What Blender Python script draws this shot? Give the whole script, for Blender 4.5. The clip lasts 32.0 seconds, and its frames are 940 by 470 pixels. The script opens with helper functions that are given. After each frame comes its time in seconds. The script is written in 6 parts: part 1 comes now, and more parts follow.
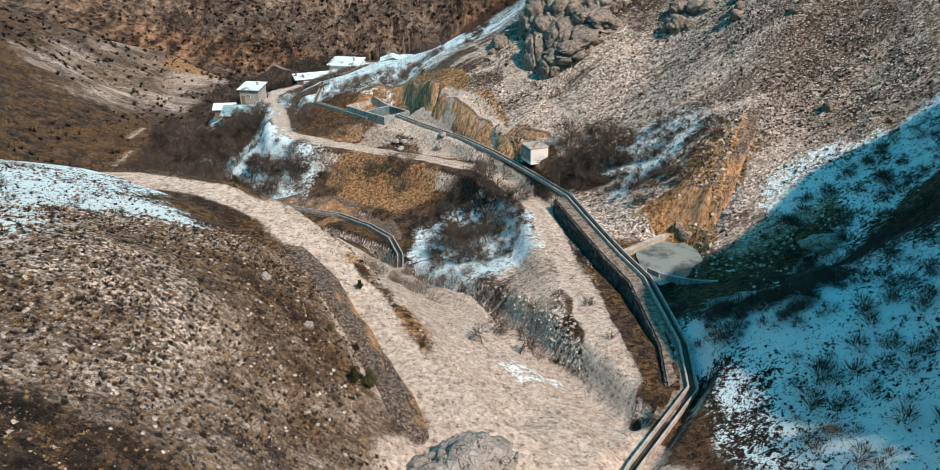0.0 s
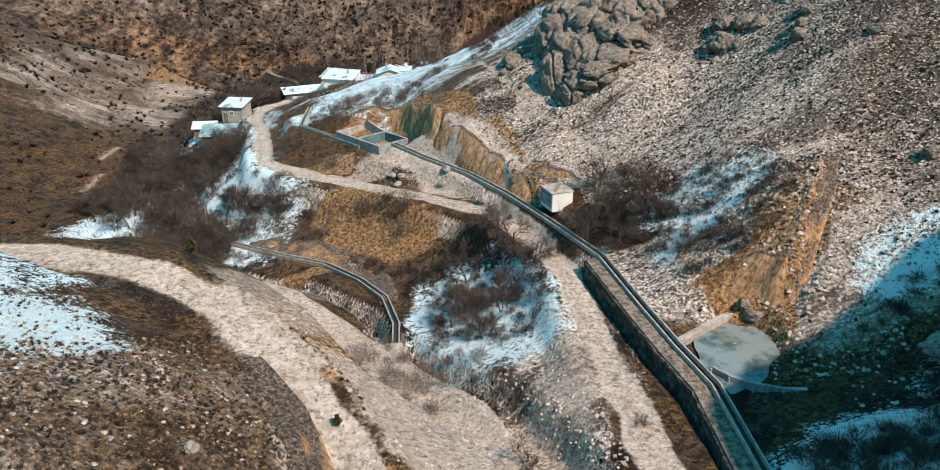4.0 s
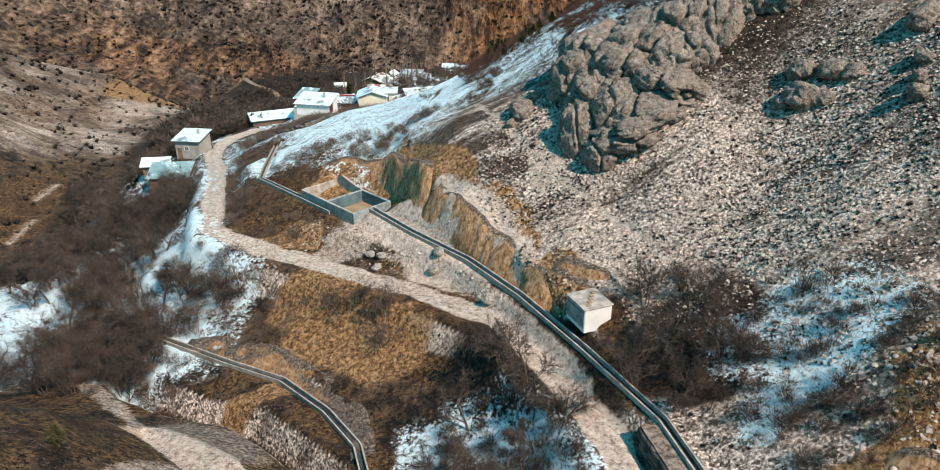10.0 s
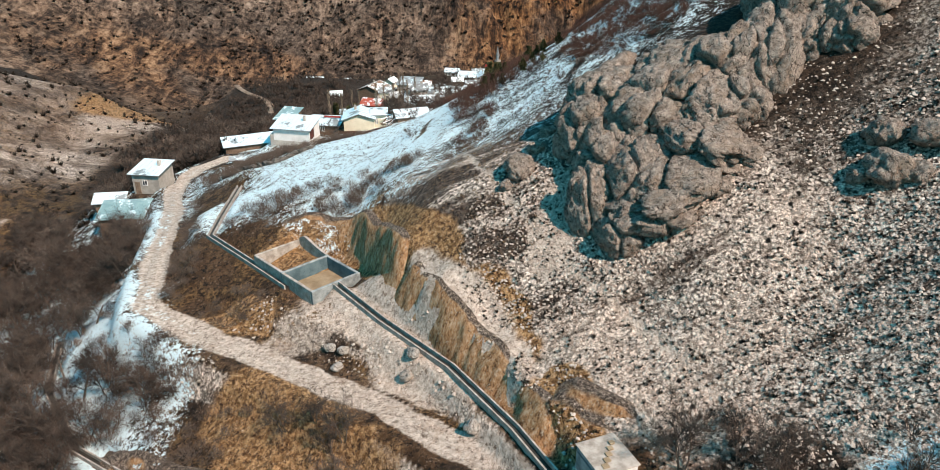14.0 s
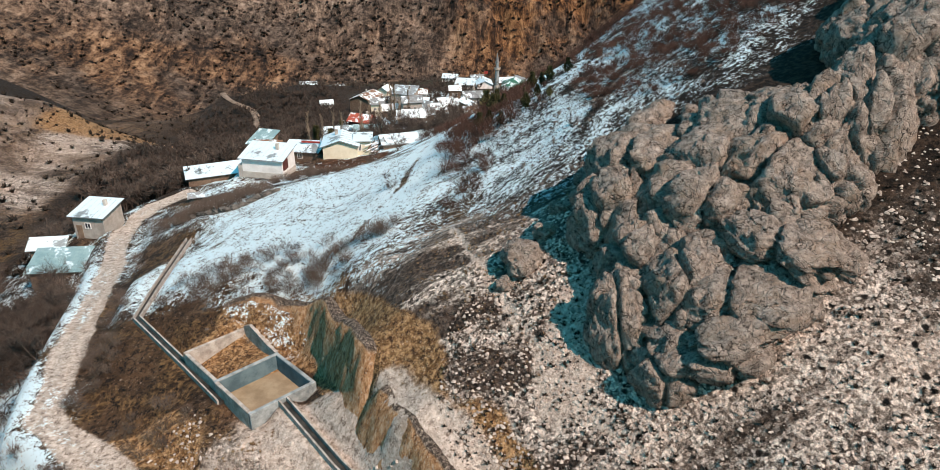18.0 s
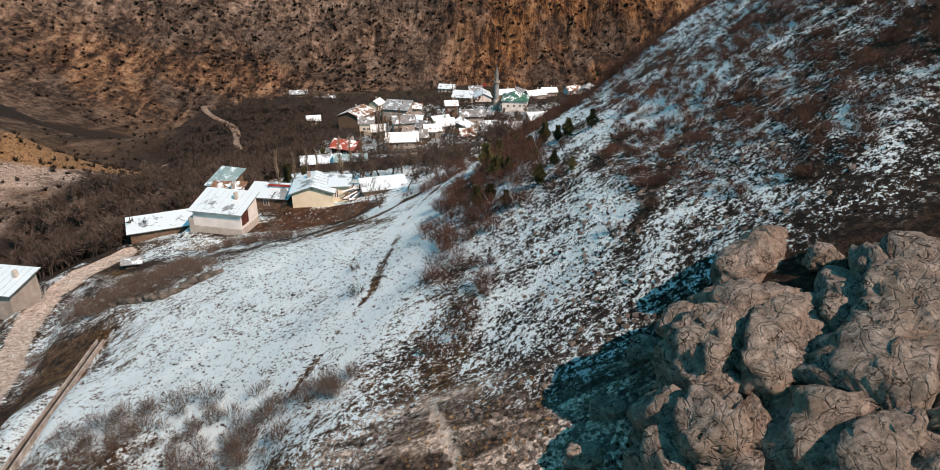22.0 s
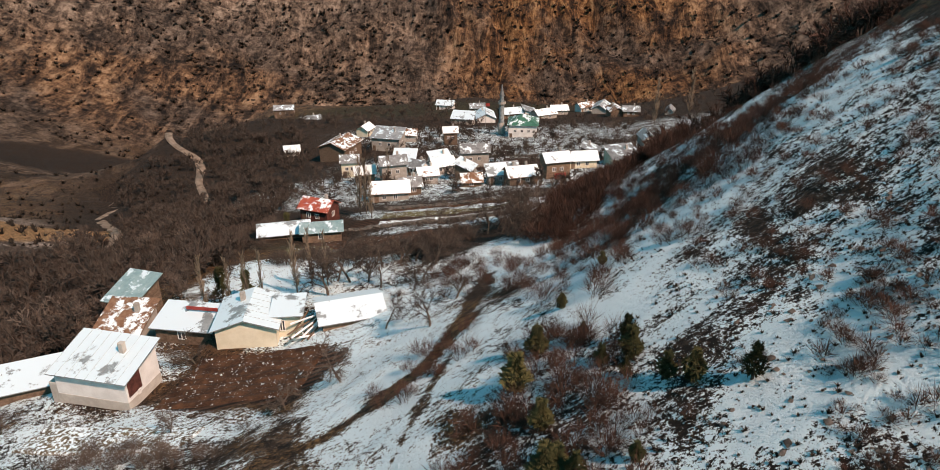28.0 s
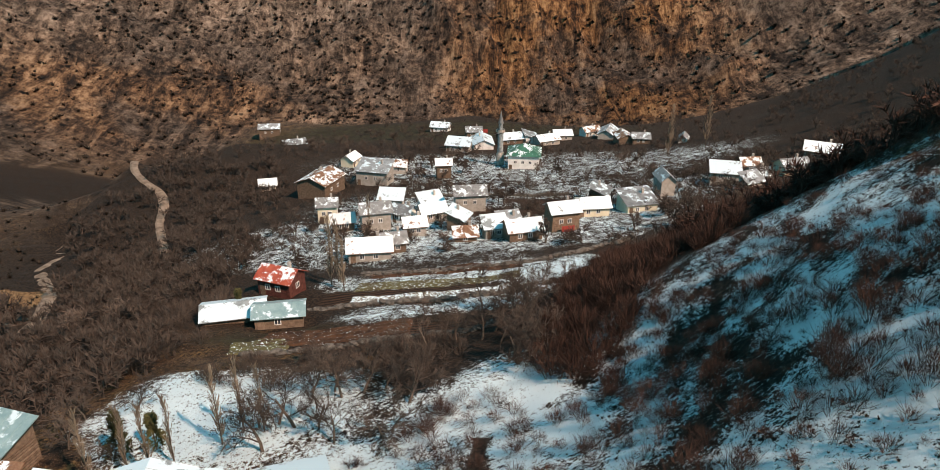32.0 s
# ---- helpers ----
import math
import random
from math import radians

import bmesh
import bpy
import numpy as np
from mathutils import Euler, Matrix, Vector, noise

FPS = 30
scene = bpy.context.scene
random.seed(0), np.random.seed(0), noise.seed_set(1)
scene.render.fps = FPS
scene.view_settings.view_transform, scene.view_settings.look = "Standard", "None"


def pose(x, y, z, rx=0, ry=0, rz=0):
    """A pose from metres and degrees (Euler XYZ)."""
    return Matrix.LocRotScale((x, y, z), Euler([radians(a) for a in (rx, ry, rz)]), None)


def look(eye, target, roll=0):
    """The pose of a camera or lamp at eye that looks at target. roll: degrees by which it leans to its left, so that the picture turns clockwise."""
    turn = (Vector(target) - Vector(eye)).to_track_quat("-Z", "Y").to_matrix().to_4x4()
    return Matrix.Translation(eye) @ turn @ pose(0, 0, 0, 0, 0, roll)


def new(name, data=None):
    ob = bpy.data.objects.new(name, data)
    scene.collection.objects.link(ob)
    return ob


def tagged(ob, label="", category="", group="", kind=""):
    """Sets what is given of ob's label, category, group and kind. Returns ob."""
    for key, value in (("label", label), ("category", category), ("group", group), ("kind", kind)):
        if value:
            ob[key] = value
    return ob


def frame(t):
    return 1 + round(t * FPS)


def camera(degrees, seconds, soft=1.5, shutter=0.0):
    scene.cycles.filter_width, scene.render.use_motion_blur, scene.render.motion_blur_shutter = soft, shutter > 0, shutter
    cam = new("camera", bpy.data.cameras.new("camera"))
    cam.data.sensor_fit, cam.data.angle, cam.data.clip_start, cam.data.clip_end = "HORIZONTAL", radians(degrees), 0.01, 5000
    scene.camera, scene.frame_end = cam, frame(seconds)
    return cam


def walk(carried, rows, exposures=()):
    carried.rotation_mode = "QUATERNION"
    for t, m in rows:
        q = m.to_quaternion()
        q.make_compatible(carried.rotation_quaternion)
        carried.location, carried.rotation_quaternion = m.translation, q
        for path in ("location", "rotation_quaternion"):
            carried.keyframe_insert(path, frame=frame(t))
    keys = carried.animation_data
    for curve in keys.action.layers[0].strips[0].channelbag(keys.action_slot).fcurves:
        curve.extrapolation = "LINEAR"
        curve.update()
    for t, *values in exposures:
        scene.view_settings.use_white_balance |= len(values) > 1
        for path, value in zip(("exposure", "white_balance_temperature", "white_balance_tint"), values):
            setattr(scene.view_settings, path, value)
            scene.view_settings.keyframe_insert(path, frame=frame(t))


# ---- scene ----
cam = camera(65.5, 32.0, 0.5)
PATH = [
    (0.0, look((-0.00, 0.00, 45.00), (-1.28, 90.94, 3.44), -0.24)),
    (1.0, look((-0.30, 4.19, 44.83), (-1.25, 95.04, 3.04), -0.10)),
    (2.0, look((-0.53, 8.21, 44.72), (-1.56, 99.09, 3.02), -0.24)),
    (3.0, look((-0.89, 12.41, 44.57), (-1.93, 103.41, 3.13), -0.09)),
    (3.5, look((-1.15, 14.55, 44.54), (-2.27, 105.56, 3.11), -0.10)),
    (5.5, look((-1.65, 22.65, 44.63), (-2.81, 113.63, 3.12), -0.32)),
    (6.0, look((-1.85, 24.70, 44.67), (-2.88, 115.70, 3.22), -0.34)),
    (7.0, look((-2.10, 28.56, 44.73), (-2.69, 119.58, 3.33), -0.20)),
    (8.0, look((-2.36, 32.18, 44.96), (-2.74, 123.15, 3.44), -0.19)),
    (9.0, look((-2.64, 35.97, 45.35), (-2.63, 126.82, 3.55), 0.02)),
    (10.0, look((-2.62, 40.22, 45.66), (-2.34, 130.92, 3.54), 0.03)),
    (11.0, look((-1.94, 44.69, 45.88), (-2.03, 135.26, 3.49), -0.10)),
    (12.0, look((-1.29, 49.18, 46.19), (-1.72, 139.77, 3.83), -0.14)),
    (13.0, look((-1.00, 53.45, 46.22), (-1.45, 144.04, 3.87), -0.14)),
    (14.0, look((-0.67, 57.84, 46.27), (-1.31, 148.37, 3.78), -0.04)),
    (14.5, look((-0.55, 59.99, 46.29), (-1.22, 150.49, 3.74), 0.02)),
    (16.5, look((-0.14, 68.02, 46.30), (-0.74, 158.44, 3.60), 0.10)),
    (17.0, look((0.00, 70.31, 46.31), (-0.60, 160.74, 3.61), 0.08)),
    (18.0, look((0.12, 75.40, 46.32), (-0.52, 165.84, 3.64), 0.10)),
    (19.0, look((0.13, 80.72, 46.20), (-0.62, 171.14, 3.51), -0.01)),
    (20.0, look((0.07, 86.01, 46.18), (-0.68, 176.40, 3.42), 0.02)),
    (21.0, look((0.17, 91.43, 46.23), (-0.37, 181.86, 3.55), 0.17)),
    (22.0, look((0.24, 96.88, 46.30), (-0.11, 187.36, 3.71), 0.35)),
    (23.0, look((0.29, 103.01, 46.33), (0.07, 193.45, 3.66), 0.32)),
    (24.0, look((0.22, 109.32, 46.23), (-0.07, 199.69, 3.41), 0.06)),
    (25.0, look((-0.34, 116.09, 45.81), (-0.66, 206.45, 2.98), 0.05)),
    (25.5, look((-0.63, 119.29, 45.65), (-0.89, 209.66, 2.85), 0.10)),
    (27.5, look((-0.80, 131.67, 45.58), (-1.17, 222.01, 2.71), 0.04)),
    (28.0, look((-0.78, 134.92, 45.58), (-1.13, 225.25, 2.69), -0.00)),
    (29.0, look((-0.78, 141.32, 45.59), (-1.11, 231.63, 2.64), 0.09)),
    (30.0, look((-0.78, 147.68, 45.59), (-1.19, 238.03, 2.72), 0.06)),
    (31.0, look((-0.29, 153.97, 45.56), (-0.63, 244.46, 3.01), 0.21)),
    (32.0, look((0.00, 160.00, 45.70), (-0.08, 250.68, 3.55), 0.41)),
]
EXPOSURES = [(0, 0.24, 6800, 22), (7, 0.3, 6600, 20), (14, 0.34, 6900, 23), (19, 0.16, 7100, 28), (25, -0.12, 8000, 39), (32, 0.08, 7800, 31)]
walk(cam, PATH, EXPOSURES)

# ---- world and sun ----
SUN_FROM = Vector((0.54, -0.54, 0.82)).normalized()
world = bpy.data.worlds.new("World")
scene.world = world
world.use_nodes = True
sky = world.node_tree.nodes.new("ShaderNodeTexSky")
sky.sky_type, sky.sun_disc = "NISHITA", False
sky.sun_elevation = math.asin(SUN_FROM.z)
sky.sun_rotation = math.atan2(SUN_FROM.x, SUN_FROM.y)
sky.air_density, sky.dust_density, sky.ozone_density = 1.2, 0.4, 2.0
back = world.node_tree.nodes["Background"]
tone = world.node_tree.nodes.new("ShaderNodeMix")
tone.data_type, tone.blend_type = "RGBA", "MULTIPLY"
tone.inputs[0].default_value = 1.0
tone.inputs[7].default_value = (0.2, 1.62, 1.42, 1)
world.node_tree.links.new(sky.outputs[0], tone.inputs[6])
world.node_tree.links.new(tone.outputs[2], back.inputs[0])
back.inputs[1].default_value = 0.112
lamp = bpy.data.lights.new("sun", "SUN")
lamp.energy, lamp.angle, lamp.color = 5.0, radians(0.53), (1.0, 0.85, 0.69)
sun = new("sun", lamp)
sun.matrix_world = look(SUN_FROM * 400, (0, 0, 0))

# ---- materials ----
def mat(name, rough=0.85, metal=0.0):
    m = bpy.data.materials.new(name)
    m.use_nodes = True
    b = m.node_tree.nodes["Principled BSDF"]
    b.inputs["Roughness"].default_value, b.inputs["Metallic"].default_value = rough, metal
    b.inputs["Specular IOR Level"].default_value = 0.25
    return m, m.node_tree, b


def node(tree, kind, inputs=(), **props):
    n = tree.nodes.new(kind)
    for key, value in props.items():
        if key == "operation":
            n.operation = value
        elif key == "blend":
            n.blend_type = value
        elif key == "feature":
            n.feature = value
        elif key == "attribute":
            n.attribute_name = value
        elif key == "data":
            n.data_type = value
        elif key == "clamp":
            n.use_clamp = value
    for key, value in dict(inputs).items():
        if hasattr(value, "is_output"):
            tree.links.new(value, n.inputs[key])
        else:
            n.inputs[key].default_value = value
    return n


def grain(tree, where, scale, detail=4.0, rough=0.6, distort=0.0):
    return node(tree, "ShaderNodeTexNoise", {"Vector": where, "Scale": scale, "Detail": detail, "Roughness": rough, "Distortion": distort}).outputs[0]


def ramp(tree, value, stops):
    r = tree.nodes.new("ShaderNodeValToRGB")
    tree.links.new(value, r.inputs[0])
    while len(r.color_ramp.elements) < len(stops):
        r.color_ramp.elements.new(0.5)
    for e, (p, c) in zip(r.color_ramp.elements, stops):
        e.position, e.color = p, (*((c,) * 3 if not hasattr(c, "__len__") else c), 1)
    return r.outputs[0]


def mix(tree, fac, a, b, blend="MIX"):
    n = tree.nodes.new("ShaderNodeMix")
    n.data_type, n.blend_type = "RGBA", blend
    for key, value in ((0, fac), (6, a), (7, b)):
        if hasattr(value, "is_output"):
            tree.links.new(value, n.inputs[key])
        else:
            n.inputs[key].default_value = (*value, 1) if hasattr(value, "__len__") else value
    return n.outputs[2]


def sums(tree, op, a, b, clamp=False):
    n = tree.nodes.new("ShaderNodeMath")
    n.operation, n.use_clamp = op, clamp
    for k, value in enumerate((a, b)):
        if hasattr(value, "is_output"):
            tree.links.new(value, n.inputs[k])
        else:
            n.inputs[k].default_value = value
    return n.outputs[0]


def place(tree, own=False):
    if own:
        return tree.nodes.new("ShaderNodeTexCoord").outputs["Object"]
    return tree.nodes.new("ShaderNodeNewGeometry").outputs["Position"]


def bump(tree, b, value, strength=0.5, distance=0.1):
    n = tree.nodes.new("ShaderNodeBump")
    n.inputs["Strength"].default_value, n.inputs["Distance"].default_value = strength, distance
    tree.links.new(value, n.inputs["Height"])
    tree.links.new(n.outputs[0], b.inputs["Normal"])


def step(tree, value, lo, hi):
    n = tree.nodes.new("ShaderNodeMapRange")
    n.interpolation_type = "SMOOTHSTEP"
    tree.links.new(value, n.inputs[0])
    n.inputs[1].default_value, n.inputs[2].default_value = lo, hi
    return n.outputs[0]


def plain(name, a, b, scale=3.0, rough=0.85, metal=0.0, relief=0.3, fine=25.0, own=False, vary=0.0, snow=0.0, dist=0.03, patch=0.55):
    """Two tones mixed at two scales, a fine relief, chance from object to object, and old snow lying on what faces up."""
    m, tree, s = mat(name, rough, metal)
    p = place(tree, own)
    big, small = grain(tree, p, scale, 4), grain(tree, p, fine, 3)
    colour = mix(tree, step(tree, sums(tree, "ADD", sums(tree, "MULTIPLY", big, 0.65), sums(tree, "MULTIPLY", small, 0.35)), 0.36, 0.64), a, b)
    if vary:
        info = tree.nodes.new("ShaderNodeObjectInfo").outputs["Random"]
        colour = mix(tree, vary, colour, ramp(tree, info, [(0, 0.55 * np.array(a)), (0.5, a), (1, np.minimum(1, 1.5 * np.array(b)))]))
    if snow:
        up = node(tree, "ShaderNodeSeparateXYZ", {0: tree.nodes.new("ShaderNodeNewGeometry").outputs["Normal"]}).outputs[2]
        where = sums(tree, "MULTIPLY", step(tree, up, 0.55, 0.8), step(tree, grain(tree, p, patch, 6, 0.7), 0.62 - snow, 0.68 - snow))
        colour = mix(tree, where, colour, (0.74, 0.86, 0.9))
    tree.links.new(colour, s.inputs["Base Color"])
    if relief:
        bump(tree, s, small, relief, dist)
    return m


def ground_material():
    m, tree, s = mat("ground", 0.95)
    p = place(tree)
    att = {k: node(tree, "ShaderNodeAttribute", attribute=k).outputs["Fac"] for k in ("snow", "gravel", "ochre", "field", "scree", "crag", "green", "warm", "duff")}
    n1, n2, n3, n4 = grain(tree, p, 0.05, 5), grain(tree, p, 0.45, 6, 0.7), grain(tree, p, 2.6, 5, 0.7), grain(tree, p, 6.5, 5, 0.8)
    # dry turf and earth, with tufts and pale stones
    cells = node(tree, "ShaderNodeTexVoronoi", {"Vector": p, "Scale": 4.6, "Randomness": 1.0})
    chance = node(tree, "ShaderNodeSeparateColor", {0: cells.outputs["Color"]}).outputs[0]
    lump = node(tree, "ShaderNodeTexVoronoi", {"Vector": p, "Scale": 1.5, "Randomness": 1.0})
    rare = node(tree, "ShaderNodeSeparateColor", {0: lump.outputs["Color"]}).outputs[1]
    grit1, grit2 = grain(tree, p, 4.4, 9, 0.88), grain(tree, node(tree, "ShaderNodeMapping", {0: p, "Location": (37, 11, 5)}).outputs[0], 2.0, 9, 0.92)
    pebble = step(tree, grit1, 0.57, 0.62)
    soil = mix(tree, step(tree, n2, 0.36, 0.64), (0.036, 0.02, 0.012), (0.185, 0.108, 0.062))
    soil = mix(tree, sums(tree, "MULTIPLY", step(tree, n1, 0.46, 0.6), 0.65), soil, (0.15, 0.072, 0.03))
    turf = grain(tree, p, 0.22, 7, 0.72)
    soil = mix(tree, sums(tree, "MULTIPLY", step(tree, turf, 0.47, 0.56), 0.8), soil, mix(tree, step(tree, n3, 0.4, 0.6), (0.085, 0.04, 0.014), (0.27, 0.15, 0.06)))
    soil = mix(tree, sums(tree, "MULTIPLY", pebble, sums(tree, "SUBTRACT", 1.0, step(tree, turf, 0.47, 0.58))), soil, (0.4, 0.3, 0.235))
    thorn = sums(tree, "MULTIPLY", step(tree, rare, 0.74, 0.78), sums(tree, "SUBTRACT", 1.0, step(tree, sums(tree, "ADD", lump.outputs["Distance"], sums(tree, "MULTIPLY", n4, 0.5)), 0.42, 0.6)))
    dark = step(tree, grit2, 0.51, 0.55)
    soil = mix(tree, dark, soil, (0.013, 0.009, 0.006))
    # scree: broken stone of every size with dark gaps, thorn tufts and runnels of turf
    stones = ramp(tree, sums(tree, "ADD", sums(tree, "MULTIPLY", chance, 0.16), grit1),
                  [(0.46, (0.05, 0.038, 0.03)), (0.53, (0.18, 0.138, 0.113)), (0.6, (0.33, 0.268, 0.226)), (0.67, (0.56, 0.475, 0.415))])
    stones = mix(tree, sums(tree, "MULTIPLY", step(tree, n1, 0.44, 0.6), 0.35), stones, (0.46, 0.35, 0.28))
    scree = mix(tree, thorn, mix(tree, step(tree, grit2, 0.56, 0.6), stones, (0.02, 0.014, 0.01)), (0.016, 0.012, 0.009))
    colour = mix(tree, step(tree, sums(tree, "ADD", att["scree"], sums(tree, "MULTIPLY", n2, 0.5)), 0.5, 0.9), soil, scree)
    gully = grain(tree, node(tree, "ShaderNodeMapping", {0: p, "Scale": (0.2, 1, 0.2), "Rotation": (0, 0, 0.35)}).outputs[0], 0.2, 7, 0.7)
    colour = mix(tree, sums(tree, "MULTIPLY", sums(tree, "MULTIPLY", step(tree, gully, 0.49, 0.58), att["scree"]), 0.85), colour, mix(tree, step(tree, n3, 0.4, 0.6), (0.02, 0.012, 0.008), (0.11, 0.064, 0.042)))
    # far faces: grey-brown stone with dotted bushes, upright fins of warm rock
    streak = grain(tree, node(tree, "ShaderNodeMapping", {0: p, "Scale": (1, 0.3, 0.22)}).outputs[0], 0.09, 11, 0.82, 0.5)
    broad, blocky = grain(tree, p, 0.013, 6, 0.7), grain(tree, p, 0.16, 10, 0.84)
    # near-black stops of both ramps paint in the shade of crevices
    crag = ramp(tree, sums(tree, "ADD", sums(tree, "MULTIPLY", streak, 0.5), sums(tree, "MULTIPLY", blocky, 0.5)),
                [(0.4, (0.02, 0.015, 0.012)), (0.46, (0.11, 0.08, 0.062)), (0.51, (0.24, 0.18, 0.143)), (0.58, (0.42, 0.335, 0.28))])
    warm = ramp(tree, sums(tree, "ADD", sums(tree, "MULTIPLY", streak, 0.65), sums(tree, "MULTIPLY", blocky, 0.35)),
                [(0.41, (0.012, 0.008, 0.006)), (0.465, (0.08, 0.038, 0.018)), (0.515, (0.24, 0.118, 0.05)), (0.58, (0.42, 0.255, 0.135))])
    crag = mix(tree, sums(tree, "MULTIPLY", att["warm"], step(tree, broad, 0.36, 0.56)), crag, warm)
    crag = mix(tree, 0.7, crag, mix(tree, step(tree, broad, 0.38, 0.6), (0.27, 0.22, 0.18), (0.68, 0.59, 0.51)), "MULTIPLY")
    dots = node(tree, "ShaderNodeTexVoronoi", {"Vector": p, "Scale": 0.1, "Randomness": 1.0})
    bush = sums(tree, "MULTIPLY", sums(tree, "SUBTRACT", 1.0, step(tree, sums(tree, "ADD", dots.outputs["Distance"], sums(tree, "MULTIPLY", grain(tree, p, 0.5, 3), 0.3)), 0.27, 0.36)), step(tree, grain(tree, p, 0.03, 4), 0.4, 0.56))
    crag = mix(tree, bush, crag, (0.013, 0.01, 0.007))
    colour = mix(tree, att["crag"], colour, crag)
    # leaf litter under the trees; the mask also darkens the far left hill
    duff = mix(tree, step(tree, n3, 0.4, 0.62), (0.03, 0.019, 0.012), (0.1, 0.06, 0.038))
    colour = mix(tree, step(tree, sums(tree, "ADD", att["duff"], sums(tree, "MULTIPLY", n2, 0.5)), 0.5, 0.85), colour, duff)
    # bare ochre cuts
    cut = mix(tree, step(tree, n3, 0.35, 0.65), (0.19, 0.088, 0.03), (0.42, 0.245, 0.12))
    cut = mix(tree, dark, cut, (0.09, 0.04, 0.016))
    cut = mix(tree, pebble, cut, (0.5, 0.38, 0.28))
    colour = mix(tree, step(tree, sums(tree, "ADD", att["ochre"], sums(tree, "MULTIPLY", n2, 0.5)), 0.5, 0.85), colour, cut)
    # gravel of the roads
    grit = mix(tree, step(tree, n3, 0.35, 0.65), (0.29, 0.233, 0.193), (0.4, 0.328, 0.277))
    grit = mix(tree, step(tree, grit2, 0.52, 0.57), grit, (0.16, 0.112, 0.084))
    grit = mix(tree, sums(tree, "MULTIPLY", step(tree, n2, 0.52, 0.66), 0.35), grit, (0.24, 0.16, 0.11))
    grit = mix(tree, sums(tree, "MULTIPLY", pebble, 0.85), grit, (0.5, 0.425, 0.37))
    colour = mix(tree, step(tree, sums(tree, "ADD", att["gravel"], sums(tree, "MULTIPLY", n3, 0.4)), 0.5, 0.8), colour, grit)
    # tilled fields and green plots
    rows = node(tree, "ShaderNodeTexWave", {"Vector": node(tree, "ShaderNodeMapping", {0: p, "Rotation": (0, 0, 1.4)}).outputs[0], "Scale": 0.32, "Distortion": 1.5, "Detail": 2.0}).outputs["Fac"]
    tilled = mix(tree, step(tree, sums(tree, "ADD", sums(tree, "MULTIPLY", rows, 0.4), sums(tree, "MULTIPLY", n3, 0.6)), 0.4, 0.6), (0.045, 0.022, 0.012), (0.13, 0.06, 0.032))
    colour = mix(tree, att["field"], colour, tilled)
    lawn = mix(tree, step(tree, n2, 0.4, 0.6), (0.03, 0.036, 0.012), (0.085, 0.07, 0.03))
    colour = mix(tree, sums(tree, "MULTIPLY", att["green"], step(tree, n2, 0.35, 0.6)), colour, lawn)
    grey = node(tree, "ShaderNodeRGBToBW", {0: colour}).outputs[0]
    depth = sums(tree, "MULTIPLY", sums(tree, "POWER", grey, 0.62), 3.05)
    colour = mix(tree, 1.0, colour, depth, "MULTIPLY")
    # old snow lies in broken patches
    patchy = sums(tree, "ADD", sums(tree, "MULTIPLY", n3, 0.45), sums(tree, "ADD", sums(tree, "MULTIPLY", n2, 0.35), sums(tree, "MULTIPLY", n4, 0.55)))
    lies = step(tree, sums(tree, "ADD", att["snow"], sums(tree, "MULTIPLY", sums(tree, "SUBTRACT", patchy, 0.675), 4.6)), 0.45, 0.53)
    lies = sums(tree, "MULTIPLY", lies, step(tree, att["snow"], 0.1, 0.28))
    colour = mix(tree, lies, colour, (0.74, 0.9, 0.95))
    tree.links.new(colour, s.inputs["Base Color"])
    relief = sums(tree, "ADD", sums(tree, "MULTIPLY", n3, 0.6), sums(tree, "ADD", sums(tree, "MULTIPLY", n4, 0.35), sums(tree, "MULTIPLY", sums(tree, "ADD", sums(tree, "MULTIPLY", streak, 4.0), sums(tree, "MULTIPLY", blocky, 3.0)), att["crag"])))
    relief = sums(tree, "MULTIPLY", relief, sums(tree, "SUBTRACT", 1.0, sums(tree, "MULTIPLY", att["gravel"], 0.8)))
    bump(tree, s, relief, 1.0, 0.55)
    return m


GROUND = ground_material()

# ---- the lie of the land ----
# Landform lines of the plan: x, y, height in metres.
HILL = [(-14, 41, 23.2), (-10, 38, 20.5), (-18, 34, 27.4), (-19, 43, 25.2), (-30, 40, 29), (-12, 14, 28), (-30, 15, 33), (-26, 47, 26),
        (-23.4, 58, 21), (-30, 62, 22.5), (-38, 55, 26), (-26, 73.6, 16.6), (-31, 78, 16), (-60, 40, 33), (-70, 70, 20), (-20, 0, 31),
        (-80, -60, 45), (-8, 41.7, 18.8), (-9, 49.7, 17.4), (-17, 67, 15), (-2.5, 42.5, 16), (-4, 30, 17), (0, 8, 19)]
VALLEY = [(3, 54, 12), (-4, 66, 9), (-9.4, 77.7, 5.4), (0, 77, 8), (2, 87, 10), (-14.4, 91.8, 3.8), (-24.6, 100.7, 2.5), (-19.5, 103.8, 6.2),
          (-40, 114, 0.5), (-32, 92, 3), (-50, 130, -2), (-60, 127, -3), (-60, 90, 5), (-75, 110, -4), (-80, 150, -8), (-70, 165, -6), (-85, 200, -10),
          (-70, 192, -7), (-44, 146, 3.5), (-75, 270, -21), (-76, 300, -28), (-128, 384, -54), (-100, 368, -30), (-77, 326.5, -28.7), (-92, 376, -30), (-130, 430, -75), (-180, 560, -110)]
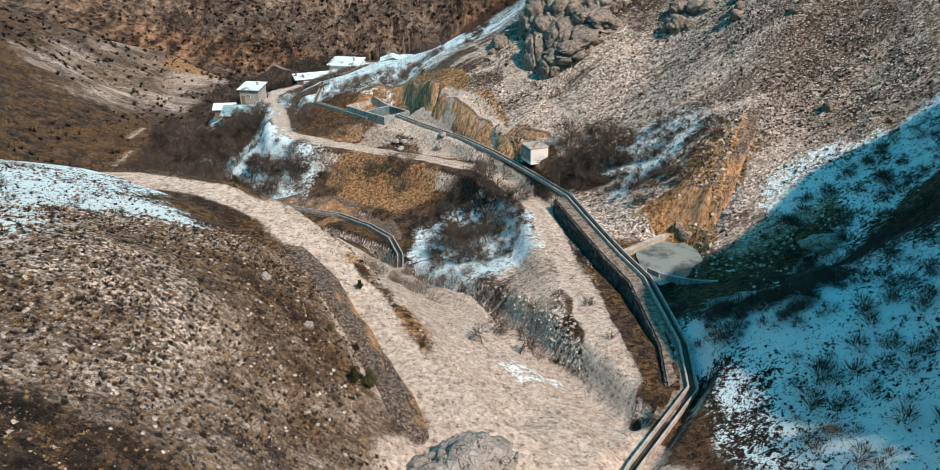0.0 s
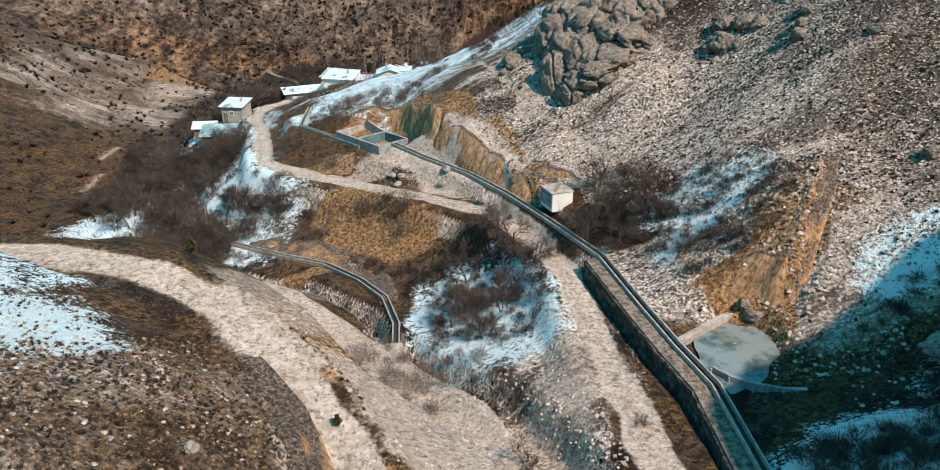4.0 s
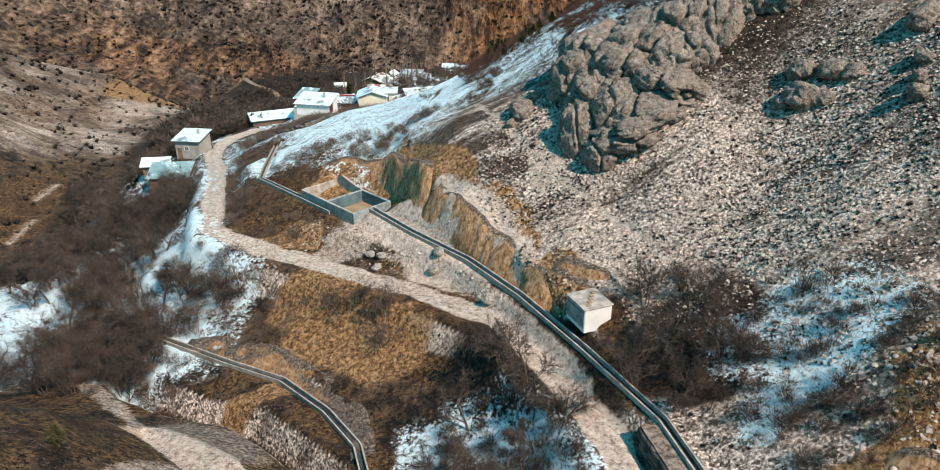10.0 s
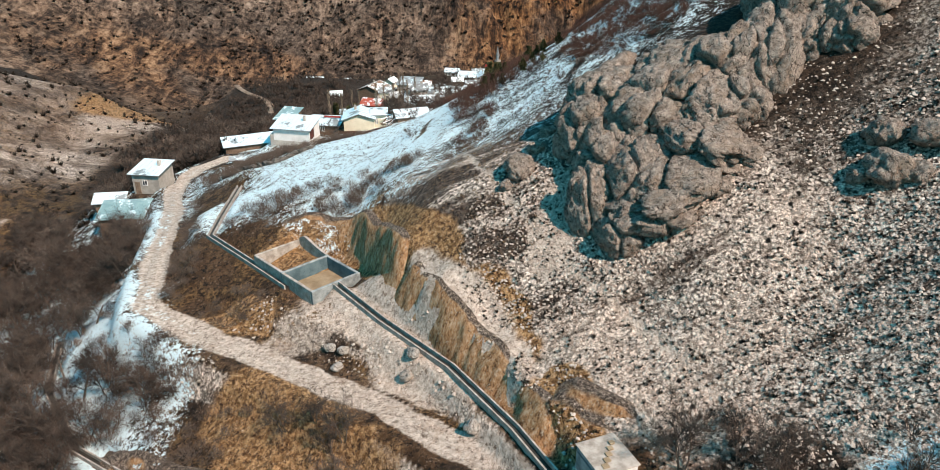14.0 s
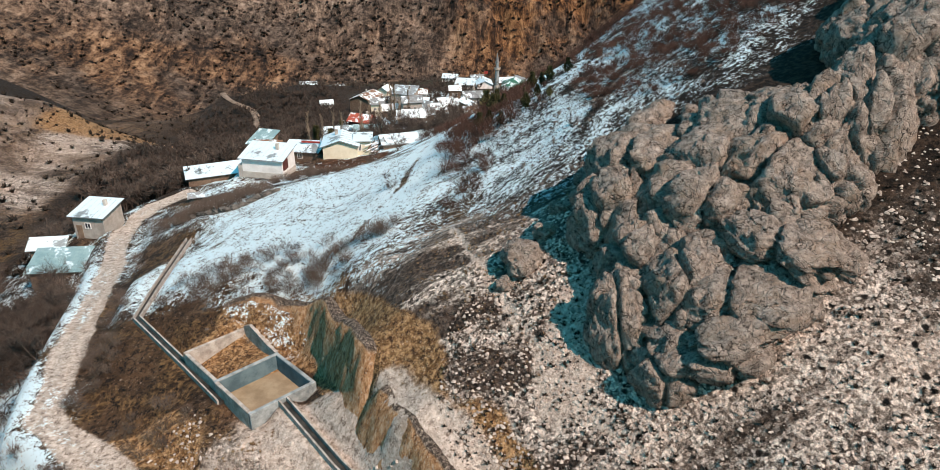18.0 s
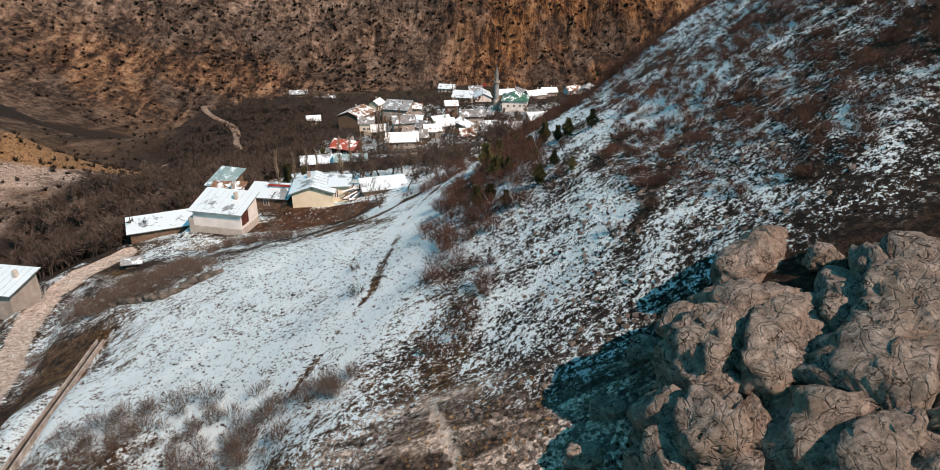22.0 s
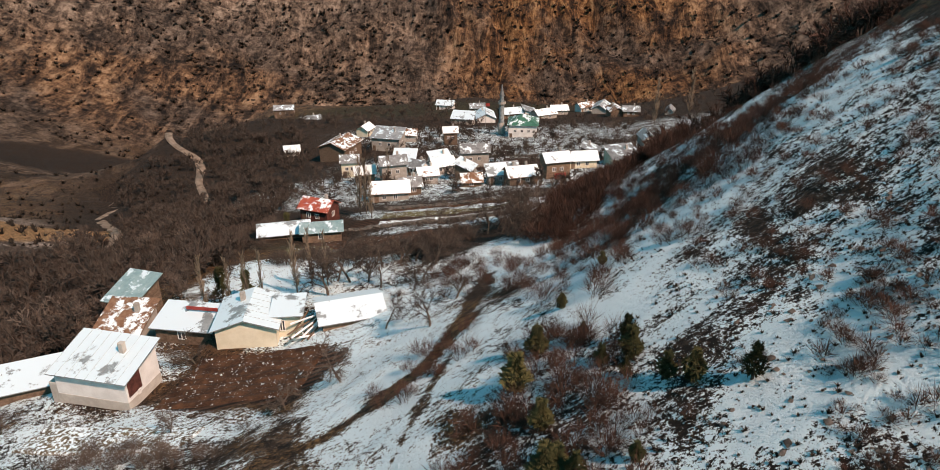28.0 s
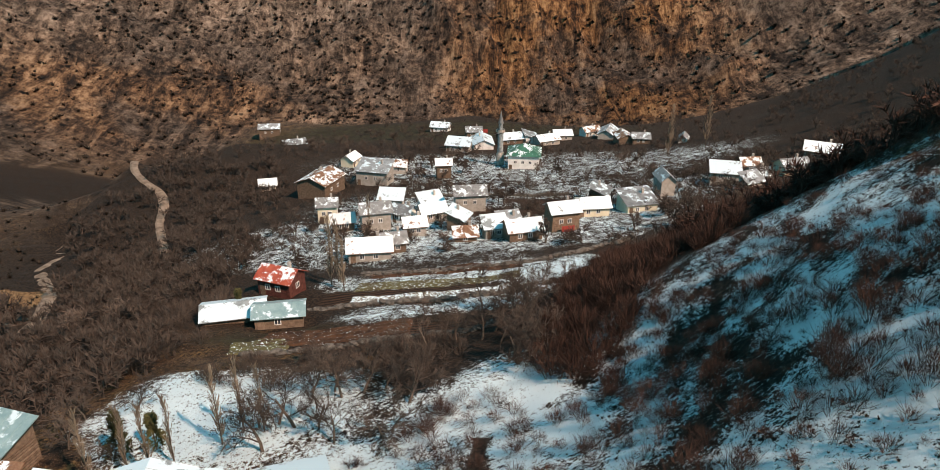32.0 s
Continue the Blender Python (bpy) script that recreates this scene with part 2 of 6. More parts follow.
ROADSIDE = [(-15.4, 115.8, 11.9), (-19.6, 119.4, 11.7), (11, 40, 14), (9, 52, 13), (8.2, 65.3, 12.1), (8, 80, 12), (0, 96.5, 11.2), (-17.8, 110, 9.5), (-35, 124, 9), (-38, 138, 8.3), (-48.2, 165, 3.4),
            (-46, 184, 2.4), (10.6, 79.5, 13), (7.2, 91.6, 14.6), (4.4, 90.5, 12.6), (-11.7, 109, 10.9), (-12, 119, 12), (-23, 124, 11.6), (-30, 131, 11.4), (-34, 152, 8.8)]
RIGHT = [(10.8, 103.7, 18.2), (4.6, 106.2, 18), (5.6, 110, 21), (15, 104.6, 23.4), (19.6, 104.3, 25.6), (26.7, 90.7, 25), (37.5, 90.7, 32.5),
         (20, 78.6, 18), (24.6, 74.7, 21.3), (37.6, 77, 24.8), (21, 68, 14.2), (20, 62, 13.2), (29.6, 56.7, 17.2), (21.8, 44.1, 20.3), (18, 50, 15), (17, 36, 16),
         (30, 40, 25), (24, 20, 24), (60, 90, 50), (56, 48, 45), (37, 30, 44), (52, 18, 71), (100, 100, 82), (60, 135, 64), (100, 30, 72), (20, -10, 20), (80, -60, 60), (14, 88, 15.5), (20.35, 99, 21.5), (23.4, 102, 25), (10.3, 104.8, 20.4), (60, 41, 62)]
CUT = [(3, 96, 13), (-2.4, 103.8, 13), (-8.2, 112.6, 13), (-11.3, 121, 12.9), (6.3, 98.4, 16.3), (-3.4, 111.4, 18), (-6.6, 117.4, 19.3), (-8.4, 121.4, 18.3), (-10.2, 125.8, 19.2), (-20, 129.5, 15), (-14, 125.5, 12.6)]
SPUR = [(9.6, 109, 22), (22.9, 110, 29.5), (22, 125, 36), (12.8, 125.2, 31.2), (12.2, 117.6, 30), (18.4, 118.1, 33), (8, 123, 27.6), (3.3, 116.2, 23.8), (12.2, 134.2, 30.6), (14.4, 137.2, 32),
        (7.1, 147.4, 27), (2.4, 158, 23), (13.8, 149.8, 30), (16.3, 150.5, 32), (17.7, 168.5, 30), (23.6, 174, 33), (17.7, 195.8, 22), (23.3, 194.2, 28.5),
        (35, 150, 46), (38, 180, 43), (45, 228, 26), (23, 222, 16), (12, 208, 10.5), (70, 180, 68), (85, 240, 38), (110, 160, 92), (60, 275, 1), (50, 256, 7), (70, 300, -9), (100, 300, 3), (110, 330, -4)]
TERRACE = [(-7.7, 157, 16.8), (-8.3, 144, 19), (-28, 135, 12.8), (-10, 129, 18.9), (-2, 129, 22), (-25, 142, 13.2), (-35, 171, 6.6), (-16.4, 185, 7), (-31, 186, 4),
           (-45, 190, 1.5), (-22, 160, 13), (-4, 172, 16.5), (0, 190, 13), (-33, 223, -1), (-10, 215, 3.5), (-20, 200, 3.8), (-57, 169, 1.8), (-35.6, 157.9, 9.2), (-28.8, 139.6, 13)]
VILLAGE = [(-25, 246, -8.3), (-17, 248, -7.4), (0.7, 237, -2), (-36, 252, -9), (0, 300, -16.5), (-24, 297, -17.5), (33, 299, -14.5), (17, 351, -27), (41, 264, -4),
           (-55, 255, -14), (-58, 300, -22), (-60, 350, -31), (-86, 410, -36), (-110, 538, -64), (0, 450, -43), (0, 545, -62), (80, 400, -29), (120, 450, -33), (150, 540, -52)]
LEFT_BANK = [(-99, 243, -7.6), (-101, 230, -8.6), (-87, 247, -10.5), (-110, 258, -3), (-127, 250, 3), (-125, 292, -26), (-160, 255, 13), (-110, 190, 2), (-110, 120, 14), (-150, 130, 40),
             (-190, 300, 0), (-200, 380, -25), (-240, 180, 70)]
# (420, 450) and (330, 380) lie out of view, raised to cast shade
FAR = [(0, 625, -112), (100, 645, -106), (95, 740, -98), (-137, 722, -87), (0, 800, -42), (0, 900, 35), (0, 1100, 190), (-200, 770, -55), (-300, 700, -40), (-420, 560, 0),
       (-320, 420, -35), (-300, 250, 60), (220, 700, -72), (320, 580, -20), (420, 450, 230), (330, 380, 170), (250, 250, 120), (500, 900, 150), (-600, 900, 140), (-600, 200, 200), (500, 0, 260),
       (-300, -200, 90), (300, -200, 150), (0, -250, 30)]
LAND = np.array(HILL + VALLEY + ROADSIDE + RIGHT + CUT + SPUR + TERRACE + VILLAGE + LEFT_BANK + FAR, float)
SOFT = 2.5


def mq(dx, dy):
    return np.sqrt(dx * dx + dy * dy + SOFT * SOFT)


def land_weights():
    n = len(LAND)
    a = np.zeros((n + 3, n + 3))
    a[:n, :n] = mq(LAND[:, None, 0] - LAND[None, :, 0], LAND[:, None, 1] - LAND[None, :, 1]) - np.eye(n) * 0.5
    a[:n, n:] = np.c_[np.ones(n), LAND[:, :2] / 100]
    a[n:, :n] = a[:n, n:].T
    return np.linalg.solve(a, np.r_[LAND[:, 2], 0, 0, 0])


LAND_W = land_weights()


def base_height(x, y):
    z = LAND_W[-3] + LAND_W[-2] * x / 100 + LAND_W[-1] * y / 100
    for (px, py, _), w in zip(LAND, LAND_W):
        z = z + w * mq(x - px, y - py)
    return z


def hashed(ix, iy, seed):
    n = (ix * 374761393 + iy * 668265263 + seed * 974634777) & 0x7FFFFFFF
    n = ((n ^ (n >> 13)) * 1274126177) & 0x7FFFFFFF
    return ((n ^ (n >> 16)) & 0xFFFF) / 65535.0


def vnoise(x, y, size, seed=0):
    """Smooth value noise, 0 to 1, with cells of that size."""
    x, y = x / size, y / size
    fx, fy = np.floor(x), np.floor(y)
    u, v = x - fx, y - fy
    u, v = u * u * (3 - 2 * u), v * v * (3 - 2 * v)
    i, j = fx.astype(np.int64), fy.astype(np.int64)
    a, b, c, d = hashed(i, j, seed), hashed(i + 1, j, seed), hashed(i, j + 1, seed), hashed(i + 1, j + 1, seed)
    return (a * (1 - u) + b * u) * (1 - v) + (c * (1 - u) + d * u) * v


def fbm(x, y, size, octaves=4, seed=0):
    out, amp, total = 0.0, 1.0, 0.0
    for k in range(octaves):
        out = out + amp * vnoise(x + 17.3 * k, y - 9.1 * k, size / 2**k, seed + k)
        total += amp
        amp *= 0.55
    return out / total


def along(line, x, y):
    """Distance to a plan line, the height on it and the share of the way along it, at each x, y."""
    line = np.array(line, float)
    best = np.full(np.shape(x), 1e9)
    height, share = np.zeros(np.shape(x)), np.zeros(np.shape(x))
    n = len(line) - 1
    for k in range(n):
        (ax, ay, az), (bx, by, bz) = line[k], line[k + 1]
        s = np.clip(((x - ax) * (bx - ax) + (y - ay) * (by - ay)) / ((bx - ax) ** 2 + (by - ay) ** 2), 0, 1)
        d = np.hypot(x - ax - s * (bx - ax), y - ay - s * (by - ay))
        nearer = d < best
        best, height, share = np.where(nearer, d, best), np.where(nearer, az + s * (bz - az), height), np.where(nearer, (k + s) / n, share)
    return best, height, share


def smooth(a, b, v):
    s = np.clip((v - a) / (b - a), 0, 1)
    return s * s * (3 - 2 * s)


def blob(x, y, cx, cy, rx, ry, turn=0.0, edge=0.35):
    c, s = math.cos(radians(turn)), math.sin(radians(turn))
    u, v = ((x - cx) * c + (y - cy) * s) / rx, (-(x - cx) * s + (y - cy) * c) / ry
    return 1 - smooth(1 - edge, 1 + edge, np.sqrt(u * u + v * v))


# Plan lines: the two dirt roads, the lower track, the water channels.
ROAD = [(-2, 27, 16.3), (3.5, 32.5, 15.3), (8, 38, 14.2), (10.3, 44, 13.5), (10, 52, 12.9), (8.6, 65, 12.1), (7.6, 78, 12), (4.2, 88, 11.7), (0, 96.5, 11.1), (-8, 103.5, 10.2), (-17.8, 110, 9.5),
        (-27, 115.5, 9.2), (-33.5, 120.5, 9.1), (-36, 129, 8.8), (-39.5, 141, 7.5), (-44, 154, 5), (-48.2, 165, 3.4), (-49, 171, 3.2), (-48.2, 177, 3), (-46, 184, 2.4)]
HILL_ROAD = [(3.5, 31, 15.5), (-1.5, 35.5, 16.2), (-5, 41, 16.8), (-8.5, 48, 17.6), (-13, 53.5, 19), (-18.5, 58.5, 20.4), (-24, 61.5, 21.4), (-32, 63, 22), (-44, 62, 22.4)]
TRACK = [(9.5, 36, 14.2), (7, 44, 13), (4, 50, 12.2), (0, 56, 11), (-5, 61, 9.8), (-10, 67, 9.2), (-15, 75, 8.6), (-21, 80, 9), (-27, 84, 8)]
CHANNEL = [(5, 27.5, 14.3), (9.4, 34.4, 14.2), (15, 42.3, 14), (15.8, 48.2, 13.98), (15.3, 59, 13.93), (13.9, 64, 13.9), (12.5, 70.2, 13.85), (10.5, 79.6, 13.8), (6.5, 88.6, 13.5), (2.1, 97.4, 13.3), (-2.5, 104.7, 13.15), (-8.6, 111.6, 13.05), (-13.7, 118.1, 13)]
CHANNEL_ON = [(-18.6, 119, 12.25), (-22.6, 123.3, 12.1), (-30, 131, 11.9), (-31.2, 138, 11.1), (-33.4, 152.5, 9.4)]
LOW_CHANNEL = [(-9.3, 76.5, 6), (-9.7, 80.5, 5.7), (-11.7, 87.3, 4.9), (-15.2, 92.5, 4.3), (-20.5, 98.2, 3.5), (-27.3, 102.4, 2.7), (-36, 108.1, 1.8), (-43.8, 117.8, 0.8), (-48, 128, 0)]
STREAM = [(10, 40, 12.6), (6, 50, 10.8), (1, 62, 8.6), (-6, 72, 5), (-12, 82, 2.6), (-22, 92, 0.6), (-36, 100, -1.2), (-48, 118, -3)]
FAR_ROAD = [(-106, 378, -31), (-102, 368, -29.9), (-95, 358, -29.6), (-85, 347, -29.3), (-80, 336, -29), (-78, 326.5, -28.7), (-70, 310, -27), (-64, 297, -24)]
GORGE_ROAD = [(-110.5, 343.0, -37.2), (-107.7, 330.6, -35.0), (-94.8, 311.5, -31.4), (-93.5, 298.9, -28.6), (-79.3, 280.3, -23.1), (-69.4, 259.6, -16.8), (-65.8, 248.3, -13.3)]


CUT_EDGE = [(-20, 128.8, 0), (-13, 125.4, 0), (-9.6, 120.4, 0), (-6.8, 114, 0), (-5.4, 111.4, 0), (0, 104.2, 0), (3.9, 97.4, 0), (6, 95, 0)]
POND_EDGE = [(18.5, 70.5, 0), (21.5, 70.8, 0), (23.6, 68.6, 0), (25.5, 71.5, 0), (28.5, 76.5, 0), (30, 80, 0)]
ROAD_EDGE = [(-3.6, 33.5, 0), (-5.4, 38, 0), (-8.4, 43.5, 0), (-12.2, 50, 0), (-16, 54, 0)]
LOWER_EDGE = [(-32, 106, 0), (-23, 101.8, 0), (-16.5, 96.5, 0), (-11.5, 90, 0)]
FOOT_BANK = [(-16, 169.5, 0), (-9.7, 172.6, 0), (-4.5, 177.6, 0), (-1.7, 185.8, 0), (-0.5, 193, 0), (1, 203, 0)]
FOOTPATH = [(-2, 127, 0), (-0.6, 122.5, 0), (2.6, 114, 0), (6, 108.6, 0), (9.2, 104.5, 0), (12, 100.5, 0), (15.2, 92.5, 0)]
RAVINE_PATH = [(-27, 84, 0), (-33, 93, 0), (-41, 101, 0), (-55, 116, 0), (-70, 135, 0), (-80, 153, 0), (-84, 175, 0)]
BANK = [(-10.6, 132.7, 0), (-7.1, 143.7, 0), (-6.6, 159.3, 0), (-5, 166.7, 0), (-2, 180, 0)]


def height(x, y):
    z = base_height(x, y)
    far = smooth(590, 720, np.hypot(x, y - 60))
    # broad and fine unevenness; ribs and gullies on the far faces
    z = z + (fbm(x, y, 9, 3, 3) - 0.5) * 1.1 + (fbm(x, y, 2.2, 2, 9) - 0.5) * 0.34
    ribs = np.abs(fbm(x * 1.0 + 0.35 * y, y * 0.35, 60, 5, 21) - 0.5) * 2
    fins = np.abs(fbm(x * 1.0 + 0.5 * y, y * 0.22, 26, 4, 23) - 0.5) * 2
    z = z + far * ((0.5 - ribs) * (14 + 26 * blob(x, y, 90, 745, 130, 160, 0, 0.5)) + (fbm(x, y, 34, 4, 5) - 0.5) * 14)
    z = z + far * ((0.45 - fins) * (7 + 12 * blob(x, y, 90, 745, 170, 160, 0, 0.5)) + (fbm(x, y, 13, 2, 6) - 0.5) * 6)
    hillside = smooth(24, 45, x) * (1 - smooth(330, 420, y)) + smooth(70, 130, -x) * (1 - smooth(300, 420, y))
    z = z + hillside * (fbm(x, y, 16, 4, 31) - 0.5) * 4.5
    for line, wide, soft, sunk in ((ROAD, 2.0, 2.6, 0.0), (HILL_ROAD, 2.3, 1.7, 0.05), (TRACK, 1.1, 1.6, 0.1), (FAR_ROAD, 1.6, 3, 0), (GORGE_ROAD, 1.4, 3, 0)):
        d, h, _ = along(line, x, y)
        z = z + (h - sunk - z) * (1 - smooth(wide, wide + soft, d))
    d, h, _ = along(STREAM, x, y)
    z = z + (np.minimum(h - 0.6, z) - z) * (1 - smooth(0.5, 2.4, d))
    for line in (CHANNEL, CHANNEL_ON, LOW_CHANNEL):
        d, h, _ = along(line, x, y)
        z = z + (h - 0.42 - z) * (1 - smooth(0.55, 1.7, d))
    # the dug basins, the pond
    u, v = (x + 15.6) * 0.7071 + (y - 120.15) * 0.7071, -(x + 15.6) * 0.7071 + (y - 120.15) * 0.7071
    inside = smooth(2.9, 2.5, np.abs(u)) * smooth(2.9, 2.5, np.abs(v))
    z = z + (11.35 - z) * inside
    u, v = (x + 19.2) * 0.7071 + (y - 123.9) * 0.7071, -(x + 19.2) * 0.7071 + (y - 123.9) * 0.7071
    inside = smooth(2.9, 2.5, np.abs(u)) * smooth(2.9, 2.5, np.abs(v))
    z = z + (11.75 + 0.25 * u - z) * inside
    z = z + (12.95 - z) * blob(x, y, 18.4, 64.2, 3.6, 5.2, -20, 0.15)
    # wall foot beside the road under the channel
    d, h, s = along(CHANNEL[2:8], x, y)
    left = smooth(0.2, 0.6, -(x - np.interp(y, [p[1] for p in CHANNEL[2:8]], [p[0] for p in CHANNEL[2:8]])))
    z = z - left * smooth(0.9, 1.3, d) * (1 - smooth(1.6, 2.6, d)) * smooth(40, 46, y) * (1 - smooth(76, 80, y)) * 0.9
    # steep cut faces: behind the channel, above the pond, beside the hill road, the terrace bank
    for line, rise, soft in ((CUT_EDGE, 2.2, 2.8), (POND_EDGE, 2.6, 2.6), (ROAD_EDGE, 1.1, 1.6), (LOWER_EDGE, 1.5, 1.8)):
        d, h, s = along(line, x, y)
        side = np.zeros(np.shape(x))
        best = np.full(np.shape(x), 1e9)
        for (ax, ay, _), (bx, by, _) in zip(line, line[1:]):
            q = np.clip(((x - ax) * (bx - ax) + (y - ay) * (by - ay)) / ((bx - ax) ** 2 + (by - ay) ** 2), 0, 1)
            e = np.hypot(x - ax - q * (bx - ax), y - ay - q * (by - ay))
            side = np.where(e < best, np.sign((bx - ax) * (y - ay) - (by - ay) * (x - ax)), side)
            best = np.minimum(best, e)
        off = side * d + (fbm(x, y, 2.5, 3, 88) - 0.5) * 1.6
        ends = smooth(0.0, 0.08, s) * (1 - smooth(0.92, 1.0, s))
        z = z + ends * rise * (smooth(-0.75, 0.75, off) - smooth(-soft, soft, off)) * (d < soft + 1.5)
    # house yards cut level into the slope
    for cx, cy, rx, ry, h in YARDS:
        z = z + (h - z) * blob(x, y, cx, cy, rx, ry, 0, 0.25)
    return z


YARDS = [(-53.4, 170, 3.2, 3.2, 1.9), (-34.1, 190.6, 6, 4.5, 3.6), (-23, 199, 5.5, 4.5, 3.9), (-37, 205.5, 5, 6, 0.2), (-31, 201, 4, 3, 2.2), (-26, 246.5, 6, 4, -7.9), (-31, 259, 4, 4, -10.3)]
CLEAR = [(-53.4, 170, 6.5), (-54, 161, 7), (-59.6, 167.6, 4.5), (-34.1, 190.6, 6), (-23.5, 199, 5), (-37, 205, 6), (-31, 201, 4), (-20, 190, 6), (-13.5, 200, 5), (-26, 246, 5), (-32, 245, 5), (-29, 258, 4), (-15.6, 120.2, 4.5), (-19.2, 124, 4.5), (7.3, 92, 2.6),
         (-19, 322, 7), (-19, 297, 7), (-17, 280, 6), (-1, 314, 5), (10, 286, 5), (18, 292, 5), (26, 302, 5), (36, 303, 5), (-40, 345, 8), (12, 378, 9), (3, 410, 9), (30, 425, 12)]


def ground_at(x, y):
    return float(height(np.array([float(x)]), np.array([float(y)]))[0])

# ---- ground: one sheet to the horizon, finer where the flight passes ----
def spaced(lo, hi, fine, a, b, grow, near, far):
    """Grid lines: fine from a to b, then growing to 8 m as far as near or far, and on to the horizon."""
    v = list(np.arange(a, b, fine))
    step_, x = fine, v[-1]
    while x < hi:
        step_ = min(step_ * grow, 8.0 if x < far else 60.0)
        x += step_
        v.append(x)
    step_, x = fine, a
    while x > lo:
        step_ = min(step_ * grow, 8.0 if x > near else 60.0)
        x -= step_
        v.insert(0, x)
    return np.array(v)


def snow_cover(x, y):
    s = 0.0 * x
    x, y = x + (fbm(x, y, 6, 3, 101) - 0.5) * 6, y + (fbm(x, y, 6, 3, 202) - 0.5) * 6
    for cx, cy, rx, ry, turn, much in (
            (-34, 46, 12, 8, 20, 0.75), (-30, 38, 7, 5, 0, 0.7), (26, 34, 10, 16, -10, 0.78), (22, 46, 6, 6, 20, 0.85), (38, 62, 13, 3.2, 35, 0.56), (3, 44, 2.4, 1.6, 0, 0.42), (4, 176, 5, 12, -6, 0.62), (20, 83, 5, 5, 40, 0.6),
            (20.5, 78.6, 6.5, 1.8, 25, 0.68), (33.5, 67, 6, 4, 0, 0.62), (-28, 48, 7, 5, 20, 0.72), (-33, 57, 7, 3, 10, 0.6), (-0.5, 77, 7.5, 11, 20, 0.72), (-7, 80, 2, 8, 8, 0.6), (-38, 118, 7, 17, 25, 0.8), (-46, 142, 6, 18, 15, 0.74), (-30, 110, 5, 8, 0, 0.58), (-54, 122, 14, 22, 10, 0.7), (-42, 114, 6, 6, 0, 0.7), (-60, 150, 8, 16, 0, 0.5),
            (-16, 148, 13, 22, 20, 0.84), (-6, 150, 5, 22, -4, 0.9), (-26, 140, 10, 8, 20, 0.74), (-34, 165, 10, 10, 0, 0.44), (-46, 160, 5, 22, 15, 0.4), (6, 148, 10, 22, -8, 0.6), (11, 140, 8, 13, 0, 0.58),
            (14, 172, 12, 30, -4, 0.58), (20, 198, 13, 26, 0, 0.64), (30, 212, 9, 18, 0, 0.6), (30, 160, 10, 22, 0, 0.6), (17, 136, 12, 10, 0, 0.4), (28, 146, 12, 16, 0, 0.4), (-22, 216, 14, 9, -10, 0.85), (-12, 196, 10, 12, 0, 0.8), (-6, 180, 8, 14, 0, 0.8), (2, 205, 9, 14, 0, 0.74),
            (-2, 246, 16, 5, 0, 0.55), (9.2, 113, 1.6, 3.5, 20, 0.6), (-44, 128, 5, 20, 22, 0.85), (-37, 106, 5, 6, 20, 0.8), (8, 158, 5, 24, -6, 0.66), (8, 262, 14, 10, 10, 0.55), (-10, 262, 14, 6, 0, 0.46), (0, 300, 55, 26, 8, 0.42), (20, 330, 60, 20, 0, 0.38), (20, 375, 70, 26, 0, 0.34), (-62, 172, 6, 8, 0, 0.6), (-30, 180, 16, 6, -15, 0.5), (-20, 187, 5, 3, 12, 0.36), (-40, 195, 10, 8, 0, 0.55)):
        s = np.maximum(s, much * blob(x, y, cx, cy, rx, ry, turn, 0.4))
    over, down = 0.92 * x - 0.38 * y, (0.38 * x + 0.92 * y) * 0.28
    streaks = vnoise(over, down, 2.8, 55) * 0.6 + vnoise(over, down * 1.3, 1.2, 56) * 0.4
    steep = smooth(2, 9, x) * smooth(126, 136, y) * (1 - smooth(255, 270, y))
    s = s * (1 + steep * (0.0 + 2.7 * (streaks - 0.5)))
    return np.clip(s * (0.72 + 0.56 * fbm(x, y, 7, 3, 77)), 0, 1)


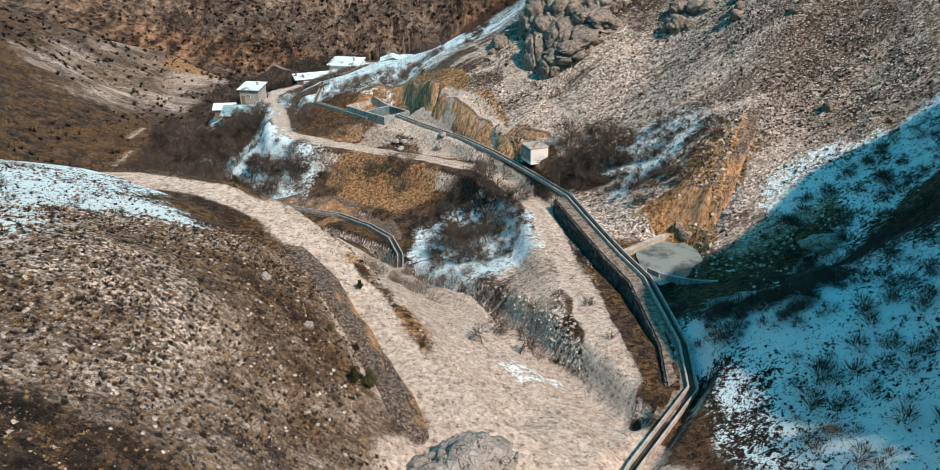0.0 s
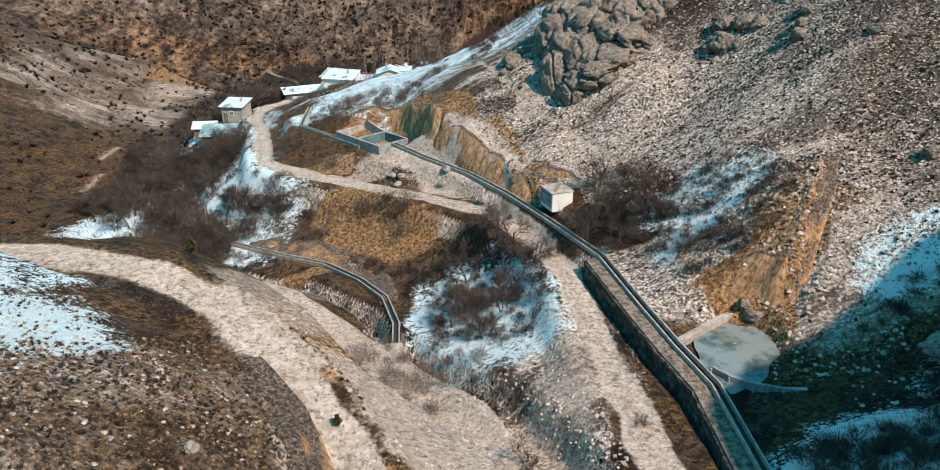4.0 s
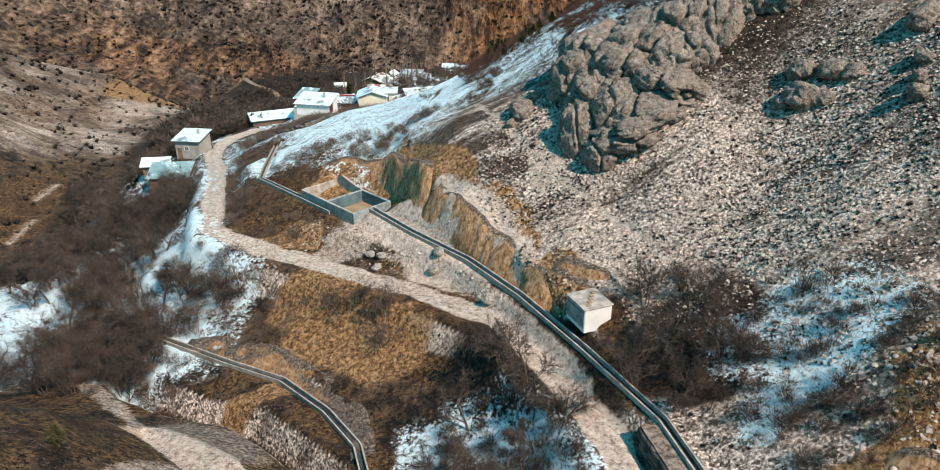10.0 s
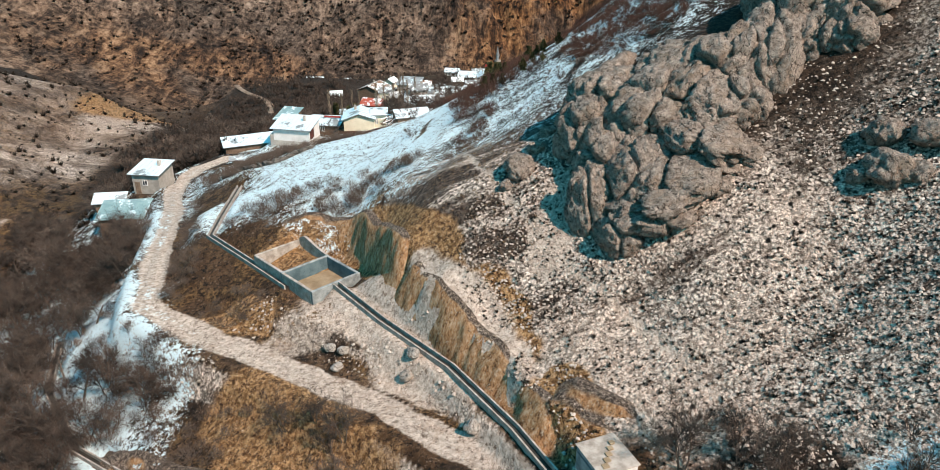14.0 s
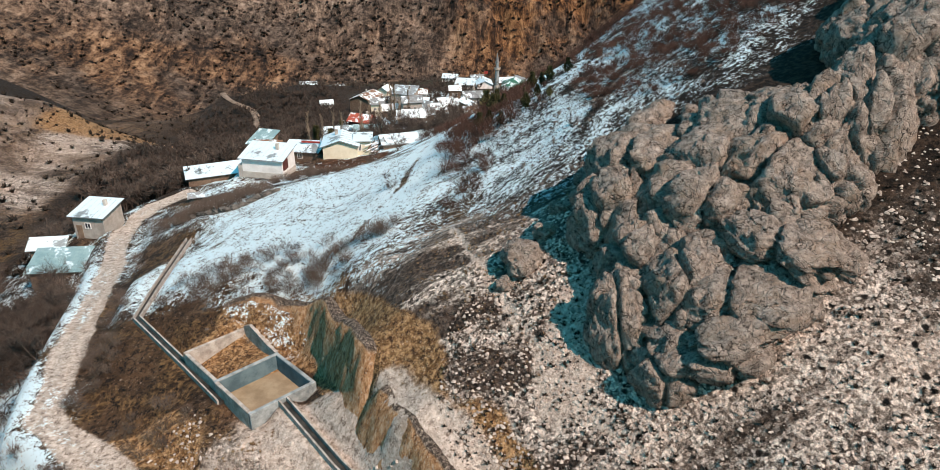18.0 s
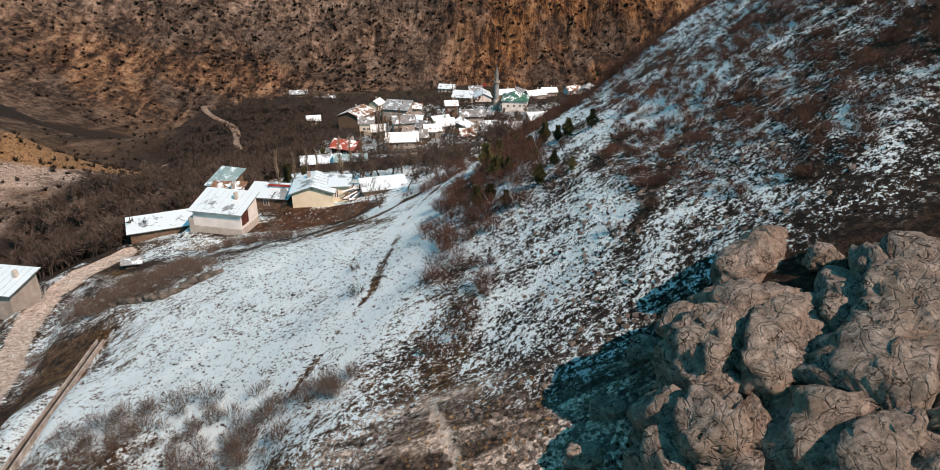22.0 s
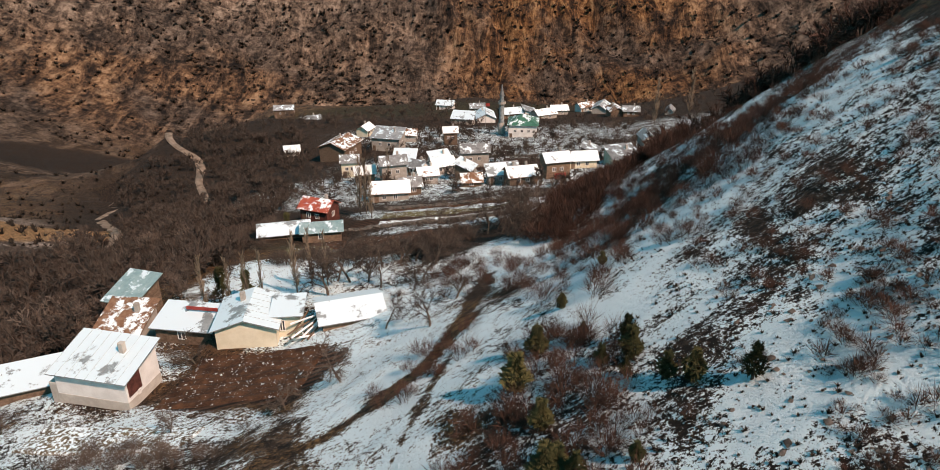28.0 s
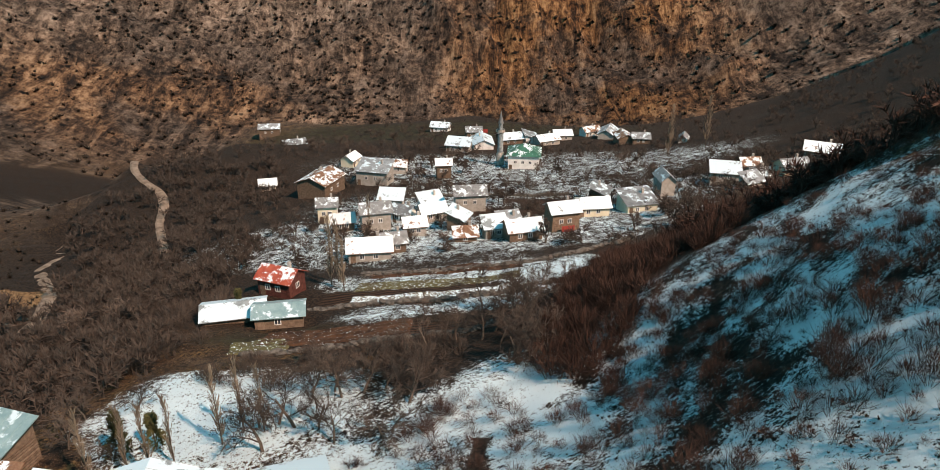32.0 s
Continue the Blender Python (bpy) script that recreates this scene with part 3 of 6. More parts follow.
def build_ground():
    xs, ys = spaced(-1500, 1500, 0.4, -50, 44, 1.09, -430, 430), spaced(-700, 2600, 0.4, 18, 212, 1.05, -20, 930)
    gx, gy = (a.ravel() for a in np.meshgrid(xs, ys))
    gz = height(gx, gy)
    nx, ny = len(xs), len(ys)
    me = bpy.data.meshes.new("ground")
    me.vertices.add(nx * ny)
    me.vertices.foreach_set("co", np.stack([gx, gy, gz], 1).ravel())
    i = (np.arange(ny - 1)[:, None] * nx + np.arange(nx - 1)[None]).ravel()
    quads = np.stack([i, i + 1, i + 1 + nx, i + nx], 1)
    me.loops.add(quads.size)
    me.loops.foreach_set("vertex_index", quads.ravel())
    me.polygons.add(len(quads))
    me.polygons.foreach_set("loop_start", np.arange(0, quads.size, 4))
    me.polygons.foreach_set("use_smooth", np.ones(len(quads), bool))
    me.update()
    z2 = gz.reshape(ny, nx)
    sy, sx = np.gradient(z2, ys, xs)
    slope = np.hypot(sx, sy).ravel()
    wx, wy = gx + (fbm(gx, gy, 5, 3, 61) - 0.5) * 5, gy + (fbm(gx, gy, 5, 3, 62) - 0.5) * 5
    edge = (fbm(gx, gy, 3, 3, 63) - 0.5) * 1.6
    worn = [1 - smooth(w, w + s, along(line, gx, gy)[0] + edge) for line, w, s in ((ROAD, 0.9, 1.3), (HILL_ROAD, 0.8, 1.9), (TRACK, 1.5, 1.8), (FAR_ROAD, 0.2, 1.2), (GORGE_ROAD, 0.2, 1.2))]
    for k, line in ((0, ROAD), (1, HILL_ROAD)):
        d = along(line, gx, gy)[0]
        worn[k] = worn[k] * (0.62 + 0.38 * np.exp(-((d - 0.85) / 0.4) ** 2)) * (0.8 + 0.4 * fbm(gx, gy, 2.5, 3, 41))
    gravel = np.maximum.reduce([worn[0], worn[1], 0.75 * worn[2], 0.8 * (1 - smooth(0.1, 0.5, along(FOOTPATH, gx, gy)[0] + 0.3 * edge)), 0.5 * (1 - smooth(0.5, 1.5, along(RAVINE_PATH, gx, gy)[0] + edge)), 0.9 * blob(wx, wy, 3, 31, 9, 7, 0), 0.85 * blob(wx, wy, -6, 109, 14, 4.4, -42), 0.5 * blob(wx, wy, -17, 113, 5, 3, -30), 0.6 * blob(wx, wy, -5, 62, 5, 15, 22), 0.5 * blob(wx, wy, 3, 56, 4, 15, -18), 0.6 * blob(wx, wy, 1.5, 42, 6, 9, 0), 0.6 * blob(wx, wy, -4.5, 51, 3.5, 12, 35), 0.45 * blob(wx, wy, -24, 86, 9, 5, -30), 0.6 * blob(wx, wy, 6.5, 112, 2.0, 5, -20), 0.55 * blob(wx, wy, -13, 59, 7, 6, 30), 0.5 * blob(wx, wy, -19, 70, 6, 8, 20)])
    ochre = np.maximum.reduce([0.9 * blob(wx, wy, *b) for b in ((-15, 102, 11, 4.6, -38), (-8.2, 46, 1.6, 8, 32), (-10, 57, 5, 4, 35), (-3, 47, 2.5, 6, 30), (-92, 262, 9, 22, -35), (-6.5, 117, 2.0, 9, 30), (-14, 61.5, 5, 3.0, 40), (-14.5, 66, 3.6, 6, 25), (24.5, 71.5, 3.2, 8, -25), (-17, 126, 8, 2.2, 0), (-7, 119, 2, 6, 35),
                                                                (1.5, 106, 2.2, 6, 38), (-24, 116.5, 5, 2.2, 30), (-20, 97, 6, 1.6, 35), (20, 70.5, 3, 1.8, 0), (6, 97, 2, 3, 0))])
    ochre = np.maximum(ochre, (0.9 - 0.5 * fbm(gx, gy, 6, 3, 12)) * (1 - smooth(0.9, 2.0, along(CUT_EDGE, wx, wy)[0])))
    scree = np.maximum.reduce([0.95 * blob(wx, wy, *b) for b in ((18, 103, 20, 12, -12), (42, 116, 22, 18, 0), (-84, 262, 12, 30, -30), (2, 121, 12, 7, 0), (8, 109, 12, 7, 0), (30, 92, 20, 16, 0), (60, 95, 40, 40, 0), (36, 70, 14, 8, 20), (18, 80, 8, 13, -10), (4, 114, 8, 7, 40), (4, 60, 5, 14, -20), (10, 108, 7, 4, 30), (1, 118, 8, 5, 40))])
    scree = np.maximum(scree, 0.45 * np.maximum(blob(wx, wy, -20, 36, 20, 17, 0), blob(wx, wy, -105, 240, 36, 60, 0)) * (0.4 + 1.2 * fbm(gx, gy, 8, 3, 19)))
    scree = np.maximum(scree, 0.7 * smooth(0.75, 1.3, slope) * (gy < 122))
    scree = scree * (1 - 0.5 * smooth(18, 38, gx))
    # blob at (-225, 390) paints the far left hill's shade and dark growth together
    duff = np.maximum.reduce([0.9 * blob(wx, wy, *b) for b in ((-62, 150, 10, 30, 12), (-64, 215, 20, 44, 10), (-52, 290, 20, 60, 0), (0, 330, 110, 90, 0), (24, 240, 22, 24, 0), (24, 165, 24, 55, 0), (6, 215, 16, 24, 0), (2, 87, 6, 9, 20), (14, 86, 5, 6, 0), (-56, 400, 42, 80, 0), (28, 34, 13, 22, 0), (-31, 176, 14, 5, -15), (4, 150, 6, 24, 0), (100, 300, 55, 60, 0), (120, 420, 110, 90, 0), (30, 480, 120, 60, 0), (-80, 330, 20, 60, 10), (-225, 390, 60, 90, 10), (-190, 480, 60, 60, 0))])
    rut = np.exp(-((along(TRACK, gx, gy)[0] - 0.7) / 0.35) ** 2)
    duff = np.maximum(duff, 0.8 * rut)
    far = smooth(560, 640, np.hypot(gx, gy))
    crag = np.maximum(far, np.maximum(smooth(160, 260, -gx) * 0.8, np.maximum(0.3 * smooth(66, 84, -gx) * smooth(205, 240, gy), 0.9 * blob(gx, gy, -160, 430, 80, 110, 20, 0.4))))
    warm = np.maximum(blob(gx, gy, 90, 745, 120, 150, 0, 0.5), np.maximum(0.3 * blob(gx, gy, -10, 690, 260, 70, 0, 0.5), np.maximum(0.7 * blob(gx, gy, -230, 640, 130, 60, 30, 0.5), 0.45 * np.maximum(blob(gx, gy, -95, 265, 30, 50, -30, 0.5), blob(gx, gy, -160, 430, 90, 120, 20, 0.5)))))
    field = np.maximum.reduce([blob(wx, wy, *b) for b in ((-20.5, 188.5, 7, 5.5, 12, 0.15), (-14, 236, 16, 4.5, 0, 0.2), (-8, 254, 14, 5, 0, 0.2), (10, 312, 22, 5, -6, 0.2), (25, 322, 18, 4, -6, 0.2))])
    green = np.maximum.reduce([blob(wx, wy, *b) for b in ((-24, 240, 10, 3, 0, 0.3), (-10, 262, 12, 4, 0, 0.3), (-20, 470, 90, 40, 0, 0.3), (-70, 480, 60, 40, 0, 0.3), (-32, 178, 8, 2.5, -15, 0.3))])
    bare = (1 - 0.9 * (1 - smooth(0.5, 1.4, along(FOOT_BANK, gx, gy)[0] + edge))) * (1 - 0.8 * (1 - smooth(0.0, 0.5, along(BANK, gx, gy)[0] + 0.6 * edge)))
    for name, v in (("snow", snow_cover(gx, gy) * bare * (1 - 0.8 * field) * (1 - 0.85 * worn[0]) * (1 - 0.8 * worn[1])), ("gravel", gravel), ("ochre", ochre), ("field", field), ("scree", scree), ("crag", crag), ("green", green), ("warm", warm), ("duff", duff)):
        a = me.attributes.new(name, "FLOAT", "POINT")
        a.data.foreach_set("value", v.astype(np.float32))
    me.materials.append(GROUND)
    return tagged(new("ground", me), "valley ground of dry turf, scree, gravel roads and patchy old snow", "ground", kind="structure")


build_ground()

# ---- tilled plots: furrowed earth laid over the ground ----
def tilled_plot(cx, cy, wide, deep, turn, pitch, rise, material, label):
    n, m = int(wide / 0.2), int(deep / (pitch / 6))
    u, v = np.meshgrid(np.linspace(-wide / 2, wide / 2, n), np.linspace(-deep / 2, deep / 2, m))
    u, v = u.ravel(), v.ravel()
    c, q = math.cos(radians(turn)), math.sin(radians(turn))
    ragged = 0.5 * (fbm(u + cx, v + cy, 2.5, 3, 71) - 0.5)
    x, y = cx + (u + ragged) * c - (v + ragged) * q, cy + (u + ragged) * q + (v + ragged) * c
    edge = np.minimum(wide / 2 - np.abs(u), deep / 2 - np.abs(v))
    furrow = rise * np.sin(2 * np.pi * v / pitch + 1.2 * fbm(x, y, 3, 2, 72)) + (fbm(x, y, 0.7, 3, 73) - 0.5) * rise * 1.6
    z = height(x, y) + 0.16 + furrow - 0.9 * (1 - smooth(0.0, 0.5, edge))
    i = (np.arange(m - 1)[:, None] * n + np.arange(n - 1)[None]).ravel()
    me = bpy.data.meshes.new("tilled_plot")
    me.from_pydata(np.stack([x, y, z], 1).tolist(), [], np.stack([i, i + 1, i + 1 + n, i + n], 1).tolist())
    me.polygons.foreach_set("use_smooth", np.ones(len(me.polygons), bool))
    me.materials.append(material)
    tagged(new("tilled_plot", me), label, "field", kind="structure")


TILLED = plain("tilled_earth", (0.028, 0.012, 0.006), (0.1, 0.044, 0.022), 0.7, 0.95, relief=0.8, fine=6, snow=0.02, dist=0.08, patch=2.6)
SPROUT = plain("sprouting_earth", (0.07, 0.05, 0.026), (0.12, 0.11, 0.045), 0.5, 0.95, relief=0.8, fine=5, snow=0.06, dist=0.08, patch=2.4)
STUBBLE = plain("snowy_stubble", (0.08, 0.055, 0.034), (0.17, 0.13, 0.08), 0.5, 0.95, relief=0.8, fine=5, snow=0.15, dist=0.08, patch=2.8)
tilled_plot(-21.5, 189.6, 14, 10.5, -6, 1.1, 0.09, TILLED, "brown tilled garden with furrows beside the white house")
tilled_plot(-30, 180.5, 17, 5, -16, 1.0, 0.06, STUBBLE, "snow-dusted stubble strip below the white house")
tilled_plot(-17, 238.5, 20, 6.5, -2, 1.2, 0.08, TILLED, "brown tilled field below the sheds")
tilled_plot(-26, 236, 8, 6, 8, 1.2, 0.08, SPROUT, "green sprouting plot beside the tilled field")
tilled_plot(-6, 252.5, 24, 4.5, -3, 1.2, 0.08, STUBBLE, "terraced plot streaked with snow")
tilled_plot(-5, 259.5, 26, 5, -3, 1.3, 0.08, SPROUT, "olive-green plot below the village")
tilled_plot(-4, 267, 26, 5, -2, 1.3, 0.08, TILLED, "brown plot below the village houses")

# ---- narrow dirt roads down in the gorge ----
def dirt_road(line, wide, label):
    pts = np.array(line)
    far = np.r_[0, np.cumsum(np.hypot(*np.diff(pts[:, :2], axis=0).T))]
    s = np.arange(0, far[-1], 2.0)
    x, y = np.interp(s, far, pts[:, 0]), np.interp(s, far, pts[:, 1])
    for _ in range(6):
        x[1:-1], y[1:-1] = (x[:-2] + 2 * x[1:-1] + x[2:]) / 4, (y[:-2] + 2 * y[1:-1] + y[2:]) / 4
    dx, dy = np.gradient(x), np.gradient(y)
    n = np.hypot(dx, dy)
    half = wide * (0.8 + 0.4 * vnoise(s, s * 0, 9, 4))
    cross = np.linspace(-0.5, 0.5, 5)
    gx = x[:, None] - (dy / n * half)[:, None] * cross
    gy = y[:, None] + (dx / n * half)[:, None] * cross
    gz = height(gx.ravel(), gy.ravel()) + 0.22 - np.tile((np.abs(cross) > 0.4) * 0.3, len(s))
    faces = [(5 * i + k, 5 * i + k + 1, 5 * i + k + 6, 5 * i + k + 5) for i in range(len(s) - 1) for k in range(4)]
    me = bpy.data.meshes.new("road")
    me.from_pydata(np.stack([gx.ravel(), gy.ravel(), gz], 1).tolist(), [], faces)
    me.materials.append(DIRT)
    tagged(new("road", me), label, "road", kind="structure")


DIRT = plain("road_dirt", (0.13, 0.088, 0.062), (0.3, 0.22, 0.165), 0.5, 0.95, relief=0.4, fine=3)
dirt_road(FAR_ROAD, 2.3, "pale dirt road winding below the village")
dirt_road(GORGE_ROAD, 3.0, "pale dirt road down in the gorge")

# ---- building kit ----
def part(name, bm, material, parent=None, label=""):
    me = bpy.data.meshes.new(name)
    bm.to_mesh(me)
    bm.free()
    me.materials.append(material)
    ob = new(name, me)
    if parent:
        ob.parent = parent
    return tagged(ob, label)


def empty(name, x, y, z, turn=0.0, label="", category="", group=""):
    ob = new(name)
    ob.matrix_world = pose(x, y, z, 0, 0, turn)
    return tagged(ob, label, category, group)


def box(bm, x0, y0, z0, x1, y1, z1, bevel=0.0):
    g = bmesh.ops.create_cube(bm, size=1.0)["verts"]
    bmesh.ops.transform(bm, matrix=Matrix.Translation(((x0 + x1) / 2, (y0 + y1) / 2, (z0 + z1) / 2)) @ Matrix.Diagonal((abs(x1 - x0), abs(y1 - y0), abs(z1 - z0), 1)), verts=g)
    if bevel:
        bmesh.ops.bevel(bm, geom=list({e for v in g for e in v.link_edges}), offset=bevel, segments=1, affect="EDGES")
    return bm


def boxed(*dims, bevel=0.0):
    return box(bmesh.new(), *dims, bevel=bevel)


def prism(bm, outline, a, b):
    """A closed outline of points (u, z), drawn out along x from a to b, with u along y."""
    low = [bm.verts.new((a, u, z)) for u, z in outline]
    top = [bm.verts.new((b, u, z)) for u, z in outline]
    n = len(outline)
    bm.faces.new(low)
    bm.faces.new(top[::-1])
    for k in range(n):
        bm.faces.new((low[k], top[k], top[(k + 1) % n], low[(k + 1) % n]))
    bmesh.ops.recalc_face_normals(bm, faces=bm.faces)
    return bm


def tube(points, radii, sides=6):
    """Verts and quads of a tapering tube along points."""
    verts, faces = [], []
    for k, (p, r) in enumerate(zip(points, radii)):
        p = Vector(p)
        d = (Vector(points[min(k + 1, len(points) - 1)]) - Vector(points[max(k - 1, 0)])).normalized()
        u = d.orthogonal().normalized()
        v = d.cross(u)
        for s in range(sides):
            a = 2 * math.pi * s / sides
            verts.append(tuple(p + r * (math.cos(a) * u + math.sin(a) * v)))
    for k in range(len(points) - 1):
        for s in range(sides):
            a, b = k * sides + s, k * sides + (s + 1) % sides
            faces.append((a, b, b + sides, a + sides))
    return verts, faces


def mesh_of(name, verts, faces, material, flat=False):
    me = bpy.data.meshes.new(name)
    me.from_pydata(verts, [], faces)
    if not flat:
        me.polygons.foreach_set("use_smooth", np.ones(len(faces), bool))
    me.materials.append(material)
    return me


def many(name, verts, tris, at, size, turn, material, label, category, squash=None):
    """One object of kind stuff: a small shape set down at many places."""
    v, f = np.array(verts, float), np.array(tris, int)
    n = len(at)
    c, s = np.cos(turn)[:, None], np.sin(turn)[:, None]
    size = np.asarray(size)[:, None] * np.ones((1, 3)) if np.ndim(size) == 1 else np.asarray(size)
    vx, vy, vz = v[None, :, 0] * size[:, :1], v[None, :, 1] * size[:, 1:2], v[None, :, 2] * size[:, 2:]
    allv = np.stack([vx * c - vy * s, vx * s + vy * c, vz], -1) + at[:, None, :]
    allf = f[None] + (np.arange(n) * len(v))[:, None, None]
    me = bpy.data.meshes.new(name)
    me.vertices.add(n * len(v))
    me.vertices.foreach_set("co", allv.ravel())
    k = f.shape[1]
    me.loops.add(allf.size)
    me.loops.foreach_set("vertex_index", allf.ravel())
    me.polygons.add(allf.size // k)
    me.polygons.foreach_set("loop_start", np.arange(0, allf.size, k))
    me.update()
    me.materials.append(material)
    return tagged(new(name, me), label, category, kind="stuff")


RNG = np.random.RandomState(7)


def strewn(n, regions, keep=None):
    """n places on the ground inside the plan's ellipses (x, y, rx, ry, turn, weight)."""
    w = np.array([r[5] for r in regions], float)
    pick = RNG.choice(len(regions), n, p=w / w.sum())
    r = np.array([q[:5] for q in regions], float)[pick]
    a, d = RNG.rand(n) * 2 * np.pi, np.sqrt(RNG.rand(n))
    u, v = d * np.cos(a) * r[:, 2], d * np.sin(a) * r[:, 3]
    t = np.radians(r[:, 4])
    x, y = r[:, 0] + u * np.cos(t) - v * np.sin(t), r[:, 1] + u * np.sin(t) + v * np.cos(t)
    ok = np.ones(n, bool)
    for line, wide in ((ROAD, 1.9), (HILL_ROAD, 2.2), (CHANNEL, 0.9), (CHANNEL_ON, 0.9), (LOW_CHANNEL, 0.8), (FAR_ROAD, 1.5), (GORGE_ROAD, 1.5)):
        ok &= along(line, x, y)[0] > wide
    for cx, cy, rad in CLEAR:
        ok &= np.hypot(x - cx, y - cy) > rad
    if keep is not None:
        ok &= keep(x, y)
    x, y = x[ok], y[ok]
    return np.stack([x, y, height(x, y)], 1)

# ---- built things ----
CONCRETE = plain("concrete", (0.24, 0.205, 0.175), (0.46, 0.415, 0.37), 1.6, 0.9, relief=0.3)
CONCRETE_BLUE = plain("washed_concrete", (0.13, 0.155, 0.16), (0.33, 0.36, 0.36), 1.3, 0.85, relief=0.3)
# near-black, slightly glossy bed for the channel floors
DARK_BED = plain("wet_bed", (0.018, 0.017, 0.015), (0.06, 0.054, 0.047), 1.4, 0.45, relief=0.3)
POOL_PAINT = plain("pool_paint", (0.05, 0.09, 0.11), (0.12, 0.18, 0.2), 0.8, 0.7, relief=0.2)
MUD = plain("mud", (0.2, 0.14, 0.085), (0.34, 0.26, 0.17), 0.6, 0.8, relief=0.4)
WHITE = plain("white_plaster", (0.62, 0.61, 0.59), (0.78, 0.77, 0.75), 0.7, 0.9, relief=0.2, vary=0.12)
CREAM = plain("cream_plaster", (0.58, 0.53, 0.4), (0.7, 0.65, 0.52), 0.6, 0.9, relief=0.2)
EARTH = plain("stony_earth", (0.06, 0.045, 0.035), (0.3, 0.235, 0.19), 2.2, 0.95, relief=0.8, fine=7, dist=0.08)
STONEWALL = plain("stone_wall", (0.05, 0.045, 0.04), (0.16, 0.14, 0.12), 1.6, 0.95, relief=0.8, fine=6, dist=0.1)
BLOCKS = plain("block_wall", (0.3, 0.27, 0.24), (0.46, 0.43, 0.39), 1.0, 0.95, relief=0.4, vary=0.3)
WOOD = plain("weathered_wood", (0.1, 0.065, 0.045), (0.23, 0.16, 0.115), 2.5, 0.9, relief=0.4, vary=0.3)
DARK = plain("dark_opening", (0.012, 0.01, 0.01), (0.03, 0.026, 0.024), 2, 0.9, relief=0)
REDDOOR = plain("red_paint", (0.25, 0.03, 0.025), (0.36, 0.06, 0.045), 2, 0.6, relief=0.1)
MAROON = plain("maroon_wood", (0.06, 0.02, 0.016), (0.13, 0.045, 0.035), 2, 0.8, relief=0.2)
TIN = plain("snowy_tin", (0.16, 0.165, 0.165), (0.33, 0.34, 0.34), 0.8, 0.5, 0.3, relief=0.1, vary=0.3, snow=0.1)
TIN_WHITE = plain("snow_covered_tin", (0.2, 0.23, 0.235), (0.34, 0.37, 0.37), 0.8, 0.5, 0.3, relief=0.1, snow=0.24, patch=0.3)
TEAL = plain("teal_tin", (0.2, 0.33, 0.34), (0.32, 0.45, 0.45), 0.8, 0.45, 0.3, relief=0.1, snow=0.08)
RUST = plain("rusty_tin", (0.13, 0.06, 0.035), (0.28, 0.16, 0.1), 1.5, 0.8, 0.1, relief=0.2, snow=0.14)
RED_TIN = plain("red_tin", (0.3, 0.05, 0.03), (0.42, 0.1, 0.06), 1.0, 0.6, relief=0.1, snow=0.12)
GREEN_TIN = plain("green_tin", (0.02, 0.1, 0.07), (0.04, 0.16, 0.11), 1.0, 0.5, relief=0.1, snow=0.08)
TILE = plain("roof_tile", (0.2, 0.12, 0.09), (0.32, 0.22, 0.17), 1.0, 0.9, relief=0.3, vary=0.2, snow=0.26)
SNOW = plain("old_snow", (0.8, 0.82, 0.84), (0.88, 0.9, 0.92), 1.5, 0.7, relief=0.2)


def glass_material():
    m, tree, s = mat("window_glass", 0.12)
    s.inputs["Base Color"].default_value = (0.03, 0.04, 0.05, 1)
    s.inputs["Specular IOR Level"].default_value = 0.6
    return m


PANE = glass_material()


def window(parent, x, y, z, w, h, side):
    """A framed window set on a wall; side: 0 front (-y), 1 right (+x), 2 left (-x)."""
    bm = bmesh.new()
    t = 0.09
    for a, b, c, d in ((-w / 2, -h / 2, w / 2, -h / 2 + t), (-w / 2, h / 2 - t, w / 2, h / 2), (-w / 2, -h / 2 + t, -w / 2 + t, h / 2 - t), (w / 2 - t, -h / 2 + t, w / 2, h / 2 - t), (-t / 2, -h / 2 + t, t / 2, h / 2 - t)):
        box(bm, a, -0.06, b, c, 0.02, d)
    me = bpy.data.meshes.new("window")
    bm.to_mesh(me)
    bm.free()
    me.materials.append(WHITE)
    frame_ob = new("window", me)
    frame_ob.parent = parent
    frame_ob.matrix_basis = pose(x, y, z, 0, 0, (0, 90, -90)[side])
    part("pane", boxed(-w / 2 + t, -0.03, -h / 2 + t, w / 2 - t, 0.01, h / 2 - t), PANE, frame_ob)
    return frame_ob


def slab(bm, pts, thick):
    """A thick sloped sheet over four points."""
    low = [bm.verts.new(p) for p in pts]
    top = [bm.verts.new((p[0], p[1], p[2] + thick)) for p in pts]
    bm.faces.new(low[::-1])
    bm.faces.new(top)
    for k in range(4):
        bm.faces.new((low[k], low[(k + 1) % 4], top[(k + 1) % 4], top[k]))
    return bm


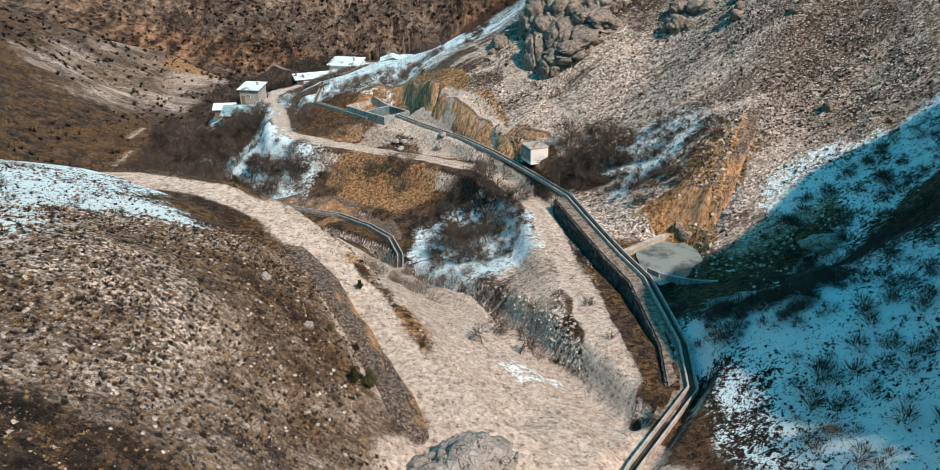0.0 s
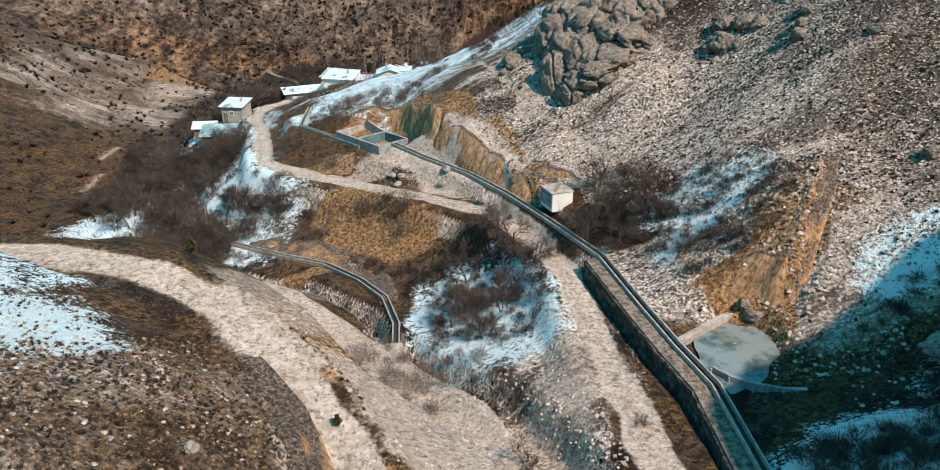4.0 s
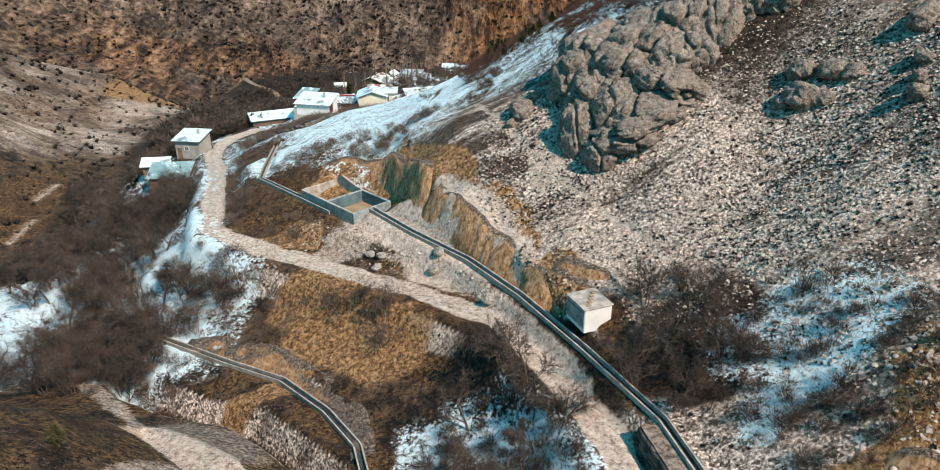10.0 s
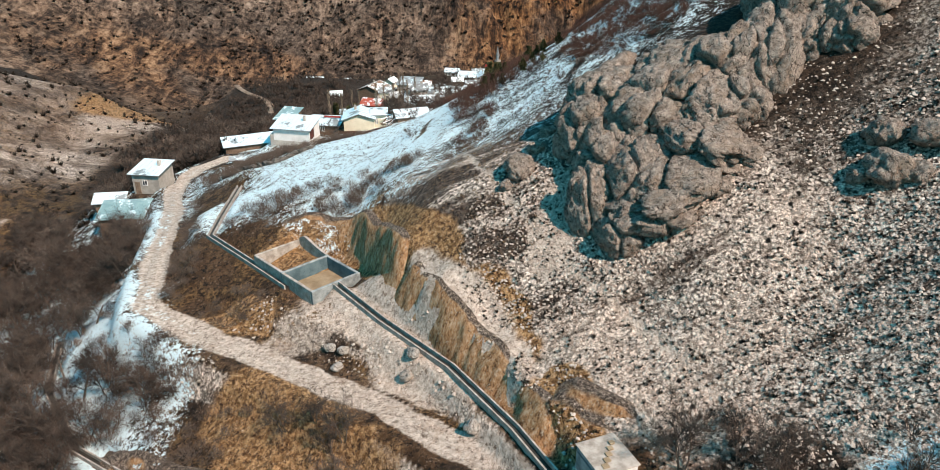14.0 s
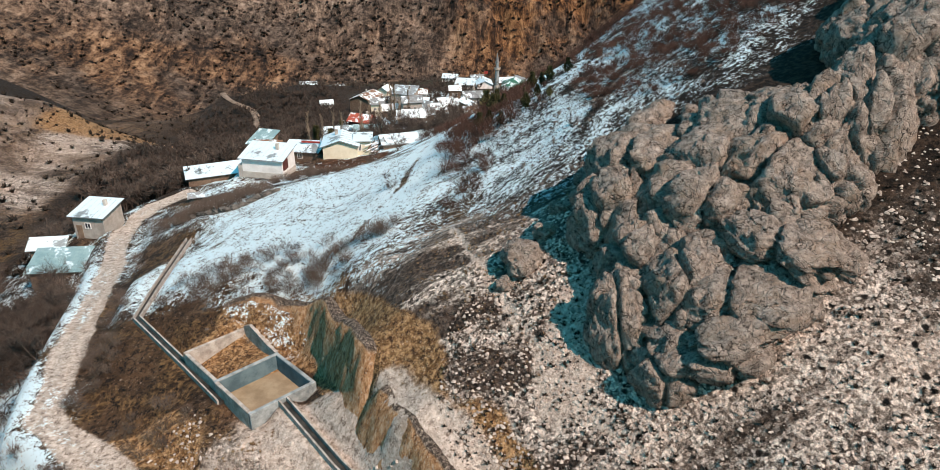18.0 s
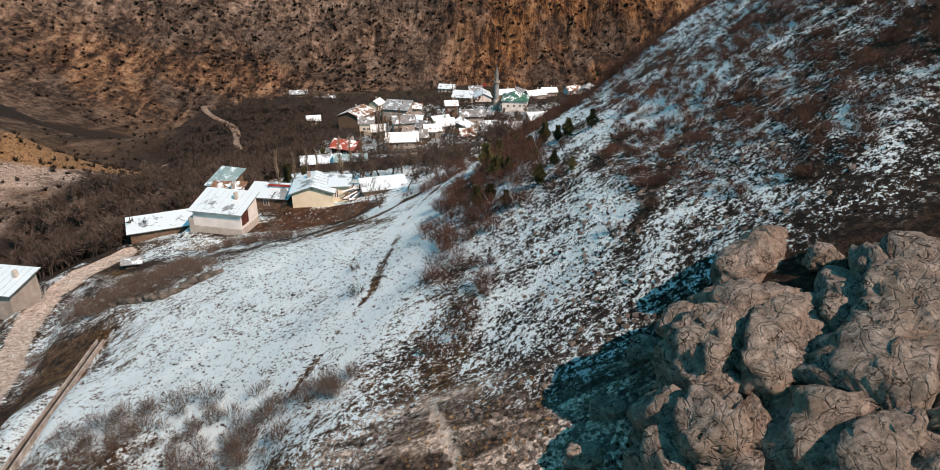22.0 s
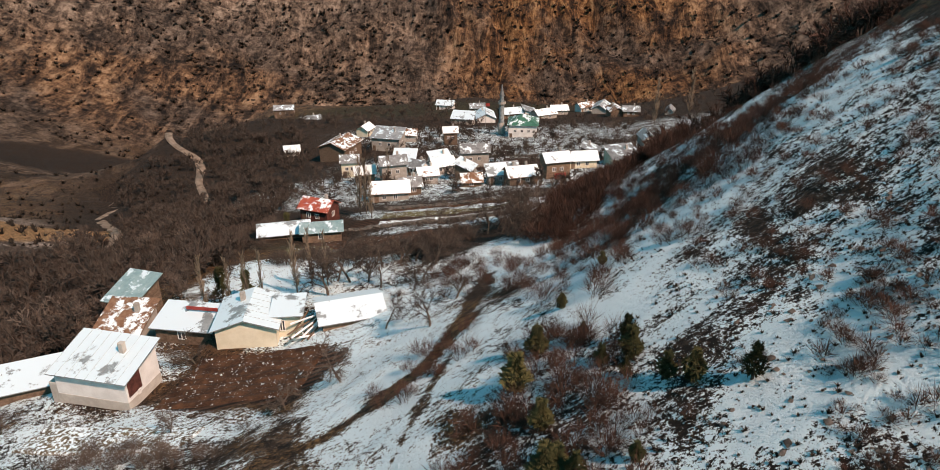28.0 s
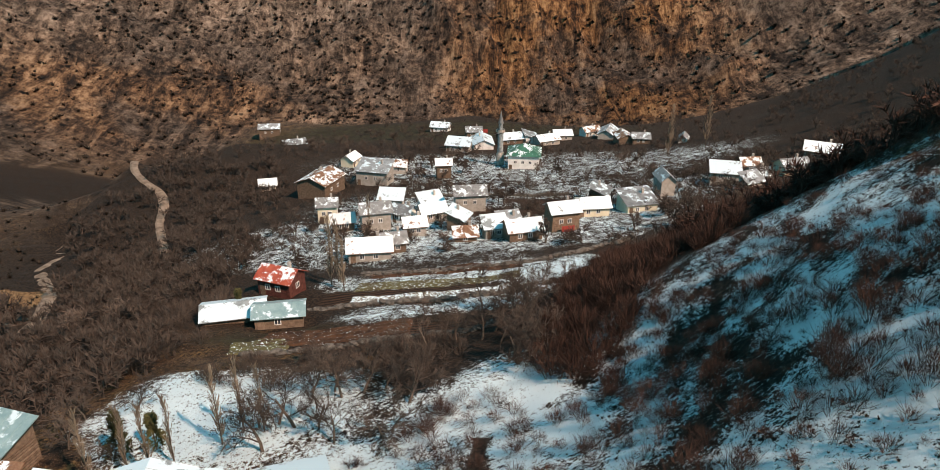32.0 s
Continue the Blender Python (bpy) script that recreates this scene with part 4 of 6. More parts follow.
def house(x, y, turn, w, d, h, roof="gable", rise=1.2, walls=WHITE, tiles=TIN, label="", name="house", group="", z=None, wins=2, door=True, over=0.45, chimney=True, sides=0, ribs=0.0, plinth=None, category="house"):
    z = ground_at(x, y) if z is None else z
    top = empty(name, x, y, z, turn, label, category, group)
    bm = bmesh.new()
    a, b = w / 2, d / 2
    if roof == "gable":
        prism(bm, [(-b, -1.4), (b, -1.4), (b, h), (0, h + rise), (-b, h)], -a, a)
    elif roof == "shed":
        prism(bm, [(-b, -1.4), (b, -1.4), (b, h + rise), (-b, h)], -a, a)
    else:
        box(bm, -a, -b, -1.4, a, b, h)
    part("wall", bm, walls, top)
    if plinth:
        part("plinth", boxed(-a - 0.03, -b - 0.03, -1.4, a + 0.03, b + 0.03, h * 0.28), plinth, top, "bare block plinth")
    o, t = over, 0.1
    bm = bmesh.new()
    if roof == "gable":
        drop = rise / b * o
        slab(bm, [(-a - o, -b - o, h - drop), (a + o, -b - o, h - drop), (a + o, 0, h + rise), (-a - o, 0, h + rise)], t)
        slab(bm, [(-a - o, 0, h + rise), (a + o, 0, h + rise), (a + o, b + o, h - drop), (-a - o, b + o, h - drop)], t)
    elif roof == "shed":
        k = rise / d
        slab(bm, [(-a - o, -b - o, h - k * o), (a + o, -b - o, h - k * o), (a + o, b + o, h + rise + k * o), (-a - o, b + o, h + rise + k * o)], t)
    else:
        e = max(a - b, 0.0)
        v = [bm.verts.new(p) for p in ((-a - o, -b - o, h - 0.1), (a + o, -b - o, h - 0.1), (a + o, b + o, h - 0.1), (-a - o, b + o, h - 0.1), (-e, 0, h + rise), (e + 0.01, 0, h + rise))]
        for q in ((0, 1, 5, 4), (1, 2, 5), (2, 3, 4, 5), (3, 0, 4), (3, 2, 1, 0)):
            bm.faces.new([v[i] for i in q])
        bmesh.ops.recalc_face_normals(bm, faces=bm.faces)
    roof_ob = part("roof", bm, tiles, top)
    if ribs:
        # standing seams of the sheets
        k, n = (rise / b if roof == "gable" else rise / d), int((w + 2 * o) / ribs)
        mesh = None
        for i in range(n + 1):
            px = -a - o + i * (w + 2 * o) / n
            if mesh is None:
                bm = bmesh.new()
                if roof == "gable":
                    slab(bm, [(-0.02, -b - o, h - rise / b * o + t), (0.02, -b - o, h - rise / b * o + t), (0.02, 0, h + rise + t), (-0.02, 0, h + rise + t)], 0.035)
                else:
                    slab(bm, [(-0.02, -b - o, h - k * o + t), (0.02, -b - o, h - k * o + t), (0.02, b + o, h + rise + k * o + t), (-0.02, b + o, h + rise + k * o + t)], 0.035)
                s = part("seam", bm, tiles, roof_ob)
                mesh = s.data
            else:
                s = new("seam", mesh)
                s.parent = roof_ob
            s.matrix_basis = pose(px, 0, 0)
    if chimney:
        part("chimney", boxed(a * 0.35, b * 0.2, h, a * 0.35 + 0.5, b * 0.2 + 0.5, h + rise + 0.7, bevel=0.03), BLOCKS, top)
    for i in range(wins):
        window(top, -a + w * (i + 0.5 + (0.5 if door else 0)) / (wins + (1 if door else 0)) * 0.95, -b - 0.02, h * 0.58, 0.9, 0.95, 0)
    for i in range(sides):
        window(top, a + 0.02, -b + d * (i + 0.5) / sides, h * 0.58, 0.9, 0.95, 1)
    if door:
        part("door", boxed(-a + 0.35, -b - 0.05, 0.0, -a + 1.25, -b + 0.02, min(2.0, h - 0.3), bevel=0.02), WOOD, top, "plank door")
    return top


def ribbon(name, line, profile, material, parent=None, label="", lift=0.0):
    """A profile of (across, up) points drawn along a plan line, mitred at its bends."""
    pts = [Vector((p[0], p[1], p[2] + lift)) for p in line]
    bm = bmesh.new()
    rings = []
    for k, p in enumerate(pts):
        a = (p - pts[k - 1]).to_2d().normalized() if k else (pts[1] - p).to_2d().normalized()
        b = (pts[k + 1] - p).to_2d().normalized() if k + 1 < len(pts) else a
        m = (a + b).normalized()
        n = Vector((m.y, -m.x)) / max(0.5, m.dot(a))
        rings.append([bm.verts.new((p.x + n.x * u, p.y + n.y * u, p.z + v)) for u, v in profile])
    n = len(profile)
    for r, s in zip(rings, rings[1:]):
        for k in range(n):
            bm.faces.new((r[k], r[(k + 1) % n], s[(k + 1) % n], s[k]))
    bm.faces.new(rings[0])
    bm.faces.new(rings[-1][::-1])
    bmesh.ops.recalc_face_normals(bm, faces=bm.faces)
    return part(name, bm, material, parent, label)


def refined(line, most=2.0):
    out = []
    for p, q in zip(line, line[1:]):
        n = max(1, int(math.dist(p[:2], q[:2]) / most))
        out += [tuple(a + (b - a) * k / n for a, b in zip(p, q)) for k in range(n)]
    return out + [line[-1]]


def channel(line, wide, tall, label, name="water_channel"):
    """An open concrete channel: floor and two side walls, in cast lengths."""
    top = empty(name, 0, 0, 0, 0, label, "channel", "water channels")
    a, t = wide / 2, 0.13
    ribbon("floor", line, [(-a, -0.5), (a, -0.5), (a, -tall + 0.02), (-a, -tall + 0.02)], DARK_BED, top, "dark channel bed")
    for s in (-1, 1):
        ribbon("side_wall", line, [(s * a, -0.6), (s * (a + t), -0.6), (s * (a + t), 0.0), (s * a, 0.0)], CONCRETE, top)
    return top


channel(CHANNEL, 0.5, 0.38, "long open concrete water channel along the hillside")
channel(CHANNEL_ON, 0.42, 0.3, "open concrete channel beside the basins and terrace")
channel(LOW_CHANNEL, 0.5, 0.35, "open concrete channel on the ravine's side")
low_end = empty("outlet_block", -9.4, 75.8, 5.2, 10, "small concrete outlet block at the channel's end", "outlet")
part("block", boxed(-0.9, -0.4, -0.8, 0.9, 0.5, 0.75, bevel=0.05), CONCRETE, low_end)
part("lip", boxed(-0.3, -0.75, 0.1, 0.3, -0.4, 0.22, bevel=0.02), CONCRETE, low_end)

# retaining wall of rough stones under the channel
WALL_LINE = [(11.5, 39.3, 13.75), (13.4, 42.7, 13.7), (14.1, 48.2, 13.65), (13.7, 58.7, 13.6), (12.3, 63.6, 13.6), (10.9, 69.8, 13.55), (8.9, 79.2, 13.5)]
ledge = ribbon("channel_ledge", WALL_LINE, [(0.0, -0.5), (1.25, -0.5), (1.25, 0.0), (0.0, 0.0)], EARTH)
tagged(ledge, "flat stony earth ledge between stone wall and channel", "ledge", kind="structure")
wall = ribbon("retaining_wall", WALL_LINE, [(-0.45, -4.0), (0.9, -4.0), (0.9, -0.06), (-0.02, -0.06)], STONEWALL)
tagged(wall, "dark rough stone retaining wall above the road", "wall", kind="structure")

# the two basins
BASIN = empty("concrete_basin", -15.6, 120.15, 11.4, 45, "square concrete water basin with blue-painted inside, almost empty", "basin")
for name, dims, m in (("side_wall", (-2.75, -2.75, -0.8, 2.75, -2.45, 1.6), CONCRETE_BLUE), ("side_wall", (-2.75, 2.45, -0.8, 2.75, 2.75, 1.6), CONCRETE_BLUE),
                      ("side_wall", (-2.75, -2.45, -0.8, -2.45, 2.45, 1.6), CONCRETE), ("side_wall", (2.45, -2.45, -0.8, 2.75, 2.45, 1.6), CONCRETE_BLUE)):
    part(name, boxed(*dims, bevel=0.04), m, BASIN)
for dims in ((-2.445, -2.45, 0.1, 2.445, -2.44, 1.5), (-2.445, 2.44, 0.1, 2.445, 2.45, 1.5), (-2.45, -2.44, 0.1, -2.44, 2.44, 1.5), (2.44, -2.44, 0.1, 2.45, 2.44, 1.5)):
    part("lining", boxed(*dims), POOL_PAINT, BASIN, "dark blue-green painted lining")
part("floor", boxed(-2.44, -2.44, -0.3, 2.44, 2.44, 0.12), MUD, BASIN, "muddy dried basin floor")
OLD = empty("concrete_basin", -19.2, 123.9, 11.4, 45, "weathered open concrete basin, silted and half ruined", "basin")
for dims in ((-2.75, 2.45, -0.8, 2.75, 2.75, 1.6), (-2.45, -2.75, -0.8, -2.75, 2.45, 1.55)):
    part("side_wall", boxed(*dims, bevel=0.05), CONCRETE, OLD)
part("back_wall", prism(bmesh.new(), [(-2.4, -0.8), (2.45, -0.8), (2.45, 1.9), (1.4, 2.4), (0.2, 2.1), (-1.2, 1.75), (-2.4, 1.6)], 2.45, 2.72), CONCRETE, OLD, "broken concrete wall")

# steep fluted banks where the slope was dug away
def bank_material():
    m, tree, b = mat("bank_earth", 0.95)
    p = place(tree)
    flute = grain(tree, node(tree, "ShaderNodeMapping", {0: p, "Scale": (1, 1, 0.3)}).outputs[0], 2.6, 8, 0.8)
    spot = grain(tree, p, 4.5, 6, 0.8)
    colour = ramp(tree, flute, [(0.38, (0.1, 0.045, 0.02)), (0.46, (0.33, 0.165, 0.075)), (0.54, (0.48, 0.27, 0.14)), (0.62, (0.6, 0.42, 0.28))])
    up = node(tree, "ShaderNodeSeparateXYZ", {0: tree.nodes.new("ShaderNodeNewGeometry").outputs["Normal"]}).outputs[2]
    colour = mix(tree, step(tree, up, 0.62, 0.82), colour, mix(tree, step(tree, grain(tree, p, 4.4, 8, 0.88), 0.46, 0.6), (0.04, 0.028, 0.021), (0.32, 0.245, 0.2)))
    colour = mix(tree, step(tree, spot, 0.56, 0.62), colour, (0.5, 0.4, 0.3))
    colour = mix(tree, step(tree, grain(tree, p, 3.1, 8, 0.85), 0.57, 0.62), colour, (0.035, 0.018, 0.009))
    tree.links.new(colour, b.inputs["Base Color"])
    bump(tree, b, sums(tree, "ADD", flute, sums(tree, "MULTIPLY", spot, 0.5)), 1.0, 0.25)
    return m


BANK_EARTH = bank_material()


def cut_bank(line, reach, label, seed, lift=0.0):
    """A fluted face along a plan line, capped back into the slope on its left."""
    pts = np.array(refined([(*p[:2], 0) for p in line], 0.28))[:, :2]
    for _ in range(12):
        pts[1:-1] = (pts[:-2] + 2 * pts[1:-1] + pts[2:]) / 4
    d = np.gradient(pts, axis=0)
    d /= np.linalg.norm(d, axis=1)[:, None]
    nrm = np.stack([-d[:, 1], d[:, 0]], 1)
    n = len(pts)
    run_ = np.arange(n) * 0.28
    ends = smooth(0, 2.5, run_) * smooth(0, 2.5, run_[::-1])
    foot = height(*(pts - 1.3 * nrm).T)
    crest = height(*(pts + reach * nrm).T) + lift * ends
    rows = []
    for k, (u, h) in enumerate(((-1.4, -0.5), (-1.05, 0.04), (-0.75, 0.2), (-0.45, 0.38), (-0.15, 0.56), (0.15, 0.75), (0.45, 0.92), (0.85, 1.0))):
        wave = (fbm(run_, run_ * 0 + 3 * k * 0.12, 3.4, 4, seed) - 0.5) * 1.0 + (vnoise(run_, run_ * 0 + k * 0.3, 0.6, seed + 5) - 0.5) * 0.3
        q = pts + nrm * (u + wave * (0.3 if u < -0.9 else 1.0))[:, None]
        z = foot - 0.5 if h < 0 else foot + (crest - foot) * h * (0.35 + 0.65 * ends) + (vnoise(run_, run_ * 0 + k, 1.3, seed + 9) - 0.5) * 0.35
        rows.append(np.c_[q, z])
    back_ = pts + nrm * (reach + 0.15)
    rows.append(np.c_[back_, height(*back_.T) - 0.25])
    v = np.concatenate(rows)
    i = (np.arange(len(rows) - 1)[:, None] * n + np.arange(n - 1)[None]).ravel()
    me = mesh_of("cut_bank", v.tolist(), np.stack([i, i + 1, i + 1 + n, i + n], 1).tolist(), BANK_EARTH)
    return tagged(new("cut_bank", me), label, "bank", kind="structure")


cut_bank([(-22.5, 127.8), (-19, 128.6), (-15.5, 127.4), (-13, 125.4), (-11.2, 122.8), (-9.6, 120.4), (-8.2, 117), (-6.6, 113.6)], 1.4, "bare ochre earth face dug out behind the basins", 301, 0.2)
cut_bank([(-7.4, 115.2), (-5.4, 111.4), (-2.6, 107.7), (0, 104.2), (2.1, 100.8), (3.9, 97.4), (5.6, 95.4)], 1.2, "fluted ochre earth bank above the channel", 302)
cut_bank([(3.9, 99.0), (5.8, 98.2), (7.0, 96.6), (8.6, 95.2), (10.6, 94.4)], 1.4, "ochre pit scooped from the slope behind the hut", 303, 0.2)
cut_bank(POND_EDGE, 1.6, "high ochre earth cliff above the pond", 304, 0.3)
cut_bank(ROAD_EDGE, 1.1, "pale ochre bank beside the hill road", 306, 0.2)
cut_bank([(-33, 106.8), (-27, 103.9), (-22, 101.0), (-16.5, 96.5), (-12.6, 91.5), (-10.8, 86)], 1.4, "low ochre bank above the ravine channel", 305)

# white hut beside the channel
HUT = empty("concrete_hut", 7.24, 91.65, 14.6, 22, "small white concrete valve hut with flat roof, beside the channel", "hut")
part("wall", boxed(-1.0, -1.05, -1.0, 1.0, 1.05, 2.0, bevel=0.03), WHITE, HUT)
# blue-grey sheet paints the shade of the hut's left side
part("front_panel", boxed(-1.04, -1.0, -0.4, -1.0, 1.0, 1.95), CONCRETE_BLUE, HUT, "left wall face coloured blue-grey as its shade")
part("roof_slab", boxed(-1.08, -1.12, 2.0, 1.08, 1.12, 2.12, bevel=0.03), CONCRETE, HUT)
part("stain_band", boxed(-1.05, -0.8, 1.4, -1.044, 0.9, 1.65), POOL_PAINT, HUT, "flaking dark paint")
for k in range(5):
    part("roof_rubble", boxed(-0.7 + 0.28 * k, -0.8 + 0.3 * k, 2.12, -0.35 + 0.26 * k, -0.5 + 0.28 * k, 2.2 + 0.03 * k, bevel=0.03), MUD, HUT)

HUT.scale = (1.25, 1.35, 0.7)

# pond with its beam and curved weir
WATER, wt, ws = mat("pond_water", 0.08)
wn = grain(wt, place(wt), 0.35, 4)
wt.links.new(mix(wt, step(wt, wn, 0.42, 0.58), (0.07, 0.095, 0.095), (0.2, 0.235, 0.23)), ws.inputs["Base Color"])
ws.inputs["Specular IOR Level"].default_value = 0.6
bump(wt, ws, grain(wt, place(wt), 6, 2), 0.08, 0.02)
bm = bmesh.new()
ring = []
for k in range(40):
    a = 2 * math.pi * k / 40
    r = 1 + 0.1 * math.sin(3 * a) + 0.07 * math.sin(7 * a + 1)
    ring.append(bm.verts.new((18.5 + 3.2 * r * math.cos(a) + 0.35 * r * 4.6 * math.sin(a), 64.0 + 4.5 * r * math.sin(a), 13.1)))
bm.faces.new(ring)
tagged(part("pond", bm, WATER), "shallow grey-green pond water behind a small weir", "water", kind="structure")
beam = empty("concrete_beam", 17.2, 67.5, 13.35, 38.5, "pale concrete beam across the pond's edge", "beam")
part("beam", boxed(-3.7, -0.28, -0.5, 3.7, 0.28, 0.22, bevel=0.04), CONCRETE, beam)
part("footing", boxed(-3.9, -0.4, -0.8, -3.2, 0.4, 0.1, bevel=0.04), CONCRETE, beam)
weir = empty("weir", 0, 0, 0, 0, "curved grey-green concrete weir with panelled face", "weir")
WEIR_LINE = [(15.9, 61.6, 13.55), (16.8, 60.5, 13.55), (18.2, 59.6, 13.55), (20.0, 59.0, 13.55), (21.9, 58.9, 13.55)]
ribbon("weir_wall", refined(WEIR_LINE, 0.6), [(-0.15, -1.9), (0.15, -1.9), (0.15, 0.0), (-0.15, 0.0)], CONCRETE_BLUE, weir)
for p, q in zip(refined(WEIR_LINE, 0.9), refined(WEIR_LINE, 0.9)[1:]):
    b = part("buttress", boxed(-0.06, -0.1, -1.7, 0.06, 0.1, -0.1), CONCRETE, weir)
    ang = math.degrees(math.atan2(q[1] - p[1], q[0] - p[0]))
    b.matrix_basis = pose(p[0], p[1], p[2], 0, 0, ang) @ pose(0, -0.2, 0)

# ---- the near houses ----
house(-34.0, 189.6, -12, 7.1, 4.7, 3.2, "shed", 1.1, WHITE, TIN_WHITE, "white plastered house with a snowy mono-pitch tin roof", z=3.7, wins=0, door=False, ribs=1.0, plinth=BLOCKS, chimney=True)
HB = bpy.data.objects["house"]
part("porch_opening", boxed(3.5, -2.1, 1.3, 3.59, -0.3, 3.2), MAROON, HB, "dark maroon recessed porch")
window(HB, 3.61, -0.8, 1.1, 0.35, 0.5, 1)
part("side_store", boxed(-4.4, -2.3, -1.2, -3.55, -0.4, 1.9, bevel=0.03), BLOCKS, HB)
house(-23.6, 199.2, 95, 6.0, 5.9, 2.4, "gable", 1.0, CREAM, TIN_WHITE, "cream house with a low snow-covered gable roof", z=3.8, wins=0, door=False, ribs=1.0)
annex = house(-19.8, 199.8, 5, 2.6, 3.0, 2.6, "shed", 0.4, CREAM, TIN_WHITE, "cream annex with a narrow green-framed window", name="annex", z=3.9, wins=0, door=False, chimney=False)
window(annex, -0.5, -1.54, 1.4, 0.6, 1.3, 0)
house(-30.8, 201.2, -8, 6.2, 3.6, 2.0, "shed", 0.7, WOOD, TIN_WHITE, "low wooden shed with a snowy roof and red edge board", name="shed", z=2.1, wins=1, door=True, chimney=False, category="shed")
RS = bpy.data.objects["shed"]
part("edge_board", boxed(-0.6, 0.6, 2.85, 2.9, 0.75, 3.2), REDDOOR, RS, "bright red edge board")
house(-38.4, 202.6, -4, 4.6, 4.6, 2.7, "shed", 1.2, BLOCKS, RUST, "old house with a rusty, half snow-covered tin roof", z=0.3, wins=2, ribs=0.8)
house(-40.2, 208.6, -16, 3.6, 4.6, 3.8, "shed", 1.2, WOOD, TEAL, "tall wooden barn with a teal tin roof, patched with snow", name="barn", z=-0.6, wins=0, door=False, chimney=False, ribs=0.9, category="barn")
BARN = bpy.data.objects["barn"]
for k in range(12):
    part("slat", boxed(1.8, -2.2, 0.3 + 0.27 * k, 1.9, 2.2, 0.42 + 0.27 * k), WOOD, BARN)
house(-43.2, 192.6, 24, 11.0, 3.4, 1.7, "shed", 0.7, WOOD, TIN_WHITE, "long low shed under a snow-covered roof", name="shed", z=1.2, wins=0, door=True, chimney=False, category="shed")
house(-13.6, 200.4, 18, 6.2, 5.0, 1.3, "gable", 0.9, WOOD, TIN_WHITE, "sagging wooden shed with a snowy roof, one end fallen in", name="shed", z=5.0, wins=0, door=False, chimney=False, category="shed")
ruin = empty("fallen_beams", -17.6, 198.2, ground_at(-17.6, 198.2) + 0.3, 0, "heap of fallen roof beams beside the sagging shed", "rubble")
for k in range(13):
    b = part("beam", boxed(-1.6, -0.07, -0.07, 1.6, 0.07, 0.07), WOOD if k % 3 else SNOW, ruin)
    b.matrix_basis = pose(RNG.uniform(-1, 1), RNG.uniform(-1.5, 1.5), 0.15 + 0.11 * k, RNG.uniform(-20, 20), RNG.uniform(-28, 12), RNG.uniform(10, 110)) @ Matrix.Diagonal((RNG.uniform(0.6, 1.2), 1, 1, 1))
# the upper house by the road, with its sheds
house(-53.4, 170.0, -8, 4.6, 4.6, 3.4, "shed", 0.7, BLOCKS, TIN_WHITE, "tall narrow block house with a snowy roof, beside the road", z=1.9, wins=1, door=True, ribs=0.9)
house(-59.6, 167.6, 8, 4.4, 3.6, 1.9, "gable", 0.9, WOOD, TIN_WHITE, "small shed with a snow-white roof below the house", name="shed", z=-0.6, wins=0, door=True, chimney=False, category="shed")
house(-53.8, 160.2, 6, 7.2, 4.2, 1.8, "shed", 1.0, WOOD, TEAL, "low shed with a wide teal tin roof, streaked with snow", name="shed", z=0.1, wins=0, door=False, chimney=False, ribs=0.9, category="shed")
house(-41.5, 176.5, 15, 1.6, 1.2, 1.0, "gable", 0.3, STONEWALL, TIN, "tiny stone store on the terrace", name="store", wins=0, door=True, chimney=False, category="store")
# sheds on the fields below
house(-26.2, 246.6, 10, 6.4, 4.0, 2.1, "gable", 0.8, WOOD, TEAL, "wooden shed with a clean teal tin roof beside the field", name="shed", z=-8.0, wins=1, ribs=0.9, chimney=False, category="shed")
house(-33.0, 248.2, 14, 8.2, 5.0, 1.7, "gable", 1.0, WOOD, TIN_WHITE, "low broad shed with a ragged snowy roof", name="shed", z=-8.6, wins=0, chimney=False, category="shed")
house(-29.2, 259.5, -20, 5.6, 4.4, 3.2, "gable", 1.3, MAROON, RED_TIN, "dark red house with a red tin roof, half under snow", z=-10.6, wins=2, sides=1, ribs=0.9)

# dry-stone field walls
WALL_STONES = []
for k in range(5):
    wall_bm = bmesh.new()
    bmesh.ops.create_icosphere(wall_bm, subdivisions=1, radius=0.5)
    for v in wall_bm.verts:
        v.co = Vector((v.co.x * 1.5, v.co.y, v.co.z * 0.8)) * RNG.uniform(0.75, 1.15)
    wall_me = bpy.data.meshes.new("stone")
    wall_bm.to_mesh(wall_me)
    wall_bm.free()
    wall_me.materials.append(STONEWALL)
    WALL_STONES.append(wall_me)


def stone_wall(line, tall, label, gap=0.9):
    top = empty("field_wall", 0, 0, 0, 0, label, "wall", "field walls")
    pts = refined([(*p, 0) for p in line], gap)
    for a, b in zip(pts, pts[1:]):
        for row in range(2):
            s = new("stone", WALL_STONES[RNG.randint(5)])
            s.parent = top
            x, y = a[0] + RNG.uniform(-0.25, 0.25), a[1] + RNG.uniform(-0.25, 0.25)
            s.matrix_basis = pose(x, y, ground_at(x, y) + (0.1 + 0.5 * row) * tall, RNG.uniform(-20, 20), RNG.uniform(-15, 15), math.degrees(math.atan2(b[1] - a[1], b[0] - a[0])) + RNG.uniform(-30, 30)) @ Matrix.Diagonal((*([RNG.uniform(0.7, 1.3)] * 3), 1))


